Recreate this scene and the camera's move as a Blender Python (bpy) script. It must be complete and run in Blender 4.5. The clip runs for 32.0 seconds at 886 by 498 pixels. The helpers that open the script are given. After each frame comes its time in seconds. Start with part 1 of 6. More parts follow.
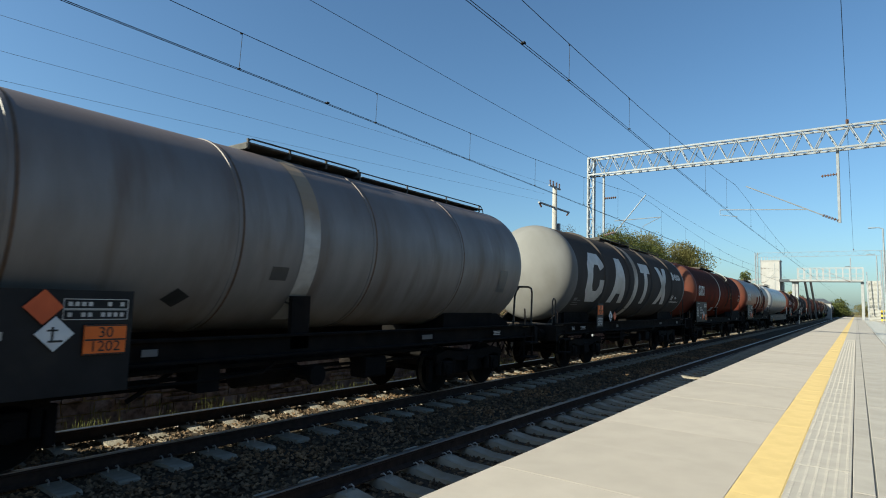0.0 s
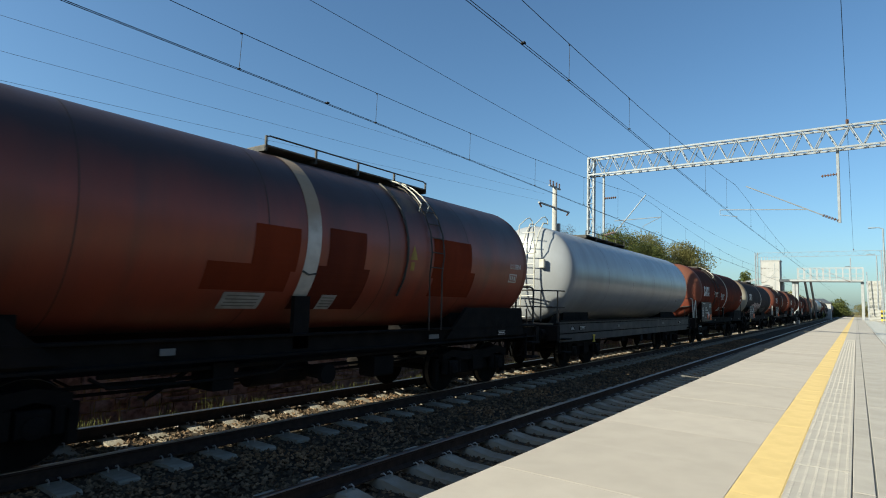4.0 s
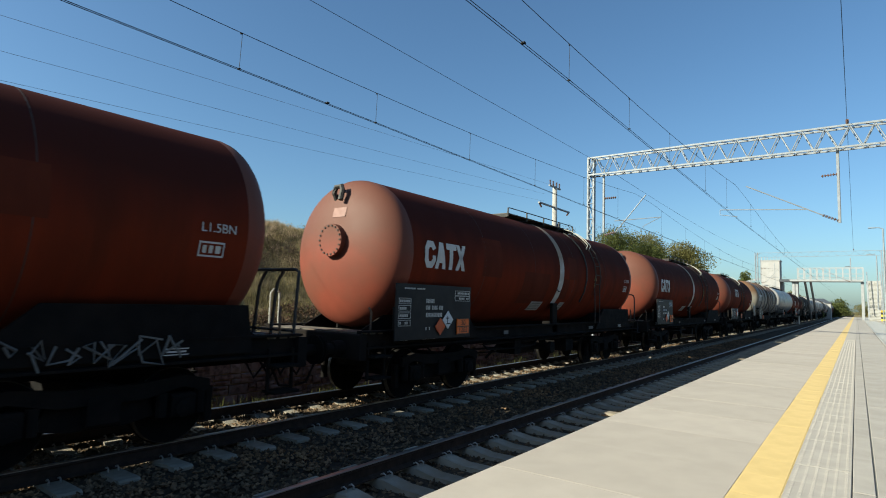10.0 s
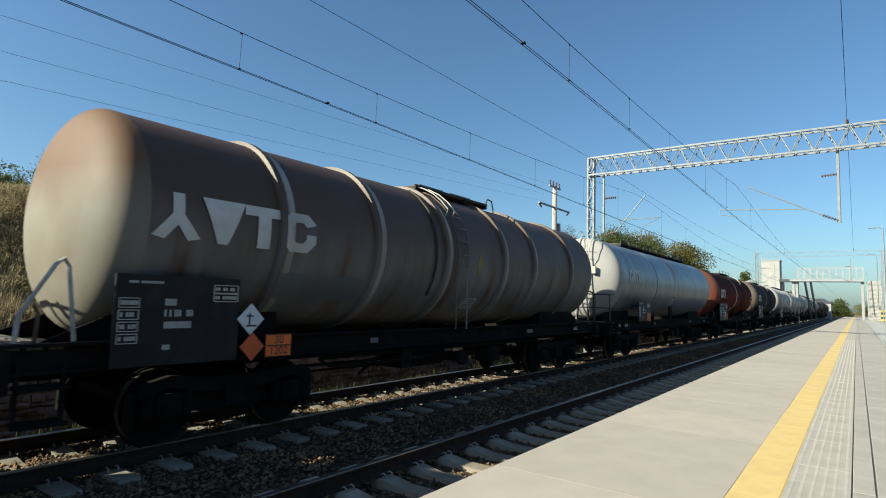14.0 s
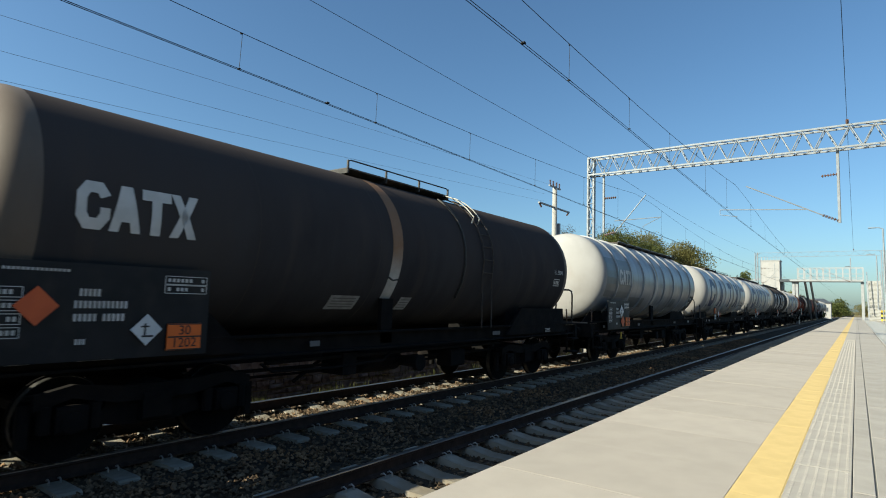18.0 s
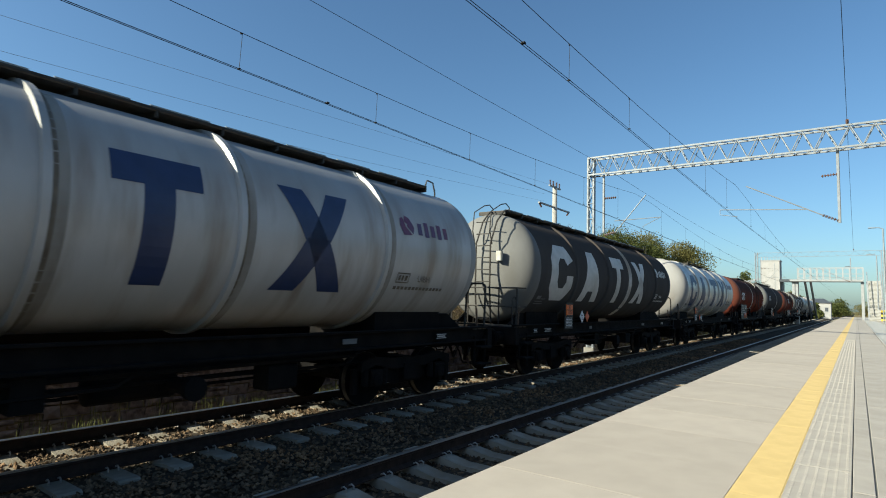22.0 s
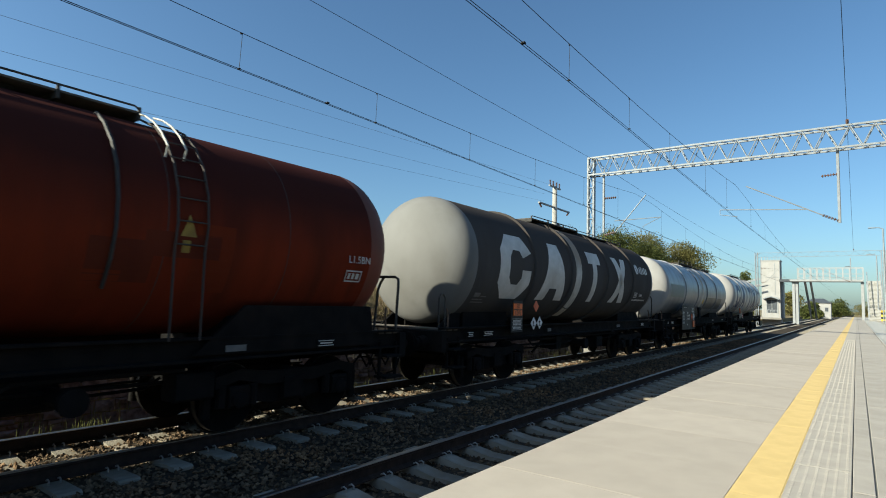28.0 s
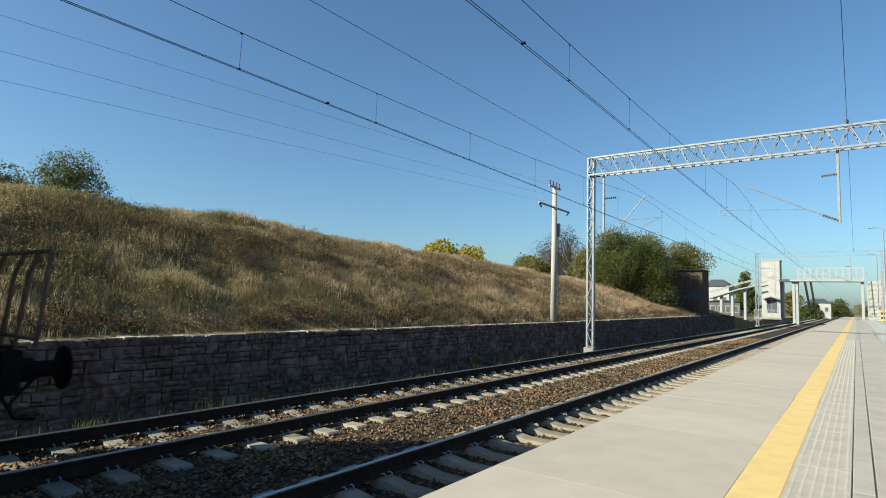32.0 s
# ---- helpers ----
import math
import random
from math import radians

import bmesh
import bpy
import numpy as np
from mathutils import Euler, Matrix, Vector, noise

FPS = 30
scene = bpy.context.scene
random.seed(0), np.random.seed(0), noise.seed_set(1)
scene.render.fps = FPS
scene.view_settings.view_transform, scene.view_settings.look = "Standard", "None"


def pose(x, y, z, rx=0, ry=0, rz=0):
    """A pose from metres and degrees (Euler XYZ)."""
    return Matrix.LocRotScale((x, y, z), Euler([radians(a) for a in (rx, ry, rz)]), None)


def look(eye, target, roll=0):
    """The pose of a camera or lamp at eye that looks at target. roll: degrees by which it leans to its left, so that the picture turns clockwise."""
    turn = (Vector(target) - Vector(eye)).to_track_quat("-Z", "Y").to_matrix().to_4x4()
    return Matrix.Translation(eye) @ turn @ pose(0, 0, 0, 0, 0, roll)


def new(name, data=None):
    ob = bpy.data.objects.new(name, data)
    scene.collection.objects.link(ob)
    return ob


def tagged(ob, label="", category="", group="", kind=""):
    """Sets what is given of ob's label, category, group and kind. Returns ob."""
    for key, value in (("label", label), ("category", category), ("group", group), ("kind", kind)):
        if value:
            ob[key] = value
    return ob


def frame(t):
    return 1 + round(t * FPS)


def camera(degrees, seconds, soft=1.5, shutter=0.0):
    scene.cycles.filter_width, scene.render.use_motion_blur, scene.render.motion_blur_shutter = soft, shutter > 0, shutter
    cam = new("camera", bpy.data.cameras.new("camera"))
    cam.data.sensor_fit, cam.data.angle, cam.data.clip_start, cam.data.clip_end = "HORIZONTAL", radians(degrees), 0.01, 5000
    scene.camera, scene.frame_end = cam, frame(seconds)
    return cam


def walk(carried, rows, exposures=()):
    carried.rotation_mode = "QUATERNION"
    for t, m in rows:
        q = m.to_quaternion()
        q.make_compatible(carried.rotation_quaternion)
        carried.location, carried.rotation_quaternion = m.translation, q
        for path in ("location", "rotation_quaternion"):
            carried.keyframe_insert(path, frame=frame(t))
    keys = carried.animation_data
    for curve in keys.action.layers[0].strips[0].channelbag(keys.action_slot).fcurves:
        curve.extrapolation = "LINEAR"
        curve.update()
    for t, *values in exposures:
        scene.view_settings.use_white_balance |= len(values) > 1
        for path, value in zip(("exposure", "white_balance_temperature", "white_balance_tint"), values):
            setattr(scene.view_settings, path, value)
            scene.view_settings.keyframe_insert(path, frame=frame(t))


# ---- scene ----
# ================= camera =================
cam = camera(76.348, 32.0, soft=1.0, shutter=0.06)
EYE = Vector((0.0, 0.0, 1.8726))
YAW, PITCH = 0.6332, 0.0892
AIM = EYE + Vector((-math.sin(YAW) * math.cos(PITCH), math.cos(YAW) * math.cos(PITCH), math.sin(PITCH)))
walk(cam, [(0.0, look(EYE, AIM, 1.694)), (32.0, look(EYE, AIM, 1.694))], exposures=[(0.0, 1.16, 6350, -1), (32.0, 1.16, 6350, -1)])

# ================= light =================
SUN_EL, SUN_PHI = radians(30.0), radians(56.0)
TO_SUN = Vector((-math.cos(SUN_PHI) * math.cos(SUN_EL), -math.sin(SUN_PHI) * math.cos(SUN_EL), math.sin(SUN_EL)))
world = bpy.data.worlds.new("world")
scene.world = world
world.use_nodes = True
wn = world.node_tree.nodes
sky = wn.new("ShaderNodeTexSky")
sky.sky_type = "NISHITA"
sky.sun_disc = False
sky.sun_elevation = SUN_EL
sky.sun_rotation = math.atan2(TO_SUN.x, TO_SUN.y)
sky.air_density, sky.dust_density, sky.ozone_density = 1.0, 1.2, 2.2
wn["Background"].inputs["Strength"].default_value = 0.062
tint = wn.new("ShaderNodeVectorMath")
tint.operation = "MULTIPLY"
tint.inputs[1].default_value = (0.775, 0.935, 1.085)
world.node_tree.links.new(sky.outputs[0], tint.inputs[0])
world.node_tree.links.new(tint.outputs[0], wn["Background"].inputs["Color"])
sun = new("sun", bpy.data.lights.new("sun", "SUN"))
sun.data.energy, sun.data.angle, sun.data.color = 4.75, radians(0.55), (1.0, 0.91, 0.75)
sun.matrix_world = look(TO_SUN * 50, (0, 0, 0))

# ================= materials =================
def surf(name, c1, c2=None, scale=4.0, rough=0.7, bump=0.0, metal=0.0, c3=None, scale3=0.6, stretch=(1, 1, 1), rnd=0.0,
         island=False, lo=0.35, hi=0.65, fine=60.0, spec=0.5, lo3=0.5, hi3=0.72, thin=0.0, top_stain_shade=None, streak=None):
    """A worn surface: two colours in a fine noise, a third in large patches, fine relief."""
    m = bpy.data.materials.new(name)
    m.use_nodes = True
    n, l = m.node_tree.nodes, m.node_tree.links
    b = n["Principled BSDF"]
    b.inputs["Roughness"].default_value = rough
    b.inputs["Metallic"].default_value = metal
    b.inputs["Specular IOR Level"].default_value = spec
    co = n.new("ShaderNodeTexCoord")
    mp = n.new("ShaderNodeMapping")
    mp.inputs["Scale"].default_value = stretch
    l.new(co.outputs["Object"], mp.inputs["Vector"])

    def noise_at(s, detail=4.0):
        t = n.new("ShaderNodeTexNoise")
        t.inputs["Scale"].default_value = s
        t.inputs["Detail"].default_value = detail
        l.new(mp.outputs[0], t.inputs["Vector"])
        return t.outputs["Fac"]

    def ramp(fac, a, z):
        r = n.new("ShaderNodeMapRange")
        r.inputs["From Min"].default_value, r.inputs["From Max"].default_value = a, z
        l.new(fac, r.inputs["Value"])
        return r.outputs[0]

    def mix(fac, a, z):
        x = n.new("ShaderNodeMix")
        x.data_type = "RGBA"
        l.new(fac, x.inputs["Factor"])
        for s, v in ((6, a), (7, z)):
            if isinstance(v, tuple):
                x.inputs[s].default_value = (*v, 1)
            else:
                l.new(v, x.inputs[s])
        return x.outputs[2]

    c2 = c2 or tuple(0.8 * v for v in c1)
    f = noise_at(scale)
    col = mix(ramp(f, lo, hi), c1, c2)
    if c3:
        col = mix(ramp(noise_at(scale3, 6.0), lo3, hi3), col, c3)
    if streak:
        mp2 = n.new("ShaderNodeMapping")
        mp2.inputs["Scale"].default_value = (0.35, 1.7, 0.30)
        l.new(co.outputs["Object"], mp2.inputs["Vector"])
        tx = n.new("ShaderNodeTexNoise")
        tx.inputs["Scale"].default_value, tx.inputs["Detail"].default_value = 1.6, 6.0
        l.new(mp2.outputs[0], tx.inputs["Vector"])
        col = mix(ramp(tx.outputs["Fac"], streak[1], streak[2]), col, streak[0])
    if top_stain_shade:
        # a second tone on the upper half, uneven edge: stain films and painted shade
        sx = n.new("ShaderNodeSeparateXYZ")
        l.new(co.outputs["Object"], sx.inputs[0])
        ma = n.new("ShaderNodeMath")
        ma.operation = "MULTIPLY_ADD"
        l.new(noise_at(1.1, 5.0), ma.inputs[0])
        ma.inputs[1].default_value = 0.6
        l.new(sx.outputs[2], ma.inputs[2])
        col = mix(ramp(ma.outputs[0], top_stain_shade[1] + 0.30, top_stain_shade[2] + 0.30), col, top_stain_shade[0])
    if rnd:
        if island:
            g = n.new("ShaderNodeNewGeometry").outputs["Random Per Island"]
        else:
            g = n.new("ShaderNodeObjectInfo").outputs["Random"]
        hs = n.new("ShaderNodeHueSaturation")
        l.new(col, hs.inputs["Color"])
        r = n.new("ShaderNodeMapRange")
        r.inputs["To Min"].default_value, r.inputs["To Max"].default_value = 1 - rnd, 1 + rnd
        l.new(g, r.inputs["Value"])
        l.new(r.outputs[0], hs.inputs["Value"])
        col = hs.outputs[0]
    l.new(col, b.inputs["Base Color"])
    if bump:
        bp = n.new("ShaderNodeBump")
        bp.inputs["Strength"].default_value = bump
        bp.inputs["Distance"].default_value = 0.02
        l.new(noise_at(fine, 5.0), bp.inputs["Height"])
        l.new(bp.outputs[0], b.inputs["Normal"])
    r2 = n.new("ShaderNodeMapRange")
    r2.inputs["To Min"].default_value, r2.inputs["To Max"].default_value = max(rough - 0.1, 0.05), min(rough + 0.12, 1)
    l.new(f, r2.inputs["Value"])
    l.new(r2.outputs[0], b.inputs["Roughness"])
    if thin:
        tr = n.new("ShaderNodeBsdfTranslucent")
        ms = n.new("ShaderNodeMixShader")
        ms.inputs[0].default_value = thin
        l.new(col, tr.inputs["Color"])
        l.new(b.outputs[0], ms.inputs[1])
        l.new(tr.outputs[0], ms.inputs[2])
        l.new(ms.outputs[0], n["Material Output"].inputs["Surface"])
    return m


M = {}
M["ground"] = surf("ground_soil_grass", (0.19, 0.145, 0.08), (0.12, 0.10, 0.05), 1.6, 0.95, 0.8, c3=(0.23, 0.175, 0.10), scale3=0.3, fine=8, spec=0.08)
M["ballast"] = surf("ballast", (0.059, 0.046, 0.033), (0.030, 0.025, 0.020), 9, 0.95, 1.0, c3=(0.078, 0.055, 0.036), scale3=0.5, fine=22, spec=0.08)
M["stone"] = surf("ballast_stone", (0.155, 0.104, 0.064), (0.066, 0.049, 0.034), 6, 0.9, 0.4, rnd=0.5, island=True, c3=(0.215, 0.125, 0.066), scale3=0.7, spec=0.08)
M["sleeper"] = surf("sleeper_concrete", (0.275, 0.247, 0.207), (0.212, 0.192, 0.158), 7, 0.9, 0.4, c3=(0.21, 0.168, 0.122), scale3=1.5, rnd=0.12, spec=0.08)
M["rail"] = surf("rusty_rail", (0.036, 0.023, 0.017), (0.022, 0.015, 0.012), 10, 0.85, 0.3, fine=40, spec=0.2)
M["railhead"] = surf("polished_rail_head", (0.45, 0.44, 0.43), (0.33, 0.31, 0.30), 5, 0.32, 0.0, metal=1.0, stretch=(1, 0.1, 1))
M["clip"] = surf("clip_steel", (0.323, 0.308, 0.293), (0.231, 0.208, 0.185), 30, 0.45, metal=0.3)
M["slab"] = surf("platform_slab", (0.362, 0.314, 0.268), (0.328, 0.285, 0.243), 3, 0.88, 0.12, c3=(0.305, 0.262, 0.222), scale3=0.5, rnd=0.06, fine=420)
M["pave"] = surf("grey_paving", (0.335, 0.302, 0.268), (0.29, 0.262, 0.232), 5, 0.88, 0.2, c3=(0.262, 0.24, 0.215), scale3=0.4, rnd=0.05, fine=300)
M["tactile"] = surf("pale_tactile_paving", (0.358, 0.322, 0.283), (0.31, 0.28, 0.246), 6, 0.85, 0.2, rnd=0.04, fine=300)
M["palekerb"] = surf("pale_kerb", (0.385, 0.377, 0.354), (0.323, 0.316, 0.300), 4, 0.85, 0.2)
M["yellow"] = surf("yellow_paving", (0.560, 0.405, 0.165), (0.51, 0.365, 0.148), 8, 0.85, 0.25, c3=(0.477, 0.347, 0.146), scale3=1.2, rnd=0.04, fine=120)
M["palejoint"] = surf("pale_joint", (0.400, 0.370, 0.316), (0.308, 0.285, 0.239), 12, 0.95)
M["joint"] = surf("dark_joint", (0.12, 0.115, 0.105), (0.08, 0.078, 0.07), 12, 0.95)
M["concrete"] = surf("platform_concrete", (0.277, 0.262, 0.239), (0.216, 0.204, 0.185), 3, 0.9, 0.4, c3=(0.169, 0.154, 0.139), scale3=0.8, spec=0.08)
M["wallstone"] = surf("wall_stone", (0.178, 0.130, 0.114), (0.085, 0.063, 0.056), 7, 0.95, 1.0, rnd=0.22, c3=(0.225, 0.186, 0.168), scale3=2.2, fine=18, lo=0.4, hi=0.6, spec=0.08)
M["coping"] = surf("pale_coping_stone", (0.30, 0.275, 0.245), (0.16, 0.145, 0.125), 9, 0.95, 0.8, rnd=0.3, island=True, fine=30, lo=0.42, hi=0.58, spec=0.08)
M["wallstone_far"] = surf("wall_stone_far", (0.178, 0.130, 0.114), (0.085, 0.063, 0.056), 7, 0.95, 1.0, rnd=0.22, island=True, c3=(0.225, 0.186, 0.168), scale3=2.2, fine=18, lo=0.4, hi=0.6, spec=0.08)
M["mortar"] = surf("wall_mortar", (0.10, 0.083, 0.075), (0.06, 0.05, 0.045), 8, 0.95, 0.6, fine=40, spec=0.08)
M["galv"] = surf("galvanised_steel", (0.235, 0.252, 0.275), (0.180, 0.193, 0.212), 5, 0.55, 0.1, metal=0.2, c3=(0.20, 0.208, 0.218), scale3=2)
M["poleconc"] = surf("pole_concrete", (0.370, 0.354, 0.323), (0.293, 0.277, 0.254), 4, 0.9, 0.3, stretch=(1, 1, 0.2))
M["wire"] = surf("dark_copper_wire", (0.014, 0.013, 0.014), (0.009, 0.009, 0.01), 3, 0.7, spec=0.2)
M["alu"] = surf("aluminium_wire", (0.22, 0.23, 0.25), (0.17, 0.18, 0.19), 3, 0.6)
M["insul"] = surf("insulator_brown", (0.12, 0.06, 0.04), (0.07, 0.035, 0.025), 5, 0.3)
M["white"] = surf("white_render", (0.339, 0.327, 0.320), (0.293, 0.285, 0.277), 1.5, 0.85, 0.1)
M["whitesteel"] = surf("white_painted_steel", (0.293, 0.300, 0.308), (0.246, 0.254, 0.262), 3, 0.5)
M["timber"] = surf("weathered_timber", (0.105, 0.078, 0.06), (0.065, 0.05, 0.04), 5, 0.9, 0.5, stretch=(1, 1, 0.2), spec=0.1)
M["roofdark"] = surf("dark_roof", (0.06, 0.07, 0.085), (0.04, 0.045, 0.055), 4, 0.7, 0.2)
M["bark"] = surf("bark", (0.10, 0.08, 0.06), (0.05, 0.04, 0.03), 8, 0.95, 0.8, stretch=(1, 1, 0.2), spec=0.08)
M["leaf_g"] = surf("leaf_green", (0.115, 0.13, 0.042), (0.065, 0.08, 0.026), 0.5, 0.7, rnd=0.5, island=True, thin=0.45, c3=(0.16, 0.145, 0.05), scale3=0.4, spec=0.08)
# dark tone for the added sky-blocking slope, out of view
M["slope_dark"] = surf("unseen_slope_dark", (0.035, 0.04, 0.02), (0.022, 0.026, 0.014), 0.6, 0.95, 0.5, fine=3, spec=0.08)
M["leaf_o"] = surf("leaf_olive", (0.185, 0.162, 0.058), (0.115, 0.112, 0.039), 0.4, 0.7, rnd=0.45, island=True, thin=0.45, c3=(0.216, 0.162, 0.054), scale3=0.3, spec=0.08)
M["leaf_y"] = surf("leaf_yellow", (0.36, 0.28, 0.03), (0.24, 0.21, 0.03), 0.5, 0.7, rnd=0.4, island=True, thin=0.5, spec=0.08)
M["leaf_d"] = surf("leaf_bare_brown", (0.115, 0.092, 0.069), (0.077, 0.062, 0.046), 2, 0.8, rnd=0.3, island=True, thin=0.45, spec=0.08)
M["grass_dry"] = surf("dry_grass", (0.43, 0.345, 0.215), (0.29, 0.235, 0.135), 0.7, 0.85, rnd=0.55, island=True, c3=(0.15, 0.128, 0.066), scale3=0.30, lo=0.4, hi=0.6, lo3=0.42, hi3=0.57, thin=0.6, spec=0.08)
M["grass_tan"] = surf("tan_grass", (0.62, 0.46, 0.32), (0.44, 0.325, 0.215), 0.7, 0.85, rnd=0.45, island=True, c3=(0.27, 0.205, 0.125), scale3=0.22, lo=0.4, hi=0.6, lo3=0.46, hi3=0.62, thin=0.6, spec=0.08)
M["herb"] = surf("olive_herb_leaf", (0.215, 0.18, 0.085), (0.135, 0.12, 0.052), 0.5, 0.8, rnd=0.5, island=True, thin=0.5, c3=(0.26, 0.205, 0.10), scale3=0.3, spec=0.08)
M["herb_dark"] = surf("brown_herb_leaf", (0.115, 0.082, 0.052), (0.075, 0.055, 0.038), 0.5, 0.85, rnd=0.4, island=True, thin=0.4, c3=(0.14, 0.078, 0.06), scale3=0.3, spec=0.08)
M["grass_green"] = surf("green_weeds", (0.131, 0.131, 0.046), (0.077, 0.081, 0.027), 1, 0.8, rnd=0.4, island=True, thin=0.5, spec=0.08)

# ---- paint on the wagons ----
def paint(name, c1, c2, c3, rough=0.5, scale3=0.5, lo3=0.48, hi3=0.75, top_stain_shade=None, streak=None, spec=0.45):
    return surf(name, c1, c2, 2.0, rough - 0.08, 0.04, spec=spec, c3=c3, scale3=scale3, stretch=(0.6, 1.3, 0.45), lo3=lo3, hi3=hi3, fine=30, top_stain_shade=top_stain_shade, streak=streak)


# both reds: upper tone is a sooty film plus painted-in dimmer light
M["red"] = paint("oxide_red_paint", (0.165, 0.026, 0.011), (0.125, 0.022, 0.010), (0.098, 0.020, 0.011), 0.85, spec=0.03, top_stain_shade=((0.048, 0.014, 0.011), 2.45, 3.3), streak=((0.081, 0.019, 0.010), 0.5, 0.8))
M["red_end"] = surf("sun_faded_red_paint", (0.196, 0.045, 0.026), (0.158, 0.039, 0.023), 1.5, 0.6, 0.04, spec=0.25, c3=(0.137, 0.044, 0.027), scale3=0.9, lo3=0.46, hi3=0.62, fine=30, top_stain_shade=((0.112, 0.041, 0.026), 2.6, 3.15))
M["red_pale"] = paint("faded_red_paint", (0.23, 0.045, 0.022), (0.19, 0.04, 0.022), (0.15, 0.045, 0.028), top_stain_shade=((0.035, 0.017, 0.0145), 2.8, 3.5), streak=((0.13, 0.04, 0.026), 0.5, 0.8))
M["black"] = paint("black_tank_paint", (0.076, 0.071, 0.070), (0.061, 0.057, 0.056), (0.082, 0.075, 0.069), 0.88, top_stain_shade=((0.061, 0.052, 0.048), 2.6, 3.8), streak=((0.072, 0.064, 0.058), 0.55, 0.8), spec=0.015)
M["charcoal"] = paint("charcoal_tank_paint", (0.053, 0.049, 0.050), (0.039, 0.036, 0.038), (0.064, 0.056, 0.053), 0.88, top_stain_shade=((0.059, 0.048, 0.045), 2.6, 3.8), streak=((0.070, 0.057, 0.052), 0.55, 0.8), spec=0.015)
# upper tone greys the barrel top to hold down its sunlit strip
M["white_t"] = paint("white_tank_paint", (0.50, 0.468, 0.445), (0.45, 0.42, 0.395), (0.37, 0.33, 0.29), 0.42, top_stain_shade=((0.27, 0.258, 0.25), 3.0, 3.9), streak=((0.28, 0.22, 0.17), 0.49, 0.74))
# white paint set grey: the barrel's shade is in the colour
M["white_s"] = paint("shaded_white_tank_paint", (0.260, 0.260, 0.273), (0.221, 0.221, 0.231), (0.195, 0.189, 0.189), 0.42, streak=((0.156, 0.143, 0.137), 0.54, 0.8))
M["cream_end"] = paint("cream_tank_end_paint", (0.293, 0.269, 0.227), (0.254, 0.235, 0.196), (0.223, 0.196, 0.154), 0.7, top_stain_shade=((0.169, 0.127, 0.089), 2.75, 3.3), spec=0.25)
# browns for hoop-side strips that paint in shade; also the tank-code lettering
M["dull_brown"] = surf("dull_brown_paint", (0.12, 0.09, 0.065), (0.20, 0.165, 0.125), 3, 0.8)
M["grimy_shade_thin"] = surf("thin_grimy_shade", (0.30, 0.265, 0.23), (0.22, 0.19, 0.16), 3, 0.75, c3=(0.36, 0.33, 0.30), scale3=1.6, stretch=(0.6, 1.3, 0.45))
# copy of the white for ends in the sun, toned down against glare
M["white_c"] = paint("sunlit_white_tank_paint", (0.352, 0.336, 0.325), (0.310, 0.296, 0.286), (0.265, 0.245, 0.228), 0.72, streak=((0.27, 0.235, 0.20), 0.58, 0.85), spec=0.25)
M["white_d"] = paint("rust_topped_tank_end_paint", (0.223, 0.203, 0.170), (0.190, 0.170, 0.138), (0.164, 0.134, 0.098), 0.7, top_stain_shade=((0.131, 0.072, 0.039), 2.7, 3.3), streak=((0.131, 0.092, 0.059), 0.56, 0.8), spec=0.25)
M["grey_s"] = paint("streaked_grey_tank_paint", (0.228, 0.209, 0.199), (0.188, 0.170, 0.161), (0.155, 0.124, 0.106), 0.6, top_stain_shade=((0.121, 0.092, 0.082), 3.0, 3.9), streak=((0.132, 0.098, 0.078), 0.52, 0.75))
M["grey_g"] = paint("pale_grey_tank_paint", (0.225, 0.225, 0.237), (0.188, 0.188, 0.198), (0.165, 0.161, 0.158), 0.45, streak=((0.128, 0.117, 0.105), 0.54, 0.8))
M["grey_d"] = paint("dark_grey_tank_paint", (0.075, 0.072, 0.07), (0.05, 0.048, 0.047), (0.10, 0.085, 0.07), 0.5)
M["grey_end"] = paint("grey_end_paint", (0.172, 0.168, 0.163), (0.146, 0.142, 0.136), (0.128, 0.115, 0.100), 0.72, spec=0.2)
M["rusty"] = paint("rust_stained_white_paint", (0.160, 0.158, 0.160), (0.129, 0.122, 0.116), (0.103, 0.082, 0.067), 0.6, 0.8, top_stain_shade=((0.070, 0.036, 0.019), 2.25, 3.0), streak=((0.080, 0.047, 0.029), 0.46, 0.70))
M["silver"] = paint("aluminium_tank_shell", (0.259, 0.265, 0.282), (0.227, 0.232, 0.246), (0.199, 0.201, 0.210), 0.4)
M["brown_end"] = paint("brown_grey_end_paint", (0.15, 0.115, 0.09), (0.12, 0.092, 0.072), (0.10, 0.072, 0.055), 0.7, spec=0.25)
M["board_g"] = surf("dark_grey_board", (0.05, 0.048, 0.05), (0.038, 0.037, 0.039), 3, 0.6, c3=(0.065, 0.06, 0.055), scale3=2, spec=0.2)
M["redpatch_a"] = paint("dull_red_repaint", (0.105, 0.024, 0.013), (0.085, 0.02, 0.012), (0.07, 0.019, 0.012), 0.85, spec=0.03)
M["redpatch_b"] = paint("fresh_red_repaint", (0.15, 0.027, 0.011), (0.125, 0.023, 0.010), (0.105, 0.021, 0.010), 0.85, spec=0.03)
M["seam"] = surf("grimy_weld_seam", (0.03, 0.022, 0.018), (0.05, 0.036, 0.028), 5, 0.8)
M["bluegrey"] = paint("blue_grey_tank_paint", (0.173, 0.202, 0.230), (0.137, 0.158, 0.187), (0.122, 0.122, 0.130), 0.45)
M["panel_d"] = paint("dark_panel_paint", (0.120, 0.126, 0.132), (0.102, 0.106, 0.108), (0.144, 0.144, 0.144), 0.5)
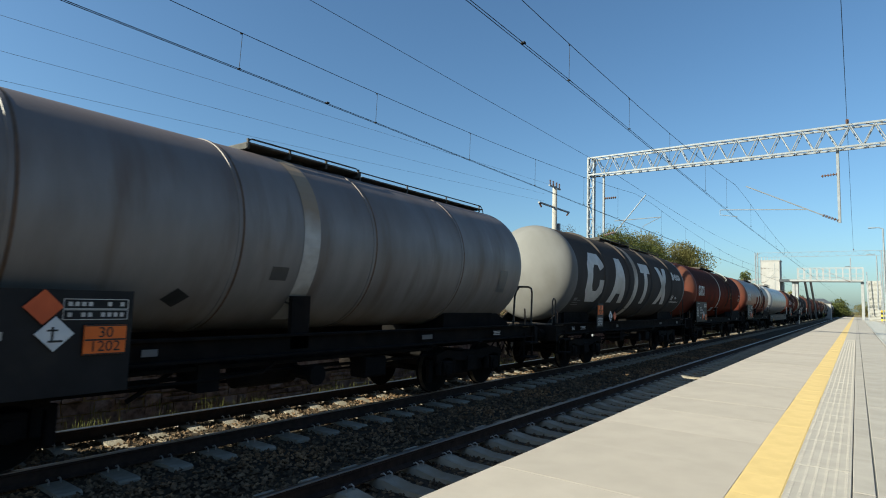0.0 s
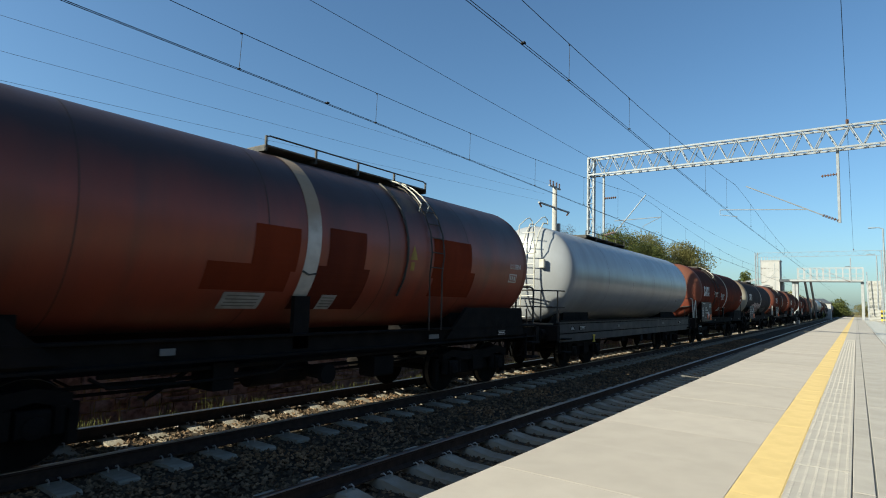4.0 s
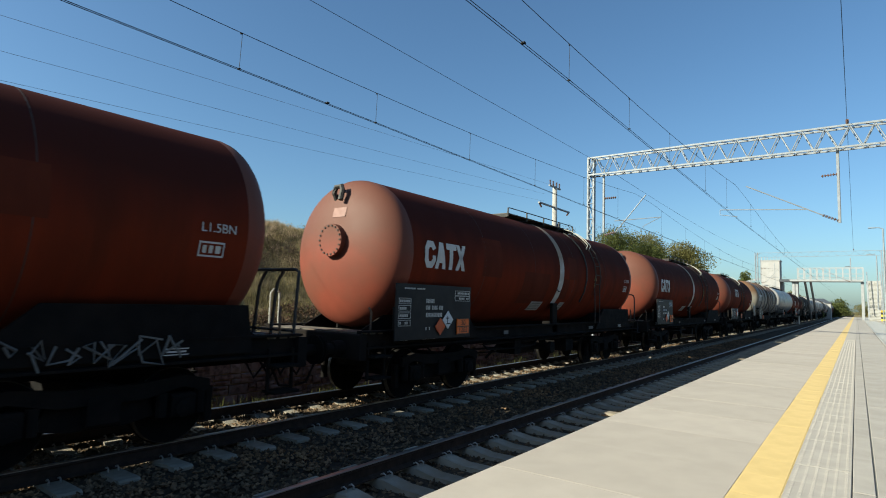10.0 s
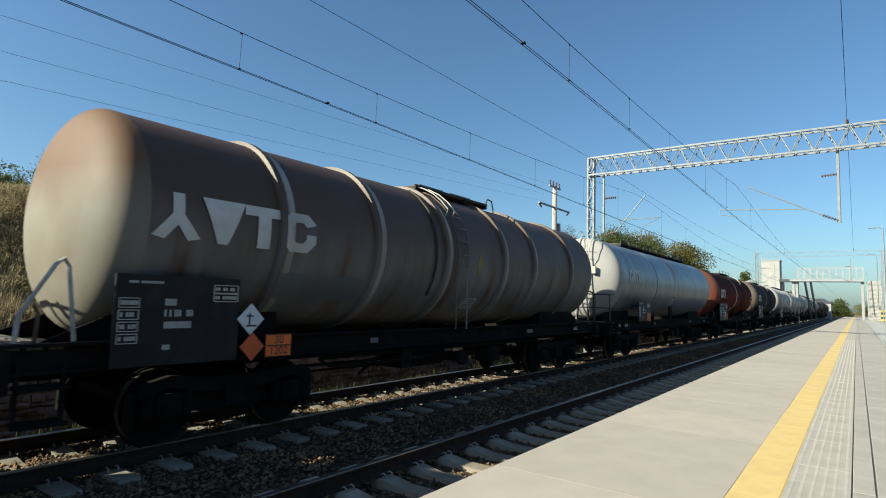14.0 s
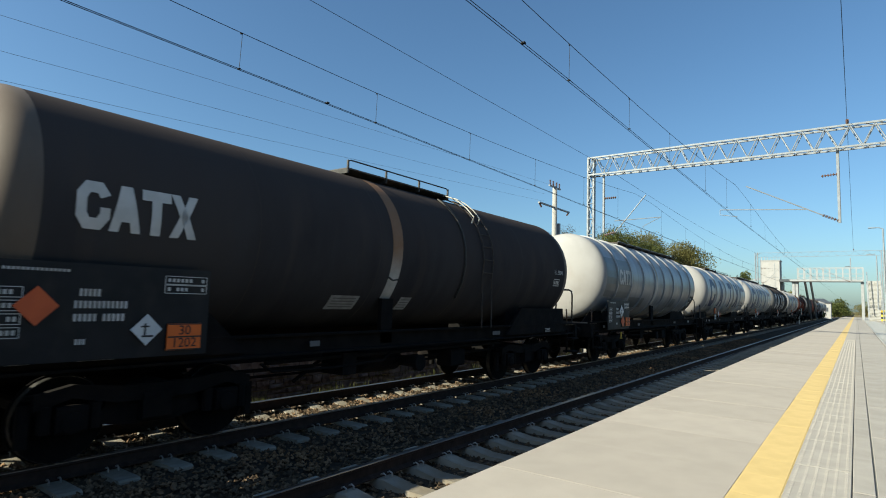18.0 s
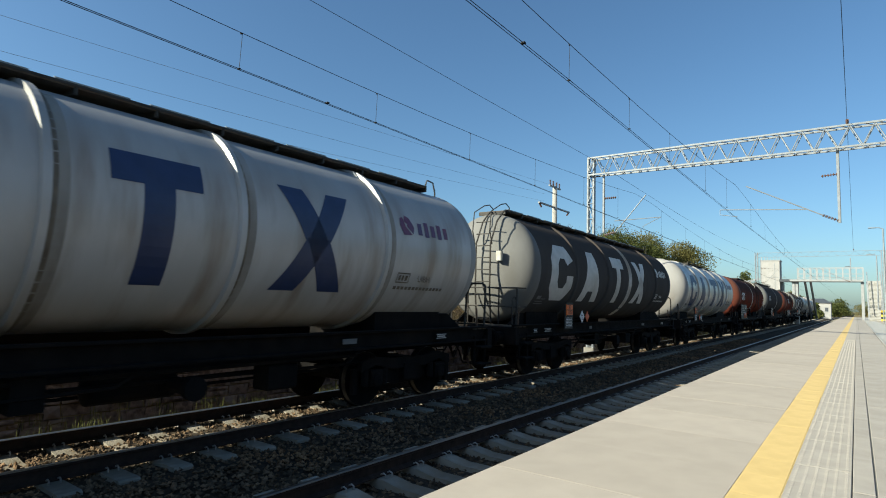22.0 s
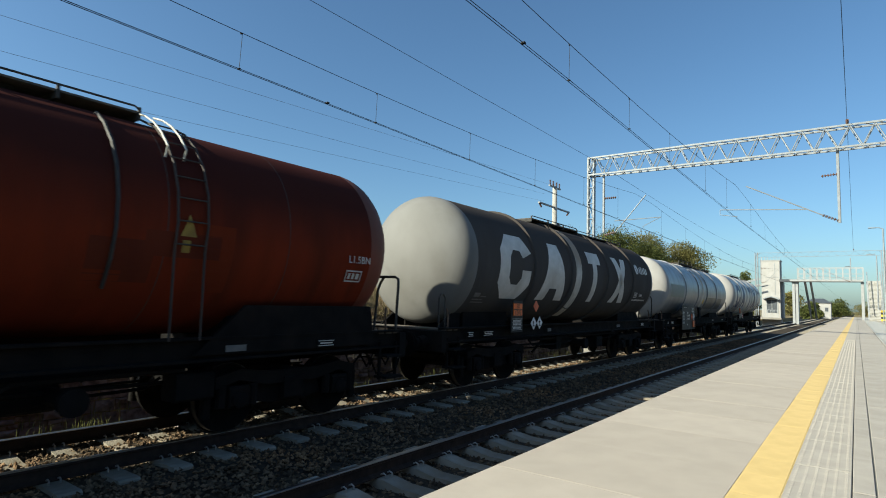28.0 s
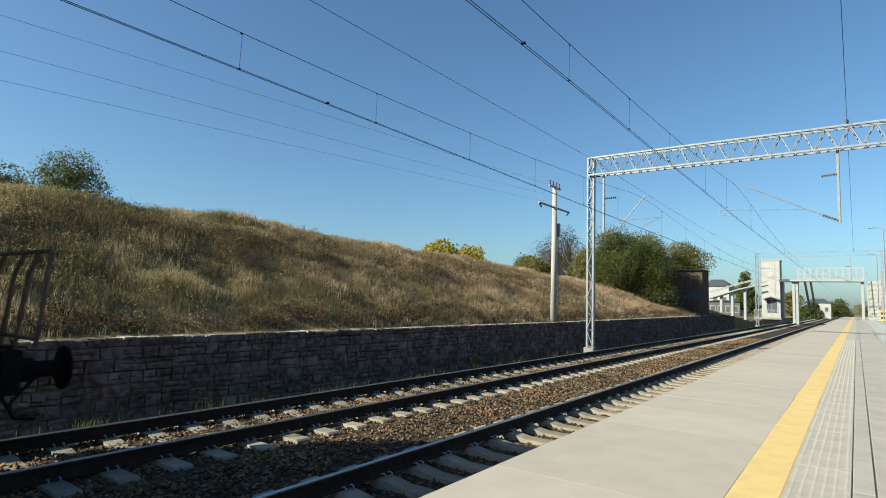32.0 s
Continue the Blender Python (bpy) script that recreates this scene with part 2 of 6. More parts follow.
# base colour lowered to near black to hold the deep shade under wagons
M["frame"] = surf("near_black_underframe", (0.011, 0.0095, 0.009), (0.007, 0.0065, 0.0065), 4, 0.9, 0.3, c3=(0.018, 0.013, 0.011), scale3=1.5, spec=0.1)
M["redpatch"] = surf("faded_red_patch", (0.20, 0.080, 0.055), (0.165, 0.065, 0.045), 6, 0.6)
M["board"] = surf("black_sign_board", (0.018, 0.018, 0.02), (0.014, 0.014, 0.015), 3, 0.55, c3=(0.03, 0.028, 0.025), scale3=2, spec=0.2)
# wheels lowered likewise, their shade is in the colour
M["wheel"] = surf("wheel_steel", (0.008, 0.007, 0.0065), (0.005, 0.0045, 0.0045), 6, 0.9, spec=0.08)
M["tread"] = surf("worn_tread", (0.10, 0.095, 0.09), (0.06, 0.056, 0.053), 6, 0.5, metal=1.0)
M["letter"] = surf("white_lettering", (0.58, 0.55, 0.52), (0.50, 0.475, 0.445), 5, 0.6, c3=(0.40, 0.365, 0.325), scale3=1.2)
M["letter_b"] = surf("blue_lettering", (0.020, 0.035, 0.10), (0.017, 0.03, 0.085), 5, 0.5, c3=(0.04, 0.05, 0.10), scale3=1.2)
M["band"] = surf("reflective_band", (0.50, 0.47, 0.43), (0.42, 0.39, 0.36), 6, 0.6, c3=(0.33, 0.29, 0.245), scale3=1.5, top_stain_shade=((0.27, 0.19, 0.12), 2.75, 3.15))
M["bandrust"] = surf("rust_stained_band", (0.46, 0.43, 0.39), (0.37, 0.34, 0.31), 6, 0.6, top_stain_shade=((0.22, 0.105, 0.04), 2.2, 2.8))
M["orange"] = surf("orange_plate", (0.80, 0.155, 0.016), (0.72, 0.135, 0.014), 5, 0.5)
M["diared"] = surf("red_diamond", (0.62, 0.105, 0.025), (0.54, 0.085, 0.02), 5, 0.5)
M["diawhite"] = surf("white_diamond", (0.70, 0.70, 0.70), (0.60, 0.60, 0.60), 5, 0.5)
M["ink"] = surf("black_ink", (0.02, 0.02, 0.02), (0.015, 0.015, 0.015), 5, 0.6)
M["railpale"] = surf("pale_handrail", (0.462, 0.447, 0.400), (0.347, 0.323, 0.277), 6, 0.55)
M["raildark"] = surf("dark_handrail", (0.035, 0.029, 0.024), (0.022, 0.019, 0.017), 6, 0.7)
M["deck"] = surf("worn_walkway_boards", (0.10, 0.085, 0.07), (0.06, 0.05, 0.042), 8, 0.8, c3=(0.12, 0.075, 0.05), scale3=2)
M["railrust"] = surf("rusty_tube", (0.13, 0.075, 0.045), (0.08, 0.05, 0.034), 6, 0.8)
M["yellowdim"] = surf("dim_yellow_sign", (0.30, 0.20, 0.03), (0.20, 0.13, 0.025), 8, 0.7)
M["yellowmark"] = surf("yellow_mark", (0.65, 0.45, 0.04), (0.5, 0.35, 0.04), 5, 0.6)
M["redtag"] = surf("red_spray_paint", (0.20, 0.022, 0.018), (0.14, 0.018, 0.016), 2.5, 0.6, c3=(0.07, 0.017, 0.017), scale3=1.0)
M["darktag"] = surf("dark_green_spray_paint", (0.035, 0.075, 0.055), (0.02, 0.025, 0.022), 2.0, 0.6, c3=(0.12, 0.03, 0.03), scale3=0.8)
M["greentag"] = surf("grey_green_outline", (0.10, 0.11, 0.10), (0.14, 0.05, 0.05), 2.0, 0.6)
M["puffpale"] = surf("pale_spray_paint", (0.33, 0.29, 0.29), (0.25, 0.21, 0.215), 3, 0.6)
M["puffpink"] = surf("pink_spray_paint", (0.27, 0.17, 0.18), (0.20, 0.10, 0.11), 3, 0.6)
M["plategrey"] = surf("pale_grey_plate", (0.36, 0.35, 0.34), (0.29, 0.28, 0.27), 8, 0.6, c3=(0.2, 0.185, 0.17), scale3=3)
M["deck_sunlit"] = surf("sunlit_grating", (0.400, 0.385, 0.362), (0.293, 0.277, 0.254), 40, 0.6)
M["fadedgreen"] = surf("faded_green_mark", (0.20, 0.225, 0.19), (0.23, 0.24, 0.22), 3, 0.6)
M["makerblue"] = surf("blue_and_red_mark", (0.03, 0.045, 0.12), (0.20, 0.03, 0.06), 0.9, 0.5)
M["chalk"] = surf("chalk_grey_scrawl", (0.16, 0.15, 0.145), (0.12, 0.115, 0.11), 6, 0.7)


# ================= mesh tools =================
class Geo:
    """Collects simple solids into one mesh."""
    def __init__(self):
        self.v, self.f = [], []

    def add(self, vs, fs):
        k = len(self.v)
        self.v += [tuple(p) for p in vs]
        self.f += [tuple(i + k for i in f) for f in fs]
        return self

    def box(self, cx, cy, cz, sx, sy, sz, m=None, ch=0.0):
        """A box; ch chamfers the four edges along its longest axis."""
        hx, hy, hz = sx / 2, sy / 2, sz / 2
        if ch:
            ax = (sx, sy, sz).index(max(sx, sy, sz))
            h = [hx, hy, hz]
            a, b = [i for i in range(3) if i != ax]
            c = min(ch, h[a] * 0.9, h[b] * 0.9)
            ring = [(h[a], h[b] - c), (h[a] - c, h[b]), (-h[a] + c, h[b]), (-h[a], h[b] - c), (-h[a], -h[b] + c), (-h[a] + c, -h[b]), (h[a] - c, -h[b]), (h[a], -h[b] + c)]
            vs = []
            for s in (-1, 1):
                for p, q in ring:
                    w = [0, 0, 0]
                    w[a], w[b], w[ax] = p, q, s * h[ax]
                    vs.append(Vector(w))
            fs = [tuple(range(7, -1, -1)), tuple(range(8, 16))] + [(i, (i + 1) % 8, 8 + (i + 1) % 8, 8 + i) for i in range(8)]
            if ax == 1:
                fs = [tuple(reversed(f)) for f in fs]
        else:
            vs = [Vector((x, y, z)) for x in (-hx, hx) for y in (-hy, hy) for z in (-hz, hz)]
            fs = [(0, 1, 3, 2), (4, 6, 7, 5), (0, 4, 5, 1), (2, 3, 7, 6), (0, 2, 6, 4), (1, 5, 7, 3)]
        if m is not None:
            vs = [m @ v for v in vs]
        return self.add([(v[0] + cx, v[1] + cy, v[2] + cz) for v in vs], fs)

    def tube(self, pts, r, n=6, r2=None, caps=True):
        pts = [Vector(p) for p in pts]
        k0, N = len(self.v), len(pts)
        up = None
        for i, p in enumerate(pts):
            d = (pts[min(i + 1, N - 1)] - pts[max(i - 1, 0)]).normalized()
            if up is None:
                up = d.orthogonal().normalized()
            up = (up - d * up.dot(d)).normalized()
            s = d.cross(up)
            rr = r if r2 is None else r + (r2 - r) * i / max(N - 1, 1)
            for j in range(n):
                a = 2 * math.pi * j / n
                self.v.append(tuple(p + (up * math.cos(a) + s * math.sin(a)) * rr))
        for i in range(N - 1):
            for j in range(n):
                a, b = k0 + i * n + j, k0 + i * n + (j + 1) % n
                self.f.append((a, b, b + n, a + n))
        if caps:
            self.f.append(tuple(range(k0 + n - 1, k0 - 1, -1)))
            self.f.append(tuple(range(k0 + (N - 1) * n, k0 + N * n)))
        return self

    def lathe_y(self, prof, n=32, x=0, z=0, caps=True):
        """Turn a profile of (y, radius) about an axis along y."""
        k0 = len(self.v)
        for y, r in prof:
            for j in range(n):
                a = 2 * math.pi * j / n
                self.v.append((x + r * math.cos(a), y, z + r * math.sin(a)))
        for i in range(len(prof) - 1):
            for j in range(n):
                a, b = k0 + i * n + j, k0 + i * n + (j + 1) % n
                self.f.append((a, a + n, b + n, b))
        if not caps:
            return self
        self.f.append(tuple(range(k0, k0 + n)))
        e = k0 + (len(prof) - 1) * n
        self.f.append(tuple(range(e + n - 1, e - 1, -1)))
        return self

    def lathe_x(self, prof, n=24, y=0, z=0):
        k0 = len(self.v)
        for x, r in prof:
            for j in range(n):
                a = 2 * math.pi * j / n
                self.v.append((x, y + r * math.cos(a), z + r * math.sin(a)))
        for i in range(len(prof) - 1):
            for j in range(n):
                a, b = k0 + i * n + j, k0 + i * n + (j + 1) % n
                self.f.append((a, b, b + n, a + n))
        self.f.append(tuple(range(k0 + n - 1, k0 - 1, -1)))
        e = k0 + (len(prof) - 1) * n
        self.f.append(tuple(range(e, e + n)))
        return self

    def prism(self, poly, axis, lo, hi):
        """Extrude a polygon along an axis (0, 1, 2); the polygon holds the other two coordinates in order."""
        n = len(poly)
        vs = []
        for t in (lo, hi):
            for p, q in poly:
                w = [p, q]
                w.insert(axis, t)
                vs.append(tuple(w))
        fs = [tuple(range(n - 1, -1, -1)), tuple(range(n, 2 * n))] + [(i, (i + 1) % n, n + (i + 1) % n, n + i) for i in range(n)]
        return self.add(vs, fs)

    def mesh(self, name, mat, smooth=False):
        me = bpy.data.meshes.new(name)
        me.from_pydata(self.v, [], self.f)
        me.materials.append(mat)
        if smooth:
            me.shade_smooth()
        me.update()
        return me


def mend(me):
    bm = bmesh.new()
    bm.from_mesh(me)
    bmesh.ops.remove_doubles(bm, verts=bm.verts, dist=1e-4)
    bmesh.ops.recalc_face_normals(bm, faces=bm.faces)
    bm.to_mesh(me)
    bm.free()
    return me


CACHE = {}


def part(name, g, mat, parent, label="", smooth=False, key=None):
    """Links one mesh under a thing or a part. g: a Geo, a mesh, or with a key a function that makes one."""
    if key is not None and key in CACHE:
        me = CACHE[key]
    else:
        if callable(g):
            g = g()
        me = g if isinstance(g, bpy.types.Mesh) else mend(g.mesh(name, mat, smooth))
        if key is not None:
            CACHE[key] = me
    ob = new(name, me)
    ob.parent = parent
    if label:
        ob["label"] = label
    return ob


def thing(name, label, category, group="", kind="", at=(0, 0, 0), g=None, mat=None, smooth=False):
    ob = new(name, mend(g.mesh(name, mat, smooth)) if g else None)
    ob.location = at
    return tagged(ob, label, category, group, kind)


def bulk(name, V, F, mat, smooth=False):
    """One mesh from arrays: many small like pieces."""
    me = bpy.data.meshes.new(name)
    me.from_pydata(V, [], F)
    me.materials.append(mat)
    me.update()
    return me


# ================= ground =================
rng = np.random.default_rng(7)
FAR_X, NEAR_X = -7.752, -3.770          # the two track centres


def lerp(y, ys, zs):
    return float(np.interp(y, ys, zs))


def wall_top(y):
    return lerp(y, (-60, 27, 70, 76, 90), (0.92, 0.92, 1.10, 0.9, 0.1))


def ridge(y):
    return lerp(y, (-60, 5, 15, 23, 35, 59, 78, 100, 130), (5.0, 4.9, 4.85, 4.6, 4.3, 3.6, 2.6, 1.2, 0.2))


def height(x, y):
    if x > -12.05:
        return -0.75
    t = min(1.0, max(0.0, (-12.6 - x) / 7.95))
    z0, z1 = wall_top(y) - 0.03, ridge(y)
    z = z0 + (z1 - z0) * (1.10 * t - 0.10 * t * t)
    bump = noise.noise(Vector((x * 0.35, y * 0.35, 3.0))) * 0.28 + noise.noise(Vector((x * 0.9, y * 0.9, 9.0))) * 0.10
    z += bump * min(1.0, t * 5)
    if x < -22:
        z -= (-22 - x) * 0.05 * max(0.0, min(1.0, (z + 0.5) / 3))
    return max(z, -0.75)


def build_ground():
    xs = [-1500, -700, -300, -150, -90, -60, -45, -36, -30] + list(np.arange(-27, -12.5, 0.55)) + [-12.35, -12.2, -12.06, -12.04, -11, -9, -2, 8, 10, 12, 15, 18, 21, 30, 100, 400, 1500]
    ys = [-600, -200, -80, -40, -20, -10] + list(np.arange(-6, 60, 0.7)) + list(np.arange(60, 130, 3.0)) + [140, 180, 250, 400, 800, 2500]
    V = [(x, y, height(x, y)) for x in xs for y in ys]
    n = len(ys)
    F = [(i * n + j, (i + 1) * n + j, (i + 1) * n + j + 1, i * n + j + 1) for i in range(len(xs) - 1) for j in range(n - 1)]
    me = bulk("ground", V, F, M["ground"])
    me.shade_smooth()
    tagged(new("ground", me), "dry grassy ground and railway cutting bank", "ground", kind="structure")


build_ground()


def build_sky_blocker():
    """An added, unseen slope behind the platform that cuts sky light on shaded sides."""
    ys = list(np.arange(-70, 92, 3.0))
    prof = ((8.5, -0.75), (8.8, 0.6), (9.6, 2.4), (11.0, 4.2), (13.0, 5.6), (17, 6.4), (26, 5.5), (40, -0.75))
    V = [(x + (rng.uniform(0, 0.7) if k else 0), y + rng.uniform(-0.5, 0.5), max(-0.75, z * (1 if y < 70 else 0.8) + (rng.uniform(-0.7, 0.7) if 0 < k < 7 else 0))) for k, (x, z) in enumerate(prof) for y in ys]
    n = len(ys)
    F = [(i * n + j, (i + 1) * n + j, (i + 1) * n + j + 1, i * n + j + 1) for i in range(len(prof) - 1) for j in range(n - 1)]
    tagged(new("wooded_slope", bulk("wooded_slope", V, F, M["slope_dark"])), "unseen dark slope added behind the platform to block sky light", "slope", kind="structure")


build_sky_blocker()


# ---- grass: blades in tufts ----
def blades(name, pts, hgt, wid, lean, mat, label, per=7, spread=0.12):
    """pts: array of (x, y, z) tuft feet; hgt: blade height for each tuft."""
    n = len(pts)
    P = np.repeat(pts, per, axis=0) + np.c_[rng.normal(0, spread, (n * per, 2)), np.zeros(n * per)]
    H = np.repeat(hgt, per) * rng.uniform(0.55, 1.15, n * per)
    a = rng.uniform(0, 2 * np.pi, n * per)
    d = np.c_[np.cos(a), np.sin(a), np.zeros(n * per)]
    s = np.c_[-np.sin(a), np.cos(a), np.zeros(n * per)]
    L = rng.uniform(0.1, lean, n * per)[:, None] * H[:, None]
    W = wid * rng.uniform(0.6, 1.4, n * per)[:, None]
    z = np.array([0, 0, 1.0])
    v0, v1 = P - s * W - z * 0.05, P + s * W - z * 0.05
    v2 = P + d * L * 0.35 + z * (H * 0.62)[:, None] + s * W * 0.7
    v3 = P + d * L * 0.35 + z * (H * 0.62)[:, None] - s * W * 0.7
    v4 = P + d * L + z * H[:, None]
    V = np.stack([v0, v1, v2, v3, v4], 1).reshape(-1, 3)
    k = np.arange(n * per)[:, None] * 5
    F = [tuple(f) for f in (k + np.array([[0, 1, 2, 3]])).tolist()] + [tuple(f) for f in (k + np.array([[3, 2, 4]])).tolist()]
    return tagged(new(name, bulk(name, V, F, mat)), label, "grass", kind="stuff")


def bank_points(n, y0, y1, x0=-21.5, x1=-12.45):
    p = np.c_[rng.uniform(x0, x1, n), rng.uniform(y0, y1, n)]
    return np.array([(x, y, height(x, y)) for x, y in p])


for nm, n, y0, y1, w, gm in (("tall_grass", 16000, 1.0, 22.0, 0.0045, "grass_dry"), ("tall_grass", 9000, 13.0, 30.0, 0.006, "grass_tan"), ("tall_grass", 15000, 27.0, 80.0, 0.010, "grass_tan")):
    pts = bank_points(n, y0, y1, x1=-12.62)
    hh = np.array([(0.25 + 0.24 * noise.noise(Vector((x * 0.8, y * 0.8, 1.0))) + 0.12 * noise.noise(Vector((x * 3.1, y * 3.1, 4.0)))) * min(1.0, 0.55 + (-12.6 - x) * 0.4) for x, y, z in pts]).clip(0.10, 0.7)
    blades(nm, pts, hh, w, 0.9, M[gm], "tall dry straw-coloured grass on the cutting bank", per=7, spread=0.10)
pts = np.array([(x, y, -0.42) for x, y in np.c_[rng.uniform(-11.6, -9.7, 260), 2.0 + rng.uniform(0, 1, 260) ** 1.2 * 60]] + [(-9.85 + rng.normal(0, 0.08), y + rng.normal(0, 0.10), -0.36) for y in (4.15, 7.25, 9.05, 12.6) for k in range(9)])
blades("trackside_weeds", pts, rng.uniform(0.06, 0.24, len(pts)), 0.005, 0.5, M["grass_green"], "sparse weeds along the foot of the stone wall", per=6)
pts = np.array([(x, y, wall_top(y)) for x, y in np.c_[rng.uniform(-12.7, -12.48, 260), rng.uniform(0.0, 70.0, 260)]])
blades("wall_top_grass", pts, rng.uniform(0.12, 0.35, len(pts)), 0.006, 1.2, M["grass_dry"], "dry grass hanging over the wall coping", per=8)

# ================= ballast bed and rails =================
def build_ballast():
    xs = [-10.9, -10.5, -10.1, -9.7] + list(np.arange(-9.4, -2.0, 0.16)) + [-1.99]
    ys = list(np.arange(-8, 40, 0.2)) + list(np.arange(40, 110, 2.0)) + [120, 200, 400, 900]

    def z(x, y):
        e = -0.228 if x > -9.4 else lerp(x, (-10.9, -10.5, -9.4), (-0.74, -0.6, -0.228))
        mid = 0.5 * (FAR_X + NEAR_X)
        e -= 0.045 * min(1.0, max(0.0, (x + 5.6) / 0.5))
        e -= 0.05 * math.exp(-((x - mid) / 0.35) ** 2)
        return e + (noise.noise(Vector((x * 3.1, y * 3.1, 0))) * 0.025 + noise.noise(Vector((x * 9, y * 9, 5))) * 0.018 if y < 60 else 0)
    V = [(x, y, z(x, y)) for x in xs for y in ys]
    n = len(ys)
    F = [(i * n + j, (i + 1) * n + j, (i + 1) * n + j + 1, i * n + j + 1) for i in range(len(xs) - 1) for j in range(n - 1)]
    return bulk("ballast_bed", V, F, M["ballast"])


tagged(new("ballast_bed", build_ballast()), "brown crushed-stone ballast bed under both tracks", "ballast", kind="structure")

RAIL = [(-0.075, -0.172), (0.075, -0.172), (0.075, -0.160), (0.012, -0.135), (0.009, -0.05), (0.035, -0.036), (0.036, -0.012)]
RAIL = RAIL + [(-p, q) for p, q in reversed(RAIL[2:])]


def build_track(name, x, label):
    t = thing(name, label, "track", kind="structure", at=(x, 0, 0))
    for sx in (-0.7535, 0.7535):
        g = Geo()
        g.prism([(p + sx, q) for p, q in RAIL], 1, -30, 900)
        r = part("rail", g, M["rail"], t, "rust-brown rail with a polished head")
        hd = Geo().prism([(sx - 0.034, -0.0125), (sx + 0.034, -0.0125), (sx + 0.0335, -0.003), (sx + 0.024, 0.0), (sx - 0.024, 0.0), (sx - 0.0335, -0.003)], 1, -30, 900)
        part("rail_head", hd, M["railhead"], r, "worn bright running surface")
    return t


track_far = build_track("track_1", FAR_X, "railway track on concrete sleepers carrying the train")
track_near = build_track("track_2", NEAR_X, "empty railway track on concrete sleepers beside the platform")

# ================= platform =================
PZ = 0.754
platform = thing("platform", "raised concrete station platform with pale paving", "platform", kind="structure")
g = Geo().box(0.8, 64, -0.1, 5.4, 152, 1.5)
part("platform_body", g, M["concrete"], platform)
g = Geo().box(-1.955, 64, 0.61, 0.15, 152, 0.12)
part("edge_beam", g, M["concrete"], platform)
g = Geo().box(0.76, 64, 0.675, 5.5, 152, 0.05)
part("paving_bed", g, M["palejoint"], platform, "pale sand joints between the slabs")
part("kerb_strip", Geo().box(1.35, 79.0, 0.728, 1.2, 118, 0.10, ch=0.01), M["palekerb"], platform, "pale kerb strip along the platform")
for gx in (0.070,):
    part("drain_slot", Geo().box(gx, 64, 0.722, 0.008, 152, 0.05), M["joint"], platform, "dark narrow drain slot")

# ================= retaining wall body =================
wall = thing("stone_wall", "low retaining wall of rough grey stone blocks", "wall", kind="structure")


def wall_body():
    ys = [-12, 0, 10, 20, 27, 40, 50, 60, 70, 76]
    V, F = [], []
    for y in ys:
        zt = wall_top(y) - 0.06
        V += [(-12.05, y, -0.9), (-12.05, y, zt), (-12.6, y, zt), (-12.6, y, -0.9)]
    for i in range(len(ys) - 1):
        for j in range(4):
            a, b = i * 4 + j, i * 4 + (j + 1) % 4
            F.append((a, b, b + 4, a + 4))
    F += [(0, 1, 2, 3), tuple(len(V) - 4 + k for k in (3, 2, 1, 0))]
    return mend(bulk("wall_core", V, F, M["mortar"]))


part("wall_core", wall_body(), None, wall, "recessed dark mortar")

# ================= overhead line =================
def truss(x0, x1, y, zb, zt, depth, r, n):
    """A lattice beam along x."""
    chords, web = Geo(), Geo()
    for yy in (y - depth / 2, y + depth / 2):
        for z in (zb, zt):
            chords.box((x0 + x1) / 2, yy, z, x1 - x0, r * 2, r * 2)
        st = (x1 - x0) / n
        for i in range(n):
            a, b = x0 + i * st, x0 + (i + 1) * st
            m = (a + b) / 2
            web.tube([(a, yy, zb), (m, yy, zt)], r * 0.62, 5)
            web.tube([(m, yy, zt), (b, yy, zb)], r * 0.62, 5)
    for i in range(0, n * 2 + 1):
        x = x0 + (x1 - x0) * i / (n * 2)
        web.tube([(x, y - depth / 2, zt), (min(x + (x1 - x0) / (2 * n), x1), y + depth / 2, zt)], r * 0.5, 4)
        web.tube([(x, y + depth / 2, zb), (min(x + (x1 - x0) / (2 * n), x1), y - depth / 2, zb)], r * 0.5, 4)
    return chords, web


def lattice_mast(x, y, z0, z1, wx, wy):
    legs, web = Geo(), Geo()
    for sx in (-1, 1):
        legs.box(x + sx * wx / 2, y, (z0 + z1) / 2, 0.09, wy, z1 - z0, ch=0.01)
    n = int((z1 - z0) / 0.75)
    for i in range(n):
        a, b = z0 + 0.2 + i * 0.75, z0 + 0.2 + (i + 1) * 0.75
        for yy in (y - wy / 2 - 0.006, y + wy / 2 + 0.006):
            p, q = (x - wx / 2, x + wx / 2) if i % 2 else (x + wx / 2, x - wx / 2)
            web.tube([(p, yy, a), (q, yy, b)], 0.018, 4)
            web.tube([(x - wx / 2, yy, a), (x + wx / 2, yy, a)], 0.016, 4)
    return legs, web


def insulator(g, p, q, n=6, r=0.055):
    p, q = Vector(p), Vector(q)
    g.tube([p, q], 0.018, 5)
    for i in range(n):
        a = p.lerp(q, (i + 0.5) / n)
        d = (q - p).normalized() * 0.018
        g.tube([a - d, a + d], r, 8)


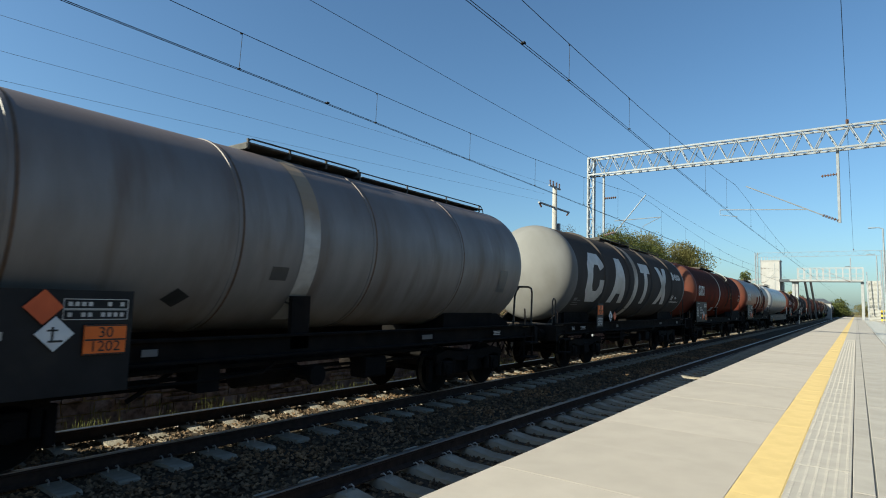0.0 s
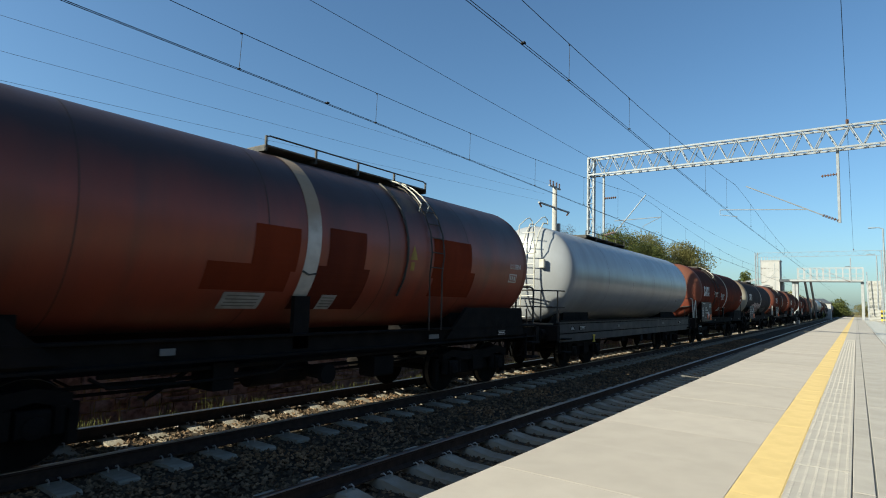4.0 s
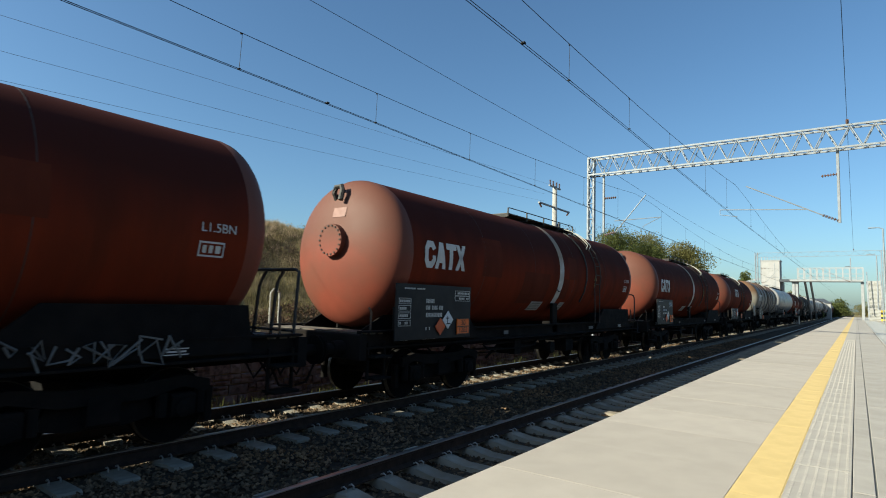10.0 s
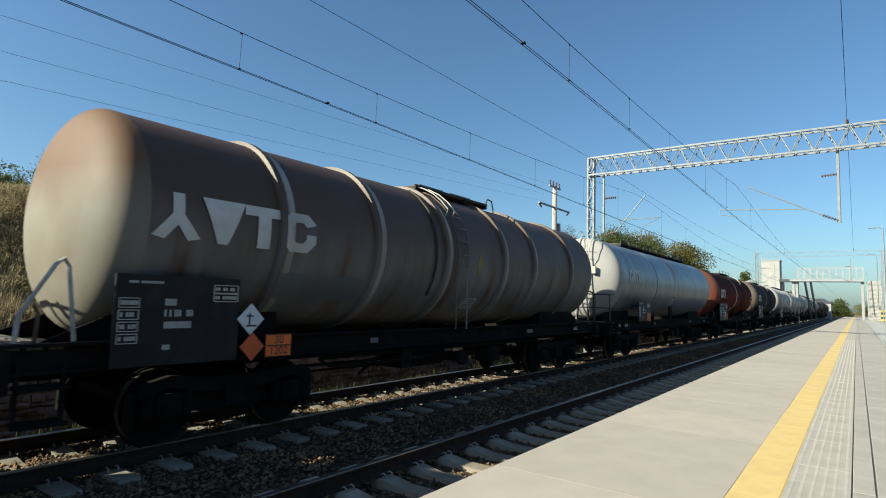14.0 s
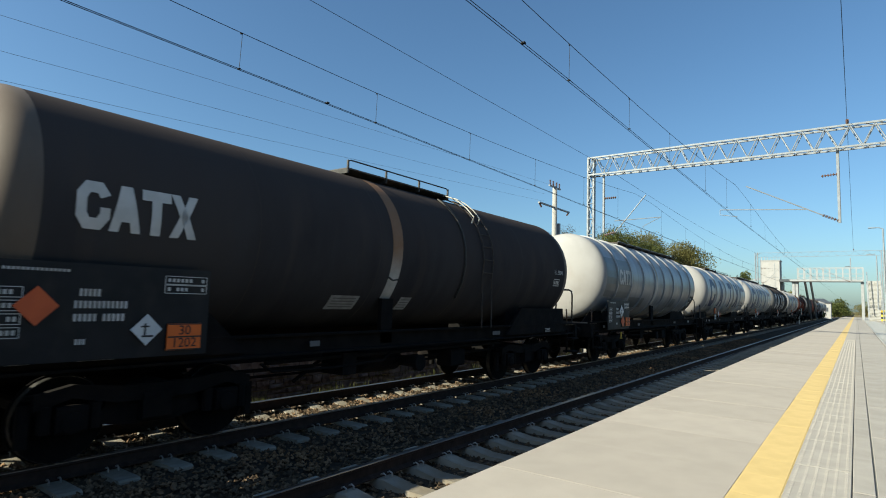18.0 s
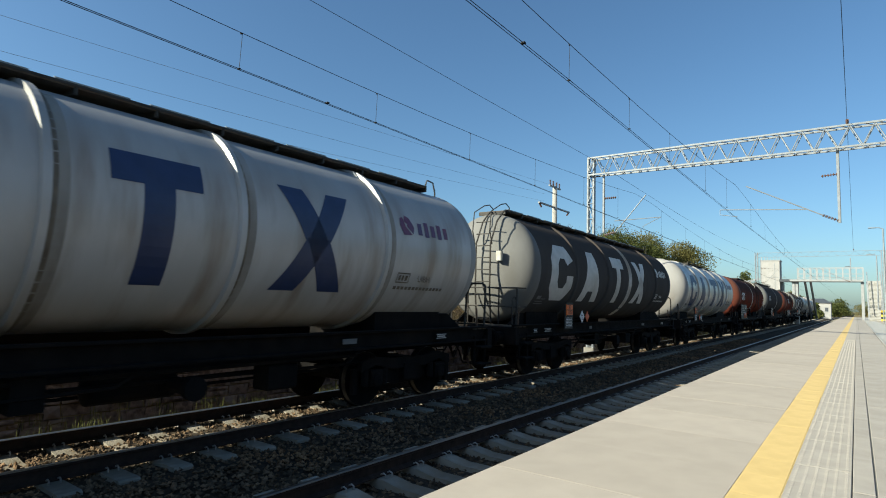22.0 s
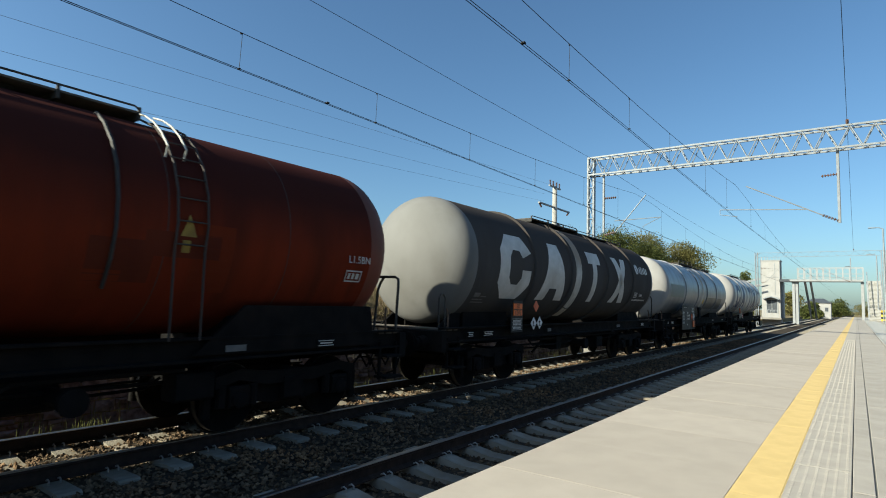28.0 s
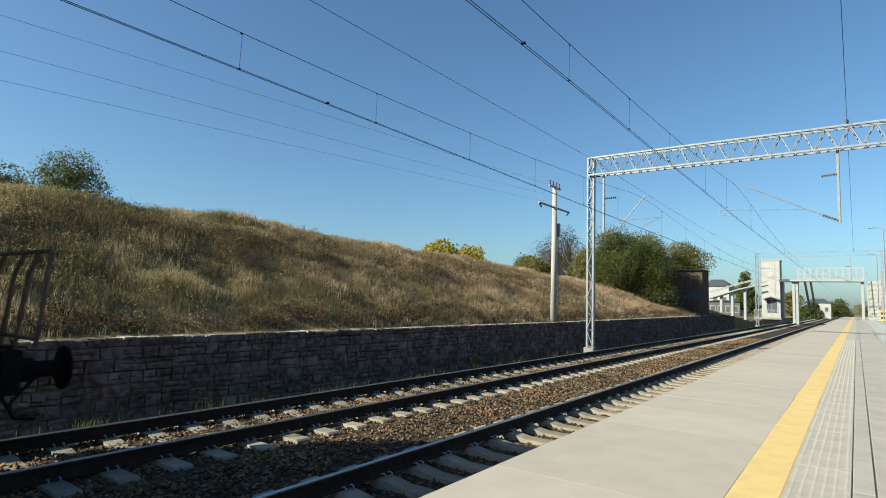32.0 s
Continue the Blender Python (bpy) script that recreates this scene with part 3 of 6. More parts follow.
def gantry(y, x0, x1, label, heavy=1.0):
    t = thing("catenary_gantry", label, "gantry", group="line gantries")
    legs, web = lattice_mast(x0, y, -0.3, 8.85, 0.28, 0.20)
    part("mast", legs, M["galv"], t)
    part("mast_lattice", web, M["galv"], t)
    legs, web = lattice_mast(x1, y, 0.70, 8.85, 0.34, 0.22)
    part("mast", legs, M["galv"], t)
    part("mast_lattice", web, M["galv"], t)
    part("foundation", Geo().box(x0, y, -0.47, 0.5, 0.45, 0.62, ch=0.04), M["concrete"], t, "concrete footing")
    ch, wb = truss(x0 - 0.1, x1 + 0.1, y, 8.82 - 0.82 * heavy ** 0.4, 8.82, 0.45 * heavy, 0.035 * heavy, 18 if heavy == 1.0 else 12)
    part("beam_chord", ch, M["galv"], t)
    part("beam_lattice", wb, M["galv"], t)
    g = Geo().box(-0.41, y, 6.6, 0.10, 0.10, 2.85, ch=0.02)
    part("drop_post", g, M["galv"], t)
    g = Geo().box(-9.5, y, 6.6, 0.10, 0.10, 2.75, ch=0.02)
    part("drop_post", g, M["galv"], t)
    g = Geo().tube([(-0.9, y, 5.48), (-3.52, y, 6.86)], 0.022, 6)
    part("bracket_tube", g, M["galv"], t)
    g = Geo().tube([(-8.95, y, 5.2), (-7.55, y, 6.85)], 0.025, 6)
    part("bracket_tube", g, M["galv"], t)
    g = Geo().tube([(-1.4, y, 5.75), (-4.5, y, 5.95)], 0.018, 6).tube([(-4.5, y, 5.95), (-4.5, y, 5.72)], 0.012, 5).tube([(-4.5, y, 5.74), (-3.85, y, 5.62)], 0.013, 5)
    part("steady_arm", g, M["galv"], t)
    g = Geo().tube([(-9.0, y, 5.75), (-6.9, y, 5.8)], 0.018, 6).tube([(-6.9, y, 5.8), (-7.7, y, 5.42)], 0.013, 5)
    part("steady_arm", g, M["galv"], t)
    for p, q in (((-0.42, y, 5.25), (-0.95, y, 5.5)), ((-0.42, y, 7.04), (-0.95, y, 7.0)), ((-9.45, y, 5.1), (-8.95, y, 5.22)), ((-9.45, y, 6.85), (-8.9, y, 6.85)), ((-0.08, y - 0.35, 8.98), (-0.08, y + 0.35, 8.98))):
        g = Geo()
        insulator(g, p, q)
        part("insulator", g, M["insul"], t, "brown ribbed insulator")
    return t


gantry(25.67, -10.12, 3.3, "galvanised lattice gantry spanning both tracks")
gantry(80.0, -9.95, 2.6, "distant slender lattice portal over the tracks", 0.36)


def cable(name, pts, r, label, n=5, mat="wire"):
    g = Geo().tube(pts, r, n)
    return thing(name, label, "wire", group="overhead wires", g=g, mat=M[mat])


def messenger(y, z0, rise, ym):
    if y <= 25.67:
        return z0 + rise * ((y - ym) / (25.67 - ym)) ** 2 if y > ym - 25.67 + ym else z0 + rise
    s = (y - 25.67) % 54.33
    return z0 + rise - 0.95 * (1 - ((s - 27.17) / 27.17) ** 2)


LINES = ((FAR_X - 0.02, 5.40, 6.00, 0.85, 5.0, (5.0, 8.15, 11.6, 15.2, 19.0, 22.6, 29, 34, 39, 44, 49, 54, 60, 66, 72, 76)),
         (NEAR_X - 0.03, 5.60, 6.24, 0.62, 7.0, (8.62, 11.75, 15.0, 19.3, 23.0, 29, 34, 39, 44, 49, 54, 60, 66, 72, 76)))
for x, zc, z0, rise, ym, drops in LINES:
    line = thing("catenary_line", "copper contact wires hung from a messenger wire by droppers", "overhead wire", group="overhead wires")
    for dx in (-0.022, 0.022):
        part("contact_wire", Geo().tube([(x + dx + a, y, zc) for y, a in ((-25, 0.0), (9, 0.0), (25.67, -0.12), (80, 0.0), (300, 0.0))], 0.0056, 5), M["wire"], line)
    ys = list(np.arange(-20, 135, 2.5))
    part("messenger_wire", Geo().tube([(x, y, messenger(y, z0, rise, ym)) for y in ys], 0.0058, 5), M["wire"], line)
    for d in drops:
        zt = messenger(d, z0, rise, ym)
        g = Geo().tube([(x, d, zc), (x, d + 0.02, zt)], 0.004, 4).box(x, d, zc + 0.008, 0.05, 0.03, 0.018).box(x, d, zt - 0.01, 0.014, 0.035, 0.028)
        part("dropper", g, M["wire"], line)
    part("wire_clamp", Geo().box(x, 6.85 if x < -6 else 7.0, zc + 0.02, 0.06, 0.06, 0.03, ch=0.008), M["wire"], line)


def sagging(p3, y0, y1, x, n=18):
    c = np.polyfit([p[0] for p in p3], [p[1] for p in p3], 2)
    return [(x, y, float(np.polyval(c, y))) for y in np.linspace(y0, y1, n)]


cable("feeder_wire", sagging([(3.35, 5.77), (8.1, 6.04), (25.66, 7.08)], -12, 26.5, -13.0), 0.0038, "thin pale feeder wire strung along the bank", mat="alu")
cable("feeder_wire", sagging([(3.3, 6.33), (12, 6.74), (26, 7.5)], -12, 26.5, -13.0), 0.0038, "thin pale feeder wire strung along the bank", mat="alu")
cable("feeder_wire", sagging([(3.15, 6.8), (11.6, 7.2), (26, 7.87)], -12, 26.5, -12.45), 0.0038, "thin pale feeder wire strung along the bank", mat="alu")
cable("earth_wire", [(-10.1, y, 8.83 - 0.1 * math.sin((y + 30) / 55 * math.pi)) for y in np.linspace(-29, 25.67, 14)], 0.007, "earth wire running over the mast tops")
cable("earth_wire", [(-10.1 + 0.15 * i / 9, 25.67 + 6 * i, 8.83 - 0.5 * math.sin(i / 9 * math.pi)) for i in range(10)], 0.007, "earth wire running over the mast tops")
cable("return_wire", [(-0.085, y, 8.98) for y in (-15, 5, 15, 25.67)], 0.008, "single wire strung high over the platform")
cable("return_wire", [(-0.085, 25.67 + 6 * i, 8.98 - 0.6 * math.sin(i / 9 * math.pi)) for i in range(10)], 0.008, "single wire strung high over the platform")


def side_pole(x, y):
    t = thing("utility_pole", "tapered grey concrete pole behind the stone wall", "pole", at=(x, y, 0))
    part("shaft", Geo().tube([(0, 0, 0.5), (0, 0, 7.85)], 0.17, 10, 0.12), M["poleconc"], t, smooth=True)
    part("crossarm", Geo().box(0, 0.0, 6.75, 0.09, 3.6, 0.08, Matrix.Rotation(radians(0), 3, "X"), ch=0.01), M["galv"], t)
    part("crossarm", Geo().box(0, 0, 7.80, 0.09, 1.3, 0.07, ch=0.01), M["galv"], t)
    for p, q in [((0, dy, 7.83), (0, dy, 8.1)) for dy in (-0.55, -0.2, 0.2, 0.55)] + [((0, dy, 6.72), (0, dy - 0.25 * math.copysign(1, dy), 6.55)) for dy in (-1.75, 1.75)]:
        g = Geo()
        insulator(g, p, q, 4, 0.045)
        part("insulator", g, M["insul"], t, "brown ribbed insulator")
    part("cable_box", Geo().box(0.1, 0.28, 5.6, 0.16, 0.14, 0.7, ch=0.01).tube([(0.12, 0.28, 5.2), (0.16, 0.2, 3.0), (0.17, 0.18, 0.8)], 0.02, 5), M["galv"], t)
    return t


side_pole(-12.4, 26.5)


# ================= trees =================
def leaf_cloud(centres, radii, n, size, squash=0.85):
    """Many small leaf quads filling overlapping lumps, denser at the outside."""
    C, Rr = np.array(centres), np.array(radii)
    k = rng.choice(len(C), n, p=(Rr ** 2) / (Rr ** 2).sum())
    d = rng.normal(0, 1, (n, 3))
    d /= np.linalg.norm(d, axis=1)[:, None]
    rad = Rr[k] * rng.uniform(0.3, 1.0, n) ** 0.5 * np.where(rng.uniform(0, 1, n) < 0.12, 1.3, 1.0)
    P = C[k] + d * rad[:, None] * np.array([1, 1, squash])
    a, b = rng.normal(0, 1, (n, 3)), rng.normal(0, 1, (n, 3))
    a /= np.linalg.norm(a, axis=1)[:, None]
    b -= a * (a * b).sum(1)[:, None]
    b /= np.linalg.norm(b, axis=1)[:, None]
    s = (size * rng.uniform(0.5, 1.3, n))[:, None]
    V = np.stack([P - a * s, P + b * s * 0.6, P + a * s, P - b * s * 0.6], 1).reshape(-1, 3)
    F = (np.arange(n)[:, None] * 4 + np.arange(4)[None, :]).tolist()
    return V, F


def herbs(n, y0, y1, zlo, zhi, mat, name, label, rad, leaf=0.03, per=46):
    """Low leafy clumps on the bank between two heights."""
    cs, rs = [], []
    while len(cs) < n:
        x, y = rng.uniform(-21.5, -12.7), rng.uniform(y0, y1)
        z = height(x, y)
        u = (z - wall_top(y)) / max(ridge(y) - wall_top(y), 0.3)
        if zlo < u + 0.12 * noise.noise(Vector((x * 0.4, y * 0.4, 7.0))) < zhi:
            r = rng.uniform(0.6, 1.3) * rad
            cs.append((x, y, z + r * 0.45))
            rs.append(r)
    V, F = leaf_cloud(cs, rs, n * per, leaf)
    tagged(new(name, bulk(name, V, F, M[mat])), label, "weeds", kind="stuff")


herbs(1700, 1.5, 44, 0.04, 0.97, "herb", "olive_weeds", "olive-green leafy weeds among the dry grass", 0.24)
herbs(1200, 1.5, 40, 0.42, 0.80, "herb_dark", "brown_weeds", "dark brown withered weeds on the bank", 0.30, 0.028, 60)
# dark leaf tone paints in the shaded foot of the bank
herbs(1000, 1.0, 60, 0.0, 0.10, "herb_dark", "foot_weeds", "weeds along the wall top, toned dark for the shade there", 0.20)


def tree(x, y, h, w, leaf, nleaf, size, label, name="tree", trunk=0.3, lumps=26, base=0.16, squash=0.85):
    z = height(x, y) - 0.1
    t = thing(name, label, "tree" if name == "tree" else "bush", group="trees by the station" if name == "tree" else "bushes on the bank", at=(x, y, z))
    cs, rs, wood = [], [], Geo()
    wood.tube([(0, 0, 0), (0.08 * w, 0.03 * w, h * 0.35), (0.02 * w, 0.06 * w, h * 0.7)], trunk, 8, trunk * 0.35)
    for i in range(lumps):
        a = 2.4 * i + rng.uniform(-0.4, 0.4)
        u = (i + 0.5) / lumps
        zz = h * (base + (0.92 - base) * u)
        env = math.sin(math.pi * min(1, 0.22 + 0.78 * u)) ** 0.6
        rr = w * 0.5 * env * rng.uniform(0.35, 0.8)
        c = (rr * math.cos(a), rr * math.sin(a), zz)
        cs.append(c)
        rs.append(w * rng.uniform(0.12, 0.30))
        wood.tube([(0.05 * w, 0.03 * w, zz * 0.55), (c[0] * 0.5, c[1] * 0.5, zz * 0.8), c], trunk * 0.3, 5, trunk * 0.06)
    part("trunk", wood, M["bark"], t, "grey-brown trunk and limbs")
    V, F = leaf_cloud(cs, rs, nleaf, size, squash)
    part("crown", bulk("crown", V, F, M[leaf]), None, t)
    return t


tree(-19.2, 55, 5.9, 5.8, "leaf_g", 24000, 0.078, "dense green deciduous tree on the bank", lumps=44, base=0.10)
tree(-16.6, 57, 5.6, 6.0, "leaf_g", 24000, 0.078, "dense green deciduous tree on the bank", lumps=44, base=0.10)
tree(-15.6, 67, 6.9, 6.0, "leaf_o", 21000, 0.085, "olive-yellow autumn tree behind the hut", lumps=44, base=0.30)
tree(-22.6, 57, 3.9, 4.6, "leaf_o", 8000, 0.11, "low olive tree at the top of the bank", lumps=30, base=0.08)
tree(-18.3, 62, 6.5, 6.4, "leaf_o", 20000, 0.085, "olive-yellow autumn tree between green ones", lumps=40, base=0.15)
tree(-15.8, 112, 8.6 - height(-15.8, 112), 3.4, "leaf_g", 4500, 0.15, "slender green tree behind the bridge stairs", lumps=22, base=0.2)
tree(-27.4, 52, 2.8, 4.2, "leaf_o", 5000, 0.10, "low olive bush at the foot of the trees", "bush", 0.08, 16, 0.1)
for bx, by, hh, ww in ((-26.5, 60, 7.2, 6.5), (-30.5, 66, 7.6, 7.0), (-24.0, 66, 7.8, 6.0), (-33.5, 70, 7.0, 6.0)):
    tree(bx, by, hh, ww, "leaf_d", 6500, 0.07, "half-bare brown tree behind the bank", lumps=34)
for bx, by, hh, ww in ((-25.5, 49, 2.6, 4.0), (-23.5, 46.5, 2.0, 3.4)):
    tree(bx, by, hh, ww, "leaf_o", 4200, 0.09, "low olive bush behind the bank", "bush", 0.06, 14, 0.1)
tree(-21.3, 7.7, 1.25, 2.5, "leaf_g", 9000, 0.036, "ragged green bush on top of the bank", "bush", 0.05, 12, 0.1)
tree(-22.2, 5.9, 0.75, 2.0, "leaf_g", 3600, 0.04, "low olive bush on top of the bank", "bush", 0.04, 9, 0.1)
for bx, by, hh, ww in ((-30, 41, 3.0, 4.2), (-31, 46.5, 3.6, 4.6), (-29, 38, 2.2, 3.2), (-32, 52, 2.2, 4.5), (-31, 57, 2.0, 4.0)):
    tree(bx, by, hh + 0.3, ww, "leaf_y" if by < 50 else "leaf_o", 3000, 0.13, "yellowing bush behind the bank", "bush", 0.06, 10, 0.1)

# ================= station beyond =================
SY = 95.0


def build_bridge():
    t = thing("footbridge", "white steel footbridge with stairs over the tracks", "footbridge")
    part("deck_beam", Geo().box(-3.35, SY, 6.02, 8.4, 2.4, 0.30, ch=0.03), M["whitesteel"], t)
    for x in (-7.15, -6.75, 0.75):
        part("pier", Geo().box(x, SY, 2.85, 0.34, 1.4, 6.0, ch=0.03), M["whitesteel"], t)
    for yy in (SY - 1.2, SY + 1.2):
        part("handrail", Geo().box(-2.88, yy, 7.76, 7.5, 0.08, 0.09), M["whitesteel"], t)
        part("mid_rail", Geo().box(-2.88, yy, 7.0, 7.5, 0.03, 0.04).box(-2.88, yy, 6.45, 7.5, 0.03, 0.04), M["whitesteel"], t)
        for i in range(11):
            part("railing_post", Geo().box(-6.6 + i * 0.746, yy, 6.95, 0.12, 0.07, 1.6), M["whitesteel"], t, key="bridge_post%d%d" % (i, yy > SY))
    # stairs down to the far side
    g = Geo()
    for i in range(18):
        g.box(-12.4 - i * 0.30, SY - 1.2, 5.05 - i * 0.10, 0.32, 1.8, 0.10)
    part("stairs", g, M["palekerb"], t)
    for yy in (SY - 2.15, SY - 0.25):
        part("stair_rail", Geo().tube([(-11.2, yy, 6.25), (-14.0, yy, 5.5), (-17.8, yy, 4.25), (-21.0, yy, 4.2)], 0.06, 6), M["whitesteel"], t)
        part("stair_stringer", Geo().tube([(-11.2, yy, 5.35), (-14.0, yy, 4.6), (-17.8, yy, 3.3), (-21.0, yy, 3.25)], 0.11, 6), M["whitesteel"], t)
    part("landing", Geo().box(-19.4, SY - 1.2, 3.3, 3.4, 2.0, 0.16), M["palekerb"], t)
    for x, h in ((-13.2, 4.8), (-14.9, 4.2), (-16.4, 3.7), (-19.2, 3.2)):
        part("stair_pier", Geo().box(x, SY - 1.2, h / 2, 0.35, 0.9, h, ch=0.03), M["whitesteel"], t)
    # flight between the tracks side and the tower
    for k, x in enumerate((-5.95, -5.25)):
        part("stair_stringer", Geo().tube([(x, SY + 1.4, 6.0), (x + 0.2, SY + 11.0, 0.6)], 0.12, 6), M["whitesteel"], t)
        part("stair_rail", Geo().tube([(x, SY + 1.4, 7.1), (x + 0.2, SY + 11.0, 1.7)], 0.05, 6), M["whitesteel"], t)
    # stairs down to the near platform
    g = Geo()
    for i in range(30):
        g.box(1.95, SY - 0.6 - i * 0.29, 5.95 - i * 0.173, 1.4, 0.31, 0.09)
    part("stairs", g, M["palekerb"], t, "pale concrete flight to the platform")
    for i in range(30):
        o = part("riser", lambda: Geo().box(0, 0, 0, 1.4, 0.02, 0.14), M["concrete"], t, key="riser")
        o.location = (1.95, SY - 0.72 - i * 0.29, 5.85 - i * 0.173)
    for x in (1.25, 2.65):
        part("stair_stringer", Geo().tube([(x, SY, 6.0), (x, SY - 9.0, 0.9)], 0.10, 6), M["whitesteel"], t)
        part("stair_rail", Geo().tube([(x, SY, 7.2), (x, SY - 9.0, 2.0), (x, SY - 9.6, 2.0)], 0.05, 6), M["whitesteel"], t)
        for i in range(6):
            part("railing_post", Geo().box(x, SY - i * 1.7, 6.6 - i * 0.98, 0.07, 0.07, 1.2), M["whitesteel"], t)
    for i, c in enumerate(("yellowmark", "ink", "yellowmark", "ink", "yellowmark")):
        part("warning_band", Geo().box(2.55, SY - 9.9, 0.95 + i * 0.26, 0.42, 0.42, 0.26, ch=0.02), M[c], t, "yellow and black striped column guard")
    part("guard_post", Geo().box(2.55, SY - 9.9, 2.4, 0.3, 0.3, 1.8, ch=0.02), M["galv"], t)
    return t


build_bridge()


def build_tower():
    t = thing("lift_tower", "white rendered lift tower beside the footbridge", "tower", at=(-9.95, SY + 0.5, 0))
    part("shaft", Geo().box(0, 0, 4.2, 2.35, 2.6, 9.4, ch=0.03), M["white"], t)
    part("parapet", Geo().box(0, 0, 8.93, 2.5, 2.75, 0.12), M["whitesteel"], t)
    for i in range(7):
        part("railing_post", Geo().box(-1.1 + i * 0.37, -1.25, 9.2, 0.05, 0.05, 0.5), M["whitesteel"], t)
    part("joint_strip", Geo().box(0.55, -1.31, 6.2, 0.07, 0.03, 4.6), M["galv"], t)
    part("canopy", Geo().prism([(-0.95, 3.35), (-0.5, 3.62), (0.1, 3.72), (0.7, 3.6), (1.1, 3.3), (1.1, 3.22), (0.1, 3.6), (-0.95, 3.27)], 1, -2.3, -1.31), M["galv"], t, "curved glazed canopy")
    d = part("lift_door", Geo().box(0.1, -1.31, 2.3, 1.3, 0.04, 1.9), M["roofdark"], t, "dark glazed door")
    part("door_frame", Geo().box(-0.6, -1.33, 2.3, 0.09, 0.06, 2.0).box(0.8, -1.33, 2.3, 0.09, 0.06, 2.0).box(0.1, -1.33, 3.3, 1.5, 0.06, 0.09).box(0.1, -1.33, 2.3, 0.06, 0.06, 2.0), M["whitesteel"], d)
    part("floor_slab", Geo().box(-0.3, -2.0, 0.55, 3.4, 2.0, 0.24), M["concrete"], t)
    for i in range(9):
        part("railing_post", Geo().box(-1.9 + i * 0.4, -2.95, 1.2, 0.05, 0.05, 1.1), M["whitesteel"], t)
    part("landing_rail", Geo().box(-0.3, -2.95, 1.75, 3.4, 0.06, 0.06), M["whitesteel"], t)
    part("link_deck", Geo().box(1.95, -0.5, 6.02, 1.7, 2.2, 0.36), M["roofdark"], t)
    part("side_cladding", Geo().box(1.35, 0.3, 3.2, 0.3, 1.8, 5.2), M["galv"], t)
    return t


build_tower()


def house(name, x, y, w, d, h, roof, label, wallmat="white", windows=3, frame="whitesteel"):
    t = thing(name, label, "building", at=(x, y, 0))
    part("wall", Geo().box(0, 0, h / 2 - 0.4, w, d, h + 0.8), M[wallmat], t)
    part("roof", Geo().add([(-w / 2 - .3, -d / 2 - .3, h), (w / 2 + .3, -d / 2 - .3, h), (w / 2 + .3, d / 2 + .3, h), (-w / 2 - .3, d / 2 + .3, h), (-w * .2, 0, h + roof), (w * .2, 0, h + roof)],
                           [(0, 1, 5, 4), (1, 2, 5), (2, 3, 4, 5), (3, 0, 4), (3, 2, 1, 0)]), M["roofdark"], t)
    for i in range(windows):
        wx = -w / 2 + w * (i + 0.5) / windows
        o = part("window", Geo().box(wx, -d / 2 - 0.02, h * 0.55, 0.9, 0.06, 1.2), M[frame], t)
        part("pane", Geo().box(wx, -d / 2 - 0.055, h * 0.55, 0.74, 0.02, 1.04), M["roofdark"], o, "dark glass pane")
    return t


house("house", -25.2, 140, 5.6, 7, 6.6, 1.6, "white rendered house with a dark hipped roof")
house("station_shelter", -18.9, 112, 5.0, 3, 3.0, 0.25, "low grey waiting shelter with a flat dark roof", "grey_d", 4)
house("wooden_hut", -14.2, 62.5, 3.6, 3.0, 5.55, 0.15, "weathered timber building under the trees", "timber", 4, "timber")
house("far_house", -8.6, 190, 6, 6, 4, 1.2, "distant pale house beyond the bridge")
for x, y, h, w in ((-8.6, 165, 4.2, 4), (-10.6, 185, 4.6, 5), (-6.4, 240, 5.0, 6), (-16, 200, 7, 7), (-21, 155, 7.0, 5), (-5.6, 300, 6, 7), (-33, 130, 7, 8), (-40, 120, 7, 8), (-7, 330, 8, 10), (4, 420, 7, 16), (16, 420, 7, 16)):
    t = tree(x, y, h, w, "leaf_g" if x % 2 else "leaf_o", 2500, 0.28, "distant green tree beyond the station", "tree", 0.25, 12, 0.1)


def lamp_post(x, y, h):
    t = thing("lamp_post", "slim galvanised platform lamp post", "street lamp", group="platform lamps", at=(x, y, 0.7))
    part("post", Geo().tube([(0, 0, 0), (0, 0, h)], 0.09, 8, 0.05), M["galv"], t)
    part("arm", Geo().tube([(0, 0, h), (-0.25, 0, h + 0.12), (-0.6, 0, h + 0.13)], 0.035, 6), M["galv"], t)
    part("lamp_head", Geo().box(-0.75, 0, h + 0.12, 0.5, 0.2, 0.08, ch=0.02), M["galv"], t)


lamp_post(2.0, 60, 8.2)
lamp_post(2.2, 88, 8.2)
lamp_post(-20.5, 100, 6.0)


# ================= the train =================
def run(t):
    """Metres that the train has gone after t seconds; it gathers speed slightly."""
    return (-0.00038024) * t ** 3 + 0.042022 * t ** 2 + 11.3858 * t


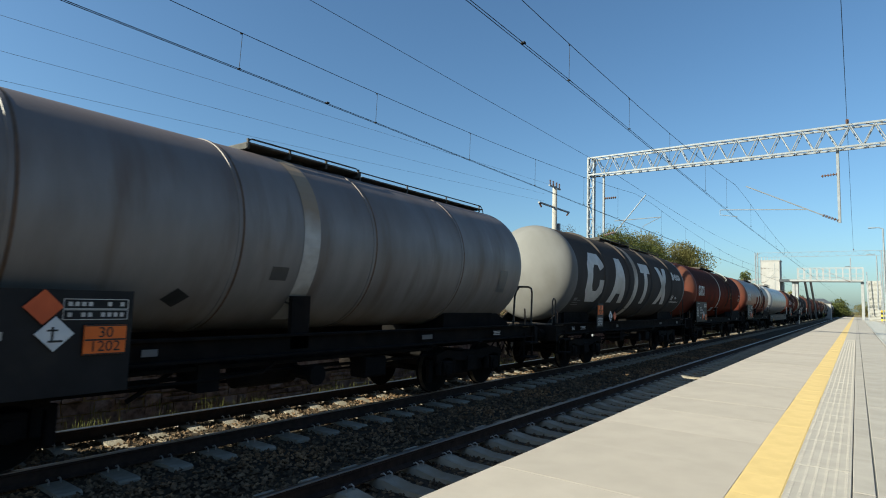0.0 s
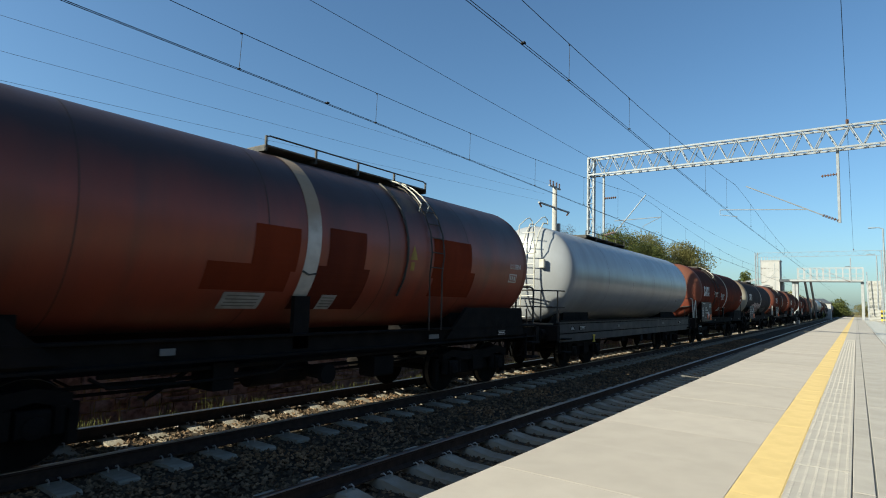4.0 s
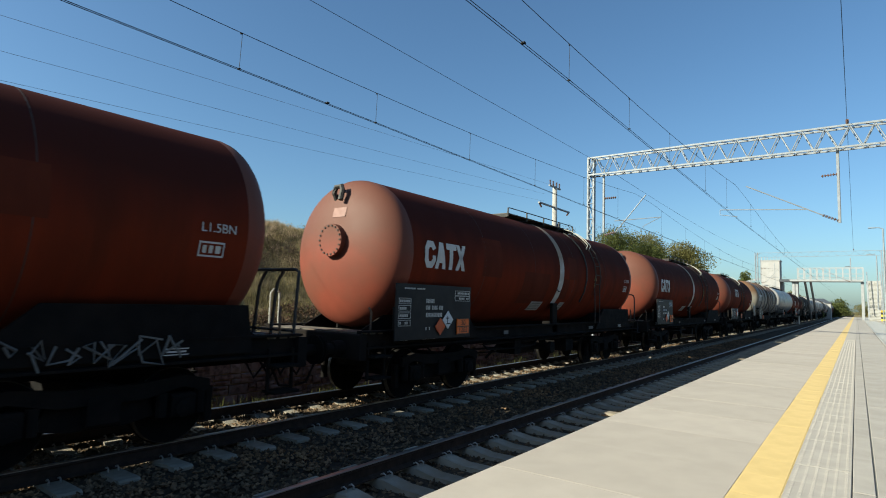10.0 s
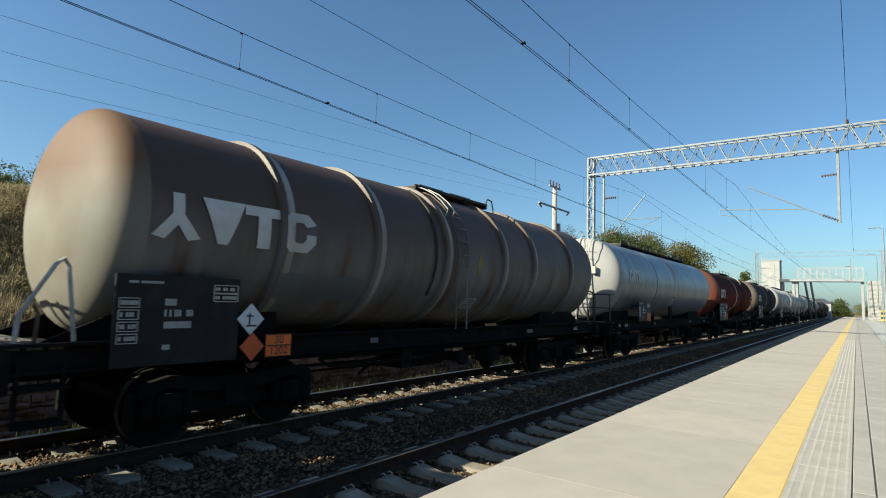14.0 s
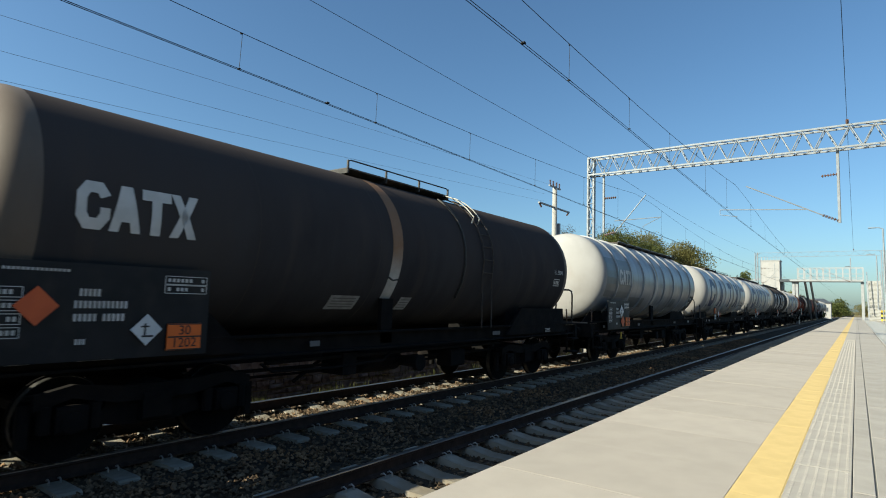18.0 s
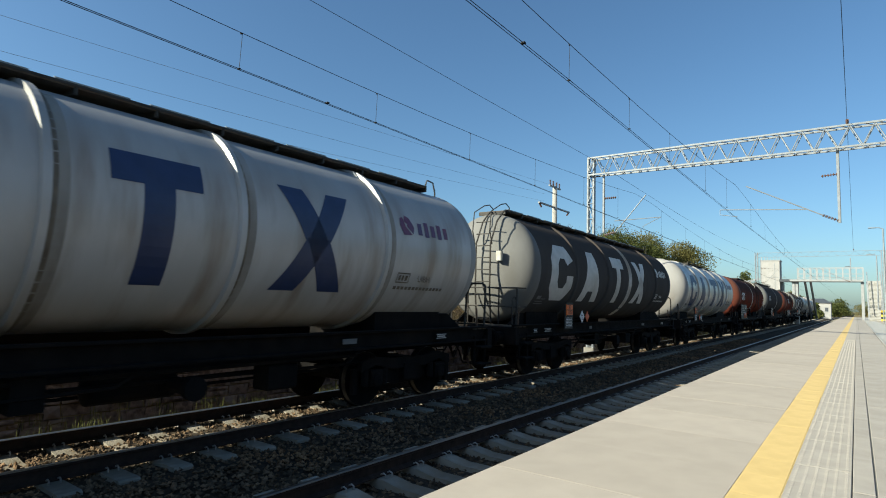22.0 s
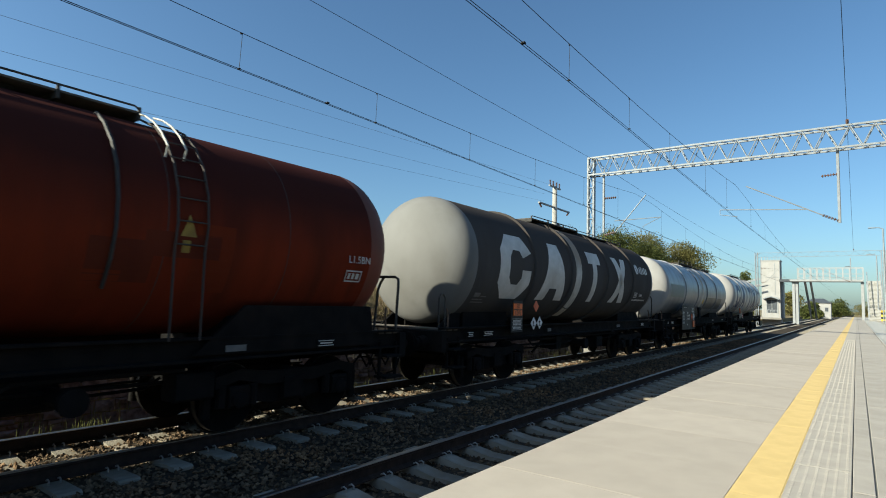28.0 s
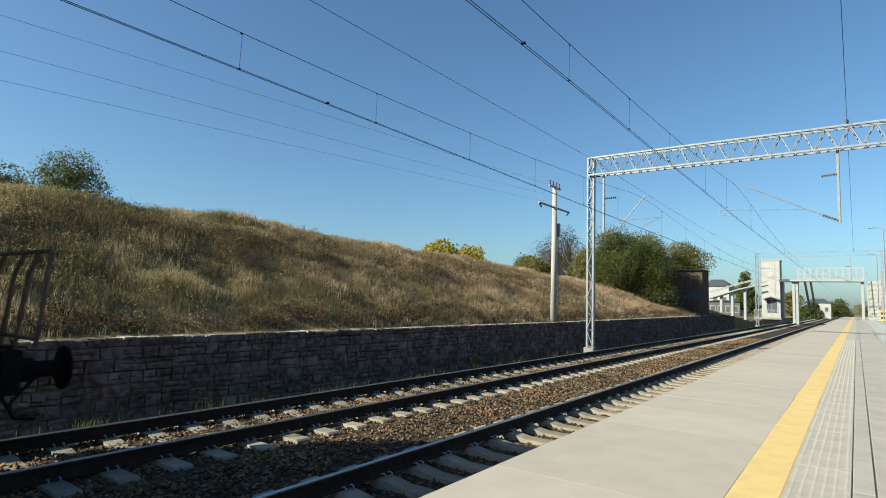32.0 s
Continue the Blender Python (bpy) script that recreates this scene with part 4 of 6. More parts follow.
def wrap(quads, y0, zmid, w, h, r, zc, lift=0.006, steps=6):
    """Flat quads in a unit square, laid on the side of a tank at +x."""
    g = Geo()
    for q in quads:
        (ax, ay), (bx, by), (cx, cy), (dx, dy) = q          # bottom left, bottom right, top right, top left
        k, n = len(g.v), steps + 1
        for i in range(n):
            t = i / steps
            for j in range(n):
                u = j / steps
                px = (ax + (dx - ax) * t) * (1 - u) + (bx + (cx - bx) * t) * u
                py = (ay + (dy - ay) * t) * (1 - u) + (by + (cy - by) * t) * u
                a = (zmid - zc + (py - 0.5) * h) / r
                g.v.append(((r + lift) * math.cos(a), y0 + px * w, zc + (r + lift) * math.sin(a)))
        g.f += [(k + n * i + j, k + n * i + j + 1, k + n * i + n + j + 1, k + n * i + n + j) for i in range(steps) for j in range(steps)]
    return g


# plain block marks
_o = [(0.0, 0.25), (0.25, 0.0), (0.75, 0.0), (1.0, 0.25), (1.0, 0.75), (0.75, 1.0), (0.25, 1.0), (0.0, 0.75)]
_i = [(0.30, 0.35), (0.40, 0.24), (0.60, 0.24), (0.70, 0.35), (0.70, 0.65), (0.60, 0.76), (0.40, 0.76), (0.30, 0.65)]
MARK_RING = [(_o[k], _o[(k + 1) % 8], _i[(k + 1) % 8], _i[k]) for k in range(8) if k != 3] + [((0.70, 0.35), (1.0, 0.25), (1.0, 0.47), (0.70, 0.47))]
MARK_PEAK = [((0, 0), (0.30, 0), (0.365, 0.22), (0.07, 0.22)), ((0.70, 0), (1, 0), (0.93, 0.22), (0.635, 0.22)), ((0.07, 0.22), (0.93, 0.22), (0.68, 1), (0.32, 1))]
MARK_TRIAD = [((0.38, 0.45), (0.62, 0.45), (0.62, 1), (0.38, 1)), ((0.0, 0.06), (0.26, 0.0), (0.62, 0.48), (0.42, 0.60)), ((0.74, 0.0), (1.0, 0.06), (0.58, 0.60), (0.38, 0.48))]
MARK_WEDGE = [((0.38, 0), (0.62, 0), (1, 1), (0, 1))]
MARK_POST = [((0.33, 0), (0.67, 0), (0.67, 0.78), (0.33, 0.78)), ((0, 0.76), (1, 0.76), (1, 1), (0, 1))]
MARK_WAIST = [((0, 0), (0.33, 0), (0.66, 0.52), (0.34, 0.52)), ((0.67, 0), (1, 0), (0.66, 0.52), (0.34, 0.52)), ((0.34, 0.48), (0.66, 0.48), (0.33, 1), (0, 1)), ((0.34, 0.48), (0.66, 0.48), (1, 1), (0.67, 1))]
MARKS = (MARK_RING, MARK_PEAK, MARK_POST, MARK_WAIST)
TRIADS = (MARK_TRIAD, MARK_WEDGE, MARK_POST, MARK_RING)


def words(text, size):
    key = "text " + text
    if key not in CACHE:
        cu = bpy.data.curves.new(key, "FONT")
        cu.body, cu.size, cu.align_x, cu.align_y, cu.extrude = text, size, "CENTER", "CENTER", 0.001
        ob = new("temp", cu)
        me = bpy.data.meshes.new_from_object(ob.evaluated_get(bpy.context.evaluated_depsgraph_get()))
        bpy.data.objects.remove(ob)
        me.materials.clear()
        CACHE[key] = me
    return CACHE[key]


def writing(text, size, mat, parent, x, y, z, name="writing"):
    me = words(text, size) if mat.name == "white_lettering" or mat.name == "black_ink" else words(text, size).copy()
    if mat.name not in ("white_lettering", "black_ink"):
        me.materials.clear()
    if not me.materials:
        me.materials.append(mat)
    ob = new(name, me)
    ob.parent = parent
    ob.matrix_basis = Matrix.Translation((x, y, z)) @ Euler((math.pi / 2, 0, math.pi / 2)).to_matrix().to_4x4()
    return ob


def tank_shell(L, r, zc, n=56):
    return Geo().lathe_y([(0, r), (L * 0.25, r), (L * 0.5, r), (L * 0.75, r), (L, r)], n, 0, zc, caps=False)


def dome(y, s, r, zc, depth, n=56):
    prof = []
    for i in range(13):
        a = math.pi / 2 * i / 12
        prof.append((y + s * depth * math.sin(a), max(r * math.cos(a), 0.002)))
    prof = [(y - s * 0.10, r + 0.002), (y, r + 0.002)] + prof[1:]
    return Geo().lathe_y(prof, n, 0, zc, caps=False)


def hoop(y, r, zc, w=0.07, h=0.035, n=72):
    return Geo().lathe_y([(y - w / 2, r - 0.01), (y - w * 0.34, r + h), (y + w * 0.34, r + h), (y + w / 2, r - 0.01)], n, 0, zc)


def band_arc(y, w, r, zc, a0, a1, lift, n=20):
    """A painted band on the near side, from angle a0 to a1 (degrees above level)."""
    g = Geo()
    for i in range(n + 1):
        a = radians(a0 + (a1 - a0) * i / n)
        for dy in (-w / 2, w / 2):
            g.v.append(((r + lift) * math.cos(a), y + dy, zc + (r + lift) * math.sin(a)))
    g.f += [(2 * i, 2 * i + 1, 2 * i + 3, 2 * i + 2) for i in range(n)]
    return g


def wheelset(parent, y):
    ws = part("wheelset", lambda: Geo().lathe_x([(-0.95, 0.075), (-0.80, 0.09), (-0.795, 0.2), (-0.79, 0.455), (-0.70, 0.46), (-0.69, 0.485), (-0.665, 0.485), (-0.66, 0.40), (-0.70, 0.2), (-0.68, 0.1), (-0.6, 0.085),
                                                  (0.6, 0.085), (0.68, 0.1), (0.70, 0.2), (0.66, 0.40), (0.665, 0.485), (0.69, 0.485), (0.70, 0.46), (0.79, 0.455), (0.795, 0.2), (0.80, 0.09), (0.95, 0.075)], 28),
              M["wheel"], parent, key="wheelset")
    for s in (-1, 1):
        part("tread", (lambda s=s: Geo().lathe_x([(s * 0.704, 0.459), (s * 0.705, 0.465), (s * 0.784, 0.4615), (s * 0.785, 0.459)], 28)), M["tread"], ws, key="tread%d" % s)
    ws.location = (0, y, 0.465)
    return ws


def bogie_frame(side):
    g = Geo()
    x = side * 1.02
    # bent side frame seen from the side: a fish-belly plate
    g.prism([(-1.25, 0.62), (-0.9, 0.72), (-0.45, 0.62), (0.45, 0.62), (0.9, 0.72), (1.25, 0.62), (1.25, 0.78), (0.9, 0.86), (0.4, 0.80), (-0.4, 0.80), (-0.9, 0.86), (-1.25, 0.78)], 0, x - 0.05, x + 0.05)
    for dy in (-0.9, 0.9):
        g.box(x, dy, 0.50, 0.17, 0.30, 0.28, ch=0.03)
        for k in (-0.24, 0.24):
            g.tube([(x + side * 0.01, dy + k, 0.38), (x + side * 0.01, dy + k, 0.66)], 0.065, 8)
    g.box(x, 0, 0.55, 0.14, 0.34, 0.34, ch=0.03)
    g.prism([(-0.62, 0.40), (-0.30, 0.34), (0.30, 0.34), (0.62, 0.40), (0.50, 0.66), (-0.50, 0.66)], 0, x - side * 0.12, x - side * 0.06)
    for dy in (-1.3, 1.3):
        g.box(x - side * 0.08, dy, 0.46, 0.10, 0.12, 0.42, ch=0.02)
        g.tube([(x - side * 0.1, dy, 0.74), (x - side * 0.1, dy * 0.55, 0.80)], 0.03, 5)
    for dy in (-0.9, 0.9):
        g.lathe_x([(x + side * 0.07, 0.12), (x + side * 0.11, 0.11), (x + side * 0.125, 0.05)] if side > 0 else [(x - 0.125, 0.05), (x - 0.11, 0.11), (x - 0.07, 0.12)], 12, dy, 0.47)
    return g


def tank_wagon(front, rear, ef, er, sp):
    """A bogie tank wagon; y = 0 is the front end of its barrel. ef, er: from the barrel to the buffer faces."""
    L, r, zc = rear - front, sp.get("r", 1.41), sp.get("zc", 2.77)
    t = thing("tank_wagon", sp["label"], "tank wagon", group="tank wagons of the train", at=(FAR_X, front, 0))
    body, end = M[sp["body"]], M[sp.get("end", sp["body"])]
    part("barrel", tank_shell(L, r, zc), body, t, smooth=True)
    dd = sp.get("dome", 0.50)
    for y, s in ((0, -1), (L, 1)):
        part("end_dome", dome(y, s, r, zc, dd), end, t, sp.get("endlabel", ""), smooth=True)
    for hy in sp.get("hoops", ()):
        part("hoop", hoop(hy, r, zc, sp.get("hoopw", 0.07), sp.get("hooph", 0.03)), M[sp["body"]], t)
        if sp["body"] == "grey_s":
            part("rust_line", band_arc(hy + 0.05, 0.035, r, zc, -75, 72, 0.0045, 24), M["railrust"], t)
        # brown strips beside each hoop paint in its shadow, with some grimy streaking
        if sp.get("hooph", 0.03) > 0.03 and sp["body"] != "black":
            part("grime_line", band_arc(hy + sp.get("hoopw", 0.07) / 2 + 0.022, 0.055, r, zc, -75, 72, 0.0045, 24), M["dull_brown"], t)
            part("grime_stain", band_arc(hy + sp.get("hoopw", 0.07) / 2 + 0.075, 0.16, r, zc, -75, 60, 0.003, 24), M["grimy_shade_thin"], t)
    for yb, wb, a0, a1 in sp.get("bands", ()):
        lift = 0.010 if yb in sp.get("hoops", ()) else 0.006
        part("painted_band", band_arc(yb, wb, r, zc, a0, a1, lift, 28), M[sp.get("bandmat", "band")], t, "dirty white band round the tank")
        aj = radians(a0 + 17)
        j0, j1 = aj - 0.025, aj + 0.012
        part("band_joint", Geo().tube([((r + lift) * math.cos(q), yb + d * wb, zc + (r + lift) * math.sin(q)) for d, q in ((-0.5, j1), (0.0, j0), (0.5, j1 - 0.02))], 0.018, 4), M["ink"], t)
        if sp.get("strap", 1):
            part("strap_plate", Geo().prism([(yb - wb * 0.55, 1.1), (yb + wb * 0.55, 1.1), (yb + wb * 0.55, 1.86), (yb - wb * 0.55, 1.86)], 0, 1.12, 1.20), M["frame"], t)
    # ---- weld seams and repainted patches ----
    if sp["body"] in ("red", "red_pale", "charcoal", "black", "silver", "bluegrey"):
        for f in (0.21, 0.40, 0.60, 0.80):
            part("weld_seam", band_arc(f * L, 0.012, r, zc, -75, 88, 0.0035, 30), M["seam"], t)
    if sp["body"] in ("red", "red_pale"):
        pr = random.Random(int(front * 7))
        for k in range(6):
            w, h = pr.uniform(0.4, 1.5), pr.uniform(0.25, 0.9)
            part("repaint_patch", wrap([((0, 0), (1, 0), (1, 1), (0, 1))], pr.uniform(2.2, L - 2.0), zc + pr.uniform(-0.85, 0.15), w, h, r, zc, 0.0045), M[pr.choice(("redpatch_a", "redpatch_a", "redpatch_b"))], t)
    # ---- underframe ----
    a, b = -ef + 0.62, L + er - 0.62
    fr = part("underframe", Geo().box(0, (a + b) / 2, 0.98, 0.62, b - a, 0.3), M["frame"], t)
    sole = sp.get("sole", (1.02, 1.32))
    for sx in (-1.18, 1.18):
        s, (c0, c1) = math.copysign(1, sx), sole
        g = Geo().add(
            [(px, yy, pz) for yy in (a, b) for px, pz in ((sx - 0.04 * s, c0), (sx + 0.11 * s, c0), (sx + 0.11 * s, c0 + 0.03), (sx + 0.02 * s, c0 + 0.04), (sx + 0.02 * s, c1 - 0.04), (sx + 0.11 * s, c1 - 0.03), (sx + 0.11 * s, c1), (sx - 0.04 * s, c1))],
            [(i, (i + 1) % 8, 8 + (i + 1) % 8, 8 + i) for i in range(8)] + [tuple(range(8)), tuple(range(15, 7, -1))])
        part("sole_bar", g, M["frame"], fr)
    for y in (a, b):
        part("headstock", Geo().box(0, y, 1.06, 2.6, 0.16, 0.42, ch=0.02), M["frame"], fr)
    for y, s in ((a, -1), (b, 1)):
        yd = y + s * -0.45
        ed = part("end_deck", Geo().box(0, yd, 1.235, 2.3, 0.9, 0.02), M["frame"], t, "dark end platform with worn boards")
        for i in range(3):
            o = part("deck_slat", lambda: Geo().box(0, 0, 0, 2.45, 0.13, 0.035), M["deck"], ed, key="deck_slat")
            o.location = (0, y + s * (-0.10 - i * 0.19), 1.275)
        part("lever", Geo().tube([(1.15, y - s * 0.3, 1.25), (1.15, y - s * 0.32, 1.62), (1.12, y - s * 0.28, 1.70)], 0.02, 5), M["railrust"], t)
    for y, s in ((a, -1), (b, 1)):
        yt = 0.35 if s < 0 else L - 0.35
        for sx in (-0.78, 0.78):
            part("saddle_brace", Geo().prism([(y - s * 0.35, 1.24), (yt, 1.24), (yt, zc - r * 0.74), (yt + s * 0.25, zc - r * 0.80)], 0, sx - 0.02, sx + 0.02), M["frame"], t)
        part("brake_hose", Geo().tube([(0.35, y, 0.9), (0.36, y + s * 0.2, 0.72), (0.36, y + s * 0.35, 0.45), (0.34, y + s * 0.55, 0.42)], 0.02, 5), M["frame"], t)
    # saddles
    for y in (1.35, L - 1.35):
        g = Geo().prism([(-0.85, 1.12), (0.85, 1.12), (0.85, zc - r * 0.80), (0.5, zc - r * 0.93), (0.0, zc - r * 1.0), (-0.5, zc - r * 0.93), (-0.85, zc - r * 0.80)], 1, y - 0.95, y + 0.95)
        part("saddle", g, M["frame"], t)
    # ---- buffers and coupling ----
    for y, s, ext in ((a, -1, 0.62), (b, 1, 0.62)):
        for sx in (-0.875, 0.875):
            bf = part("buffer", Geo().lathe_y([(y, 0.13), (y + s * 0.30, 0.12), (y + s * 0.305, 0.085), (y + s * (ext - 0.05), 0.085)], 14, sx, 1.03), M["frame"], t)
            part("buffer_head", Geo().lathe_y([(y + s * (ext - 0.06), 0.10), (y + s * (ext - 0.05), 0.23), (y + s * (ext - 0.02), 0.225), (y + s * (ext - 0.005), 0.10)], 18, sx, 1.03), M["wheel"], bf)
        part("coupling_hook", Geo().tube([(0, y, 1.03), (0, y + s * 0.35, 1.03), (0, y + s * 0.6, 0.95)], 0.045, 6).tube([(0.1, y + s * 0.1, 0.9), (0.12, y + s * 0.35, 0.55), (0.1, y + s * 0.6, 0.85)], 0.022, 5).tube([(-0.3, y + s * 0.1, 0.9), (-0.3, y + s * 0.35, 0.5), (-0.2, y + s * 0.6, 0.85)], 0.022, 5), M["frame"], t)
        for sx in (-1.3, 1.3):
            for dy in (-0.2, 0.2):
                part("step_hanger", Geo().box(sx * 0.97, y - s * 0.35 + dy, 0.82, 0.05, 0.03, 0.62), M["frame"], t)
            for z in (0.55, 0.9):
                st = part("step", Geo().box(sx, y - s * 0.35, z, 0.28, 0.42, 0.035), M["frame"], t)
                if sp.get("steps") and s < 0:
                    part("step_edge", Geo().box(sx + math.copysign(0.145, sx), y - s * 0.35, z + 0.015, 0.012, 0.50, 0.05), M["railpale"], st, "pale painted step edge")
    # ---- bogies ----
    wheels = []
    for y in (sp.get("bog", 1.55), L - sp.get("bog", 1.55)):
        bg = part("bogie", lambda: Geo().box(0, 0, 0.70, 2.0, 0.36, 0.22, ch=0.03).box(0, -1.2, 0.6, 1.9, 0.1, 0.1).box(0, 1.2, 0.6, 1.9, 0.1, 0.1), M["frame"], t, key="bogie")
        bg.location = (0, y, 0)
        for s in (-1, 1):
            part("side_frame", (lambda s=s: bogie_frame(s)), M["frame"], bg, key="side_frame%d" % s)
        for dy in (-0.9, 0.9):
            wheels.append(wheelset(bg, dy))
    # brake gear under the middle
    mid = L / 2
    part("brake_reservoir", Geo().lathe_y([(mid - 0.9, 0.05), (mid - 0.85, 0.2), (mid + 0.15, 0.2), (mid + 0.2, 0.05)], 14, 0.55, 0.72), M["frame"], t, smooth=False)
    part("brake_rod", Geo().tube([(0.8, 2.6, 0.78), (0.8, L - 2.6, 0.74)], 0.025, 5).tube([(1.1, 3.0, 0.92), (1.1, L - 3.0, 0.92)], 0.03, 5).box(0.9, mid - 1.6, 0.8, 0.5, 0.3, 0.35), M["frame"], t)
    part("outlet_valve", Geo().tube([(0, mid, zc - r - 0.3), (0.0, mid, 0.75), (1.2, mid + 0.1, 0.70)], 0.10, 8).lathe_x([(1.16, 0.15), (1.26, 0.15)], 12, mid + 0.1, 0.70), M["frame"], t)
    for k, (ya, yb, x, z) in enumerate(((2.7, L - 2.9, 0.35, 0.62), (3.2, L - 2.5, -0.6, 0.58), (2.9, L * 0.45, 1.15, 0.80))):
        part("air_pipe", Geo().tube([(x, ya, z + 0.12), (x, ya + 0.2, z), (x, (ya + yb) / 2, z - 0.03), (x, yb - 0.2, z), (x, yb, z + 0.12)], 0.022, 5), M["frame"], t)
    part("valve_box", Geo().box(0.95, mid + 1.5, 0.70, 0.35, 0.5, 0.34, ch=0.03), M["frame"], t)
    part("brake_cylinder", Geo().lathe_y([(mid + 2.1, 0.04), (mid + 2.15, 0.16), (mid + 2.55, 0.16), (mid + 2.6, 0.04)], 12, -0.3, 0.62), M["frame"], t)
    part("brake_lever", Geo().tube([(0.75, mid - 2.4, 0.55), (0.8, mid - 1.9, 0.86)], 0.03, 5), M["frame"], t)
    # ---- top walkway ----
    w0, w1 = sp.get("walk", (4.0, 7.5))
    wl = w1 - w0
    zt = zc + r
    wk = part("walkway", Geo().box(0.0, (w0 + w1) / 2, zt + 0.08, 0.80, wl, 0.025), M["deck"], t, "grating walkway on top of the tank")
    k = max(3, int(wl / 0.9))
    tall = sp.get("railh", 0.15 if sp.get("big") or "bog" in sp else 0.23) if sp.get("rail", 1) else 0.11
    for i in range(k + 1):
        y = w0 + wl * i / k
        o = part("walkway_bearer", lambda: Geo().box(0, 0, 0.03, 0.80, 0.05, 0.085), M["raildark"], wk, key="walkway_bearer")
        o.location = (0, y, zt)
        o = part("walkway_post", (lambda: Geo().box(0.40, 0, tall / 2, 0.03, 0.035, tall)), M["raildark"], wk, key="walkway_post%d" % round(tall * 100))
        o.location = (0, y, zt)
    if sp.get("rail", 1):
        part("walkway_rail", Geo().tube([(0.40, w0, zt + 0.1), (0.40, w0, zt + tall - 0.03), (0.40, w0 + 0.06, zt + tall + 0.005), (0.40, w1 - 0.06, zt + tall + 0.005), (0.40, w1, zt + tall - 0.03), (0.40, w1, zt + 0.1)], 0.014, 5), M["raildark"], wk)
    else:
        part("walkway_edge", Geo().box(0.425, (w0 + w1) / 2, zt + 0.095, 0.012, wl, 0.03), M["raildark"], wk)
        # pale upright strips paint in the sunlight that comes through the walkway mesh
        for i in range(int(wl / 1.1)):
            o = part("grating_panel", lambda: Geo().box(0.36, 0, 0, 0.012, 0.85, 0.05), M["deck_sunlit"], wk, "pale upright strip for sunlight through the grating", key="grating_panel")
            o.location = (0, w0 + 0.6 + i * 1.1, zt + 0.125)
        part("end_hoop", Geo().tube([(0.42, w1 - 0.05, zt + 0.1), (0.42, w1 + 0.02, zt + 0.24), (0.42, w1 + 0.22, zt + 0.22), (0.42, w1 + 0.30, zt + 0.02), (0.42, w1 + 0.30, zt - 0.35)], 0.018, 5), M["raildark"], wk)
    if sp.get("railto"):
        w2 = sp["railto"]
        n2 = max(2, round((w2 - w1) / 1.25))
        part("walkway_plank", Geo().box(0.24, (w1 + w2) / 2 + 0.05, zt + 0.02, 0.34, w2 - w1 - 0.1, 0.02), M["deck"], wk)
        part("running_rail", Geo().tube([(0.40, w1 + 0.02, zt + 0.10), (0.40, w2 - 0.10, zt + 0.10), (0.40, w2, zt + 0.03), (0.40, w2 + 0.05, zt - 0.12)], 0.013, 5), M["raildark"], wk)
        for i in range(n2 + 1):
            o = part("rail_stub", lambda: Geo().box(0.40, 0, 0.02, 0.022, 0.03, 0.15), M["raildark"], wk, key="rail_stub")
            o.location = (0, w1 + 0.05 + (w2 - w1 - 0.2) * i / n2, zt)
    my = sp.get("dome_at", (w0 + w1) / 2)
    part("manhole", Geo().tube([(0, my, zt - 0.1), (0, my, zt + 0.10)], 0.17, 14).tube([(0, my, zt + 0.10), (0, my, zt + 0.13)], 0.20, 14), M["raildark"], t)
    if "ladder" in sp:
        y = sp["ladder"]
        lmat = M["seam"] if sp["body"] in ("red", "red_pale", "charcoal") else body
        for dy in (-0.19, 0.19):
            part("ladder_rail", Geo().tube([((r + 0.05) * math.cos(radians(q)), y + dy, zc + (r + 0.05) * math.sin(radians(q))) for q in (76, 60, 45, 30, 15, 0, -14)] + [(r + 0.02, y + dy, 1.3)], 0.016, 5), lmat, t, "grimy ladder rail bent over the tank")
        for q in range(-10, 72, 11):
            c, z = math.cos(radians(q)) * (r + 0.05), math.sin(radians(q)) * (r + 0.05)
            o = part("rung", lambda: Geo().tube([(0, -0.19, 0), (0, 0.19, 0)], 0.011, 5), lmat, t, key="rung" + sp["body"])
            o.location = (c, y, zc + z)
        for dy in (-0.25, -0.02):
            part("grab_rail", Geo().tube([(r * math.cos(radians(q)) + 0.12 * math.cos(radians(q)), y + dy, zc + (r + 0.12) * math.sin(radians(q))) for q in (78, 68, 58, 48, 38)] + [(r * math.cos(radians(35)), y + dy, zc + r * math.sin(radians(35)))], 0.014, 5), M["railpale"], t, "pale grab rail")
        part("vent_pipe", Geo().tube([((r + 0.03) * math.cos(radians(q)), y - 0.85, zc + (r + 0.03) * math.sin(radians(q))) for q in (62, 50, 36, 22, 8, -6, -20, -34)], 0.022, 5), M["raildark"], t)
    if sp.get("data"):
        for (ya, yb) in sp["data"]:
            d = part("data_plate", wrap([((0, 0), (1, 0), (1, 1), (0, 1))], ya, zc - 1.02, yb - ya, 0.30, r, zc, 0.010), M["plategrey"], t, "pale data plate")
            part("plate_text", wrap([((0.1, 0.18 + 0.2 * k), (0.9, 0.18 + 0.2 * k), (0.9, 0.25 + 0.2 * k), (0.1, 0.25 + 0.2 * k)) for k in range(4)], ya, zc - 1.02, yb - ya, 0.30, r, zc, 0.013), M["chalk"], d)
    # ---- end fittings ----
    if sp.get("endrail"):
        ye = a - 0.08
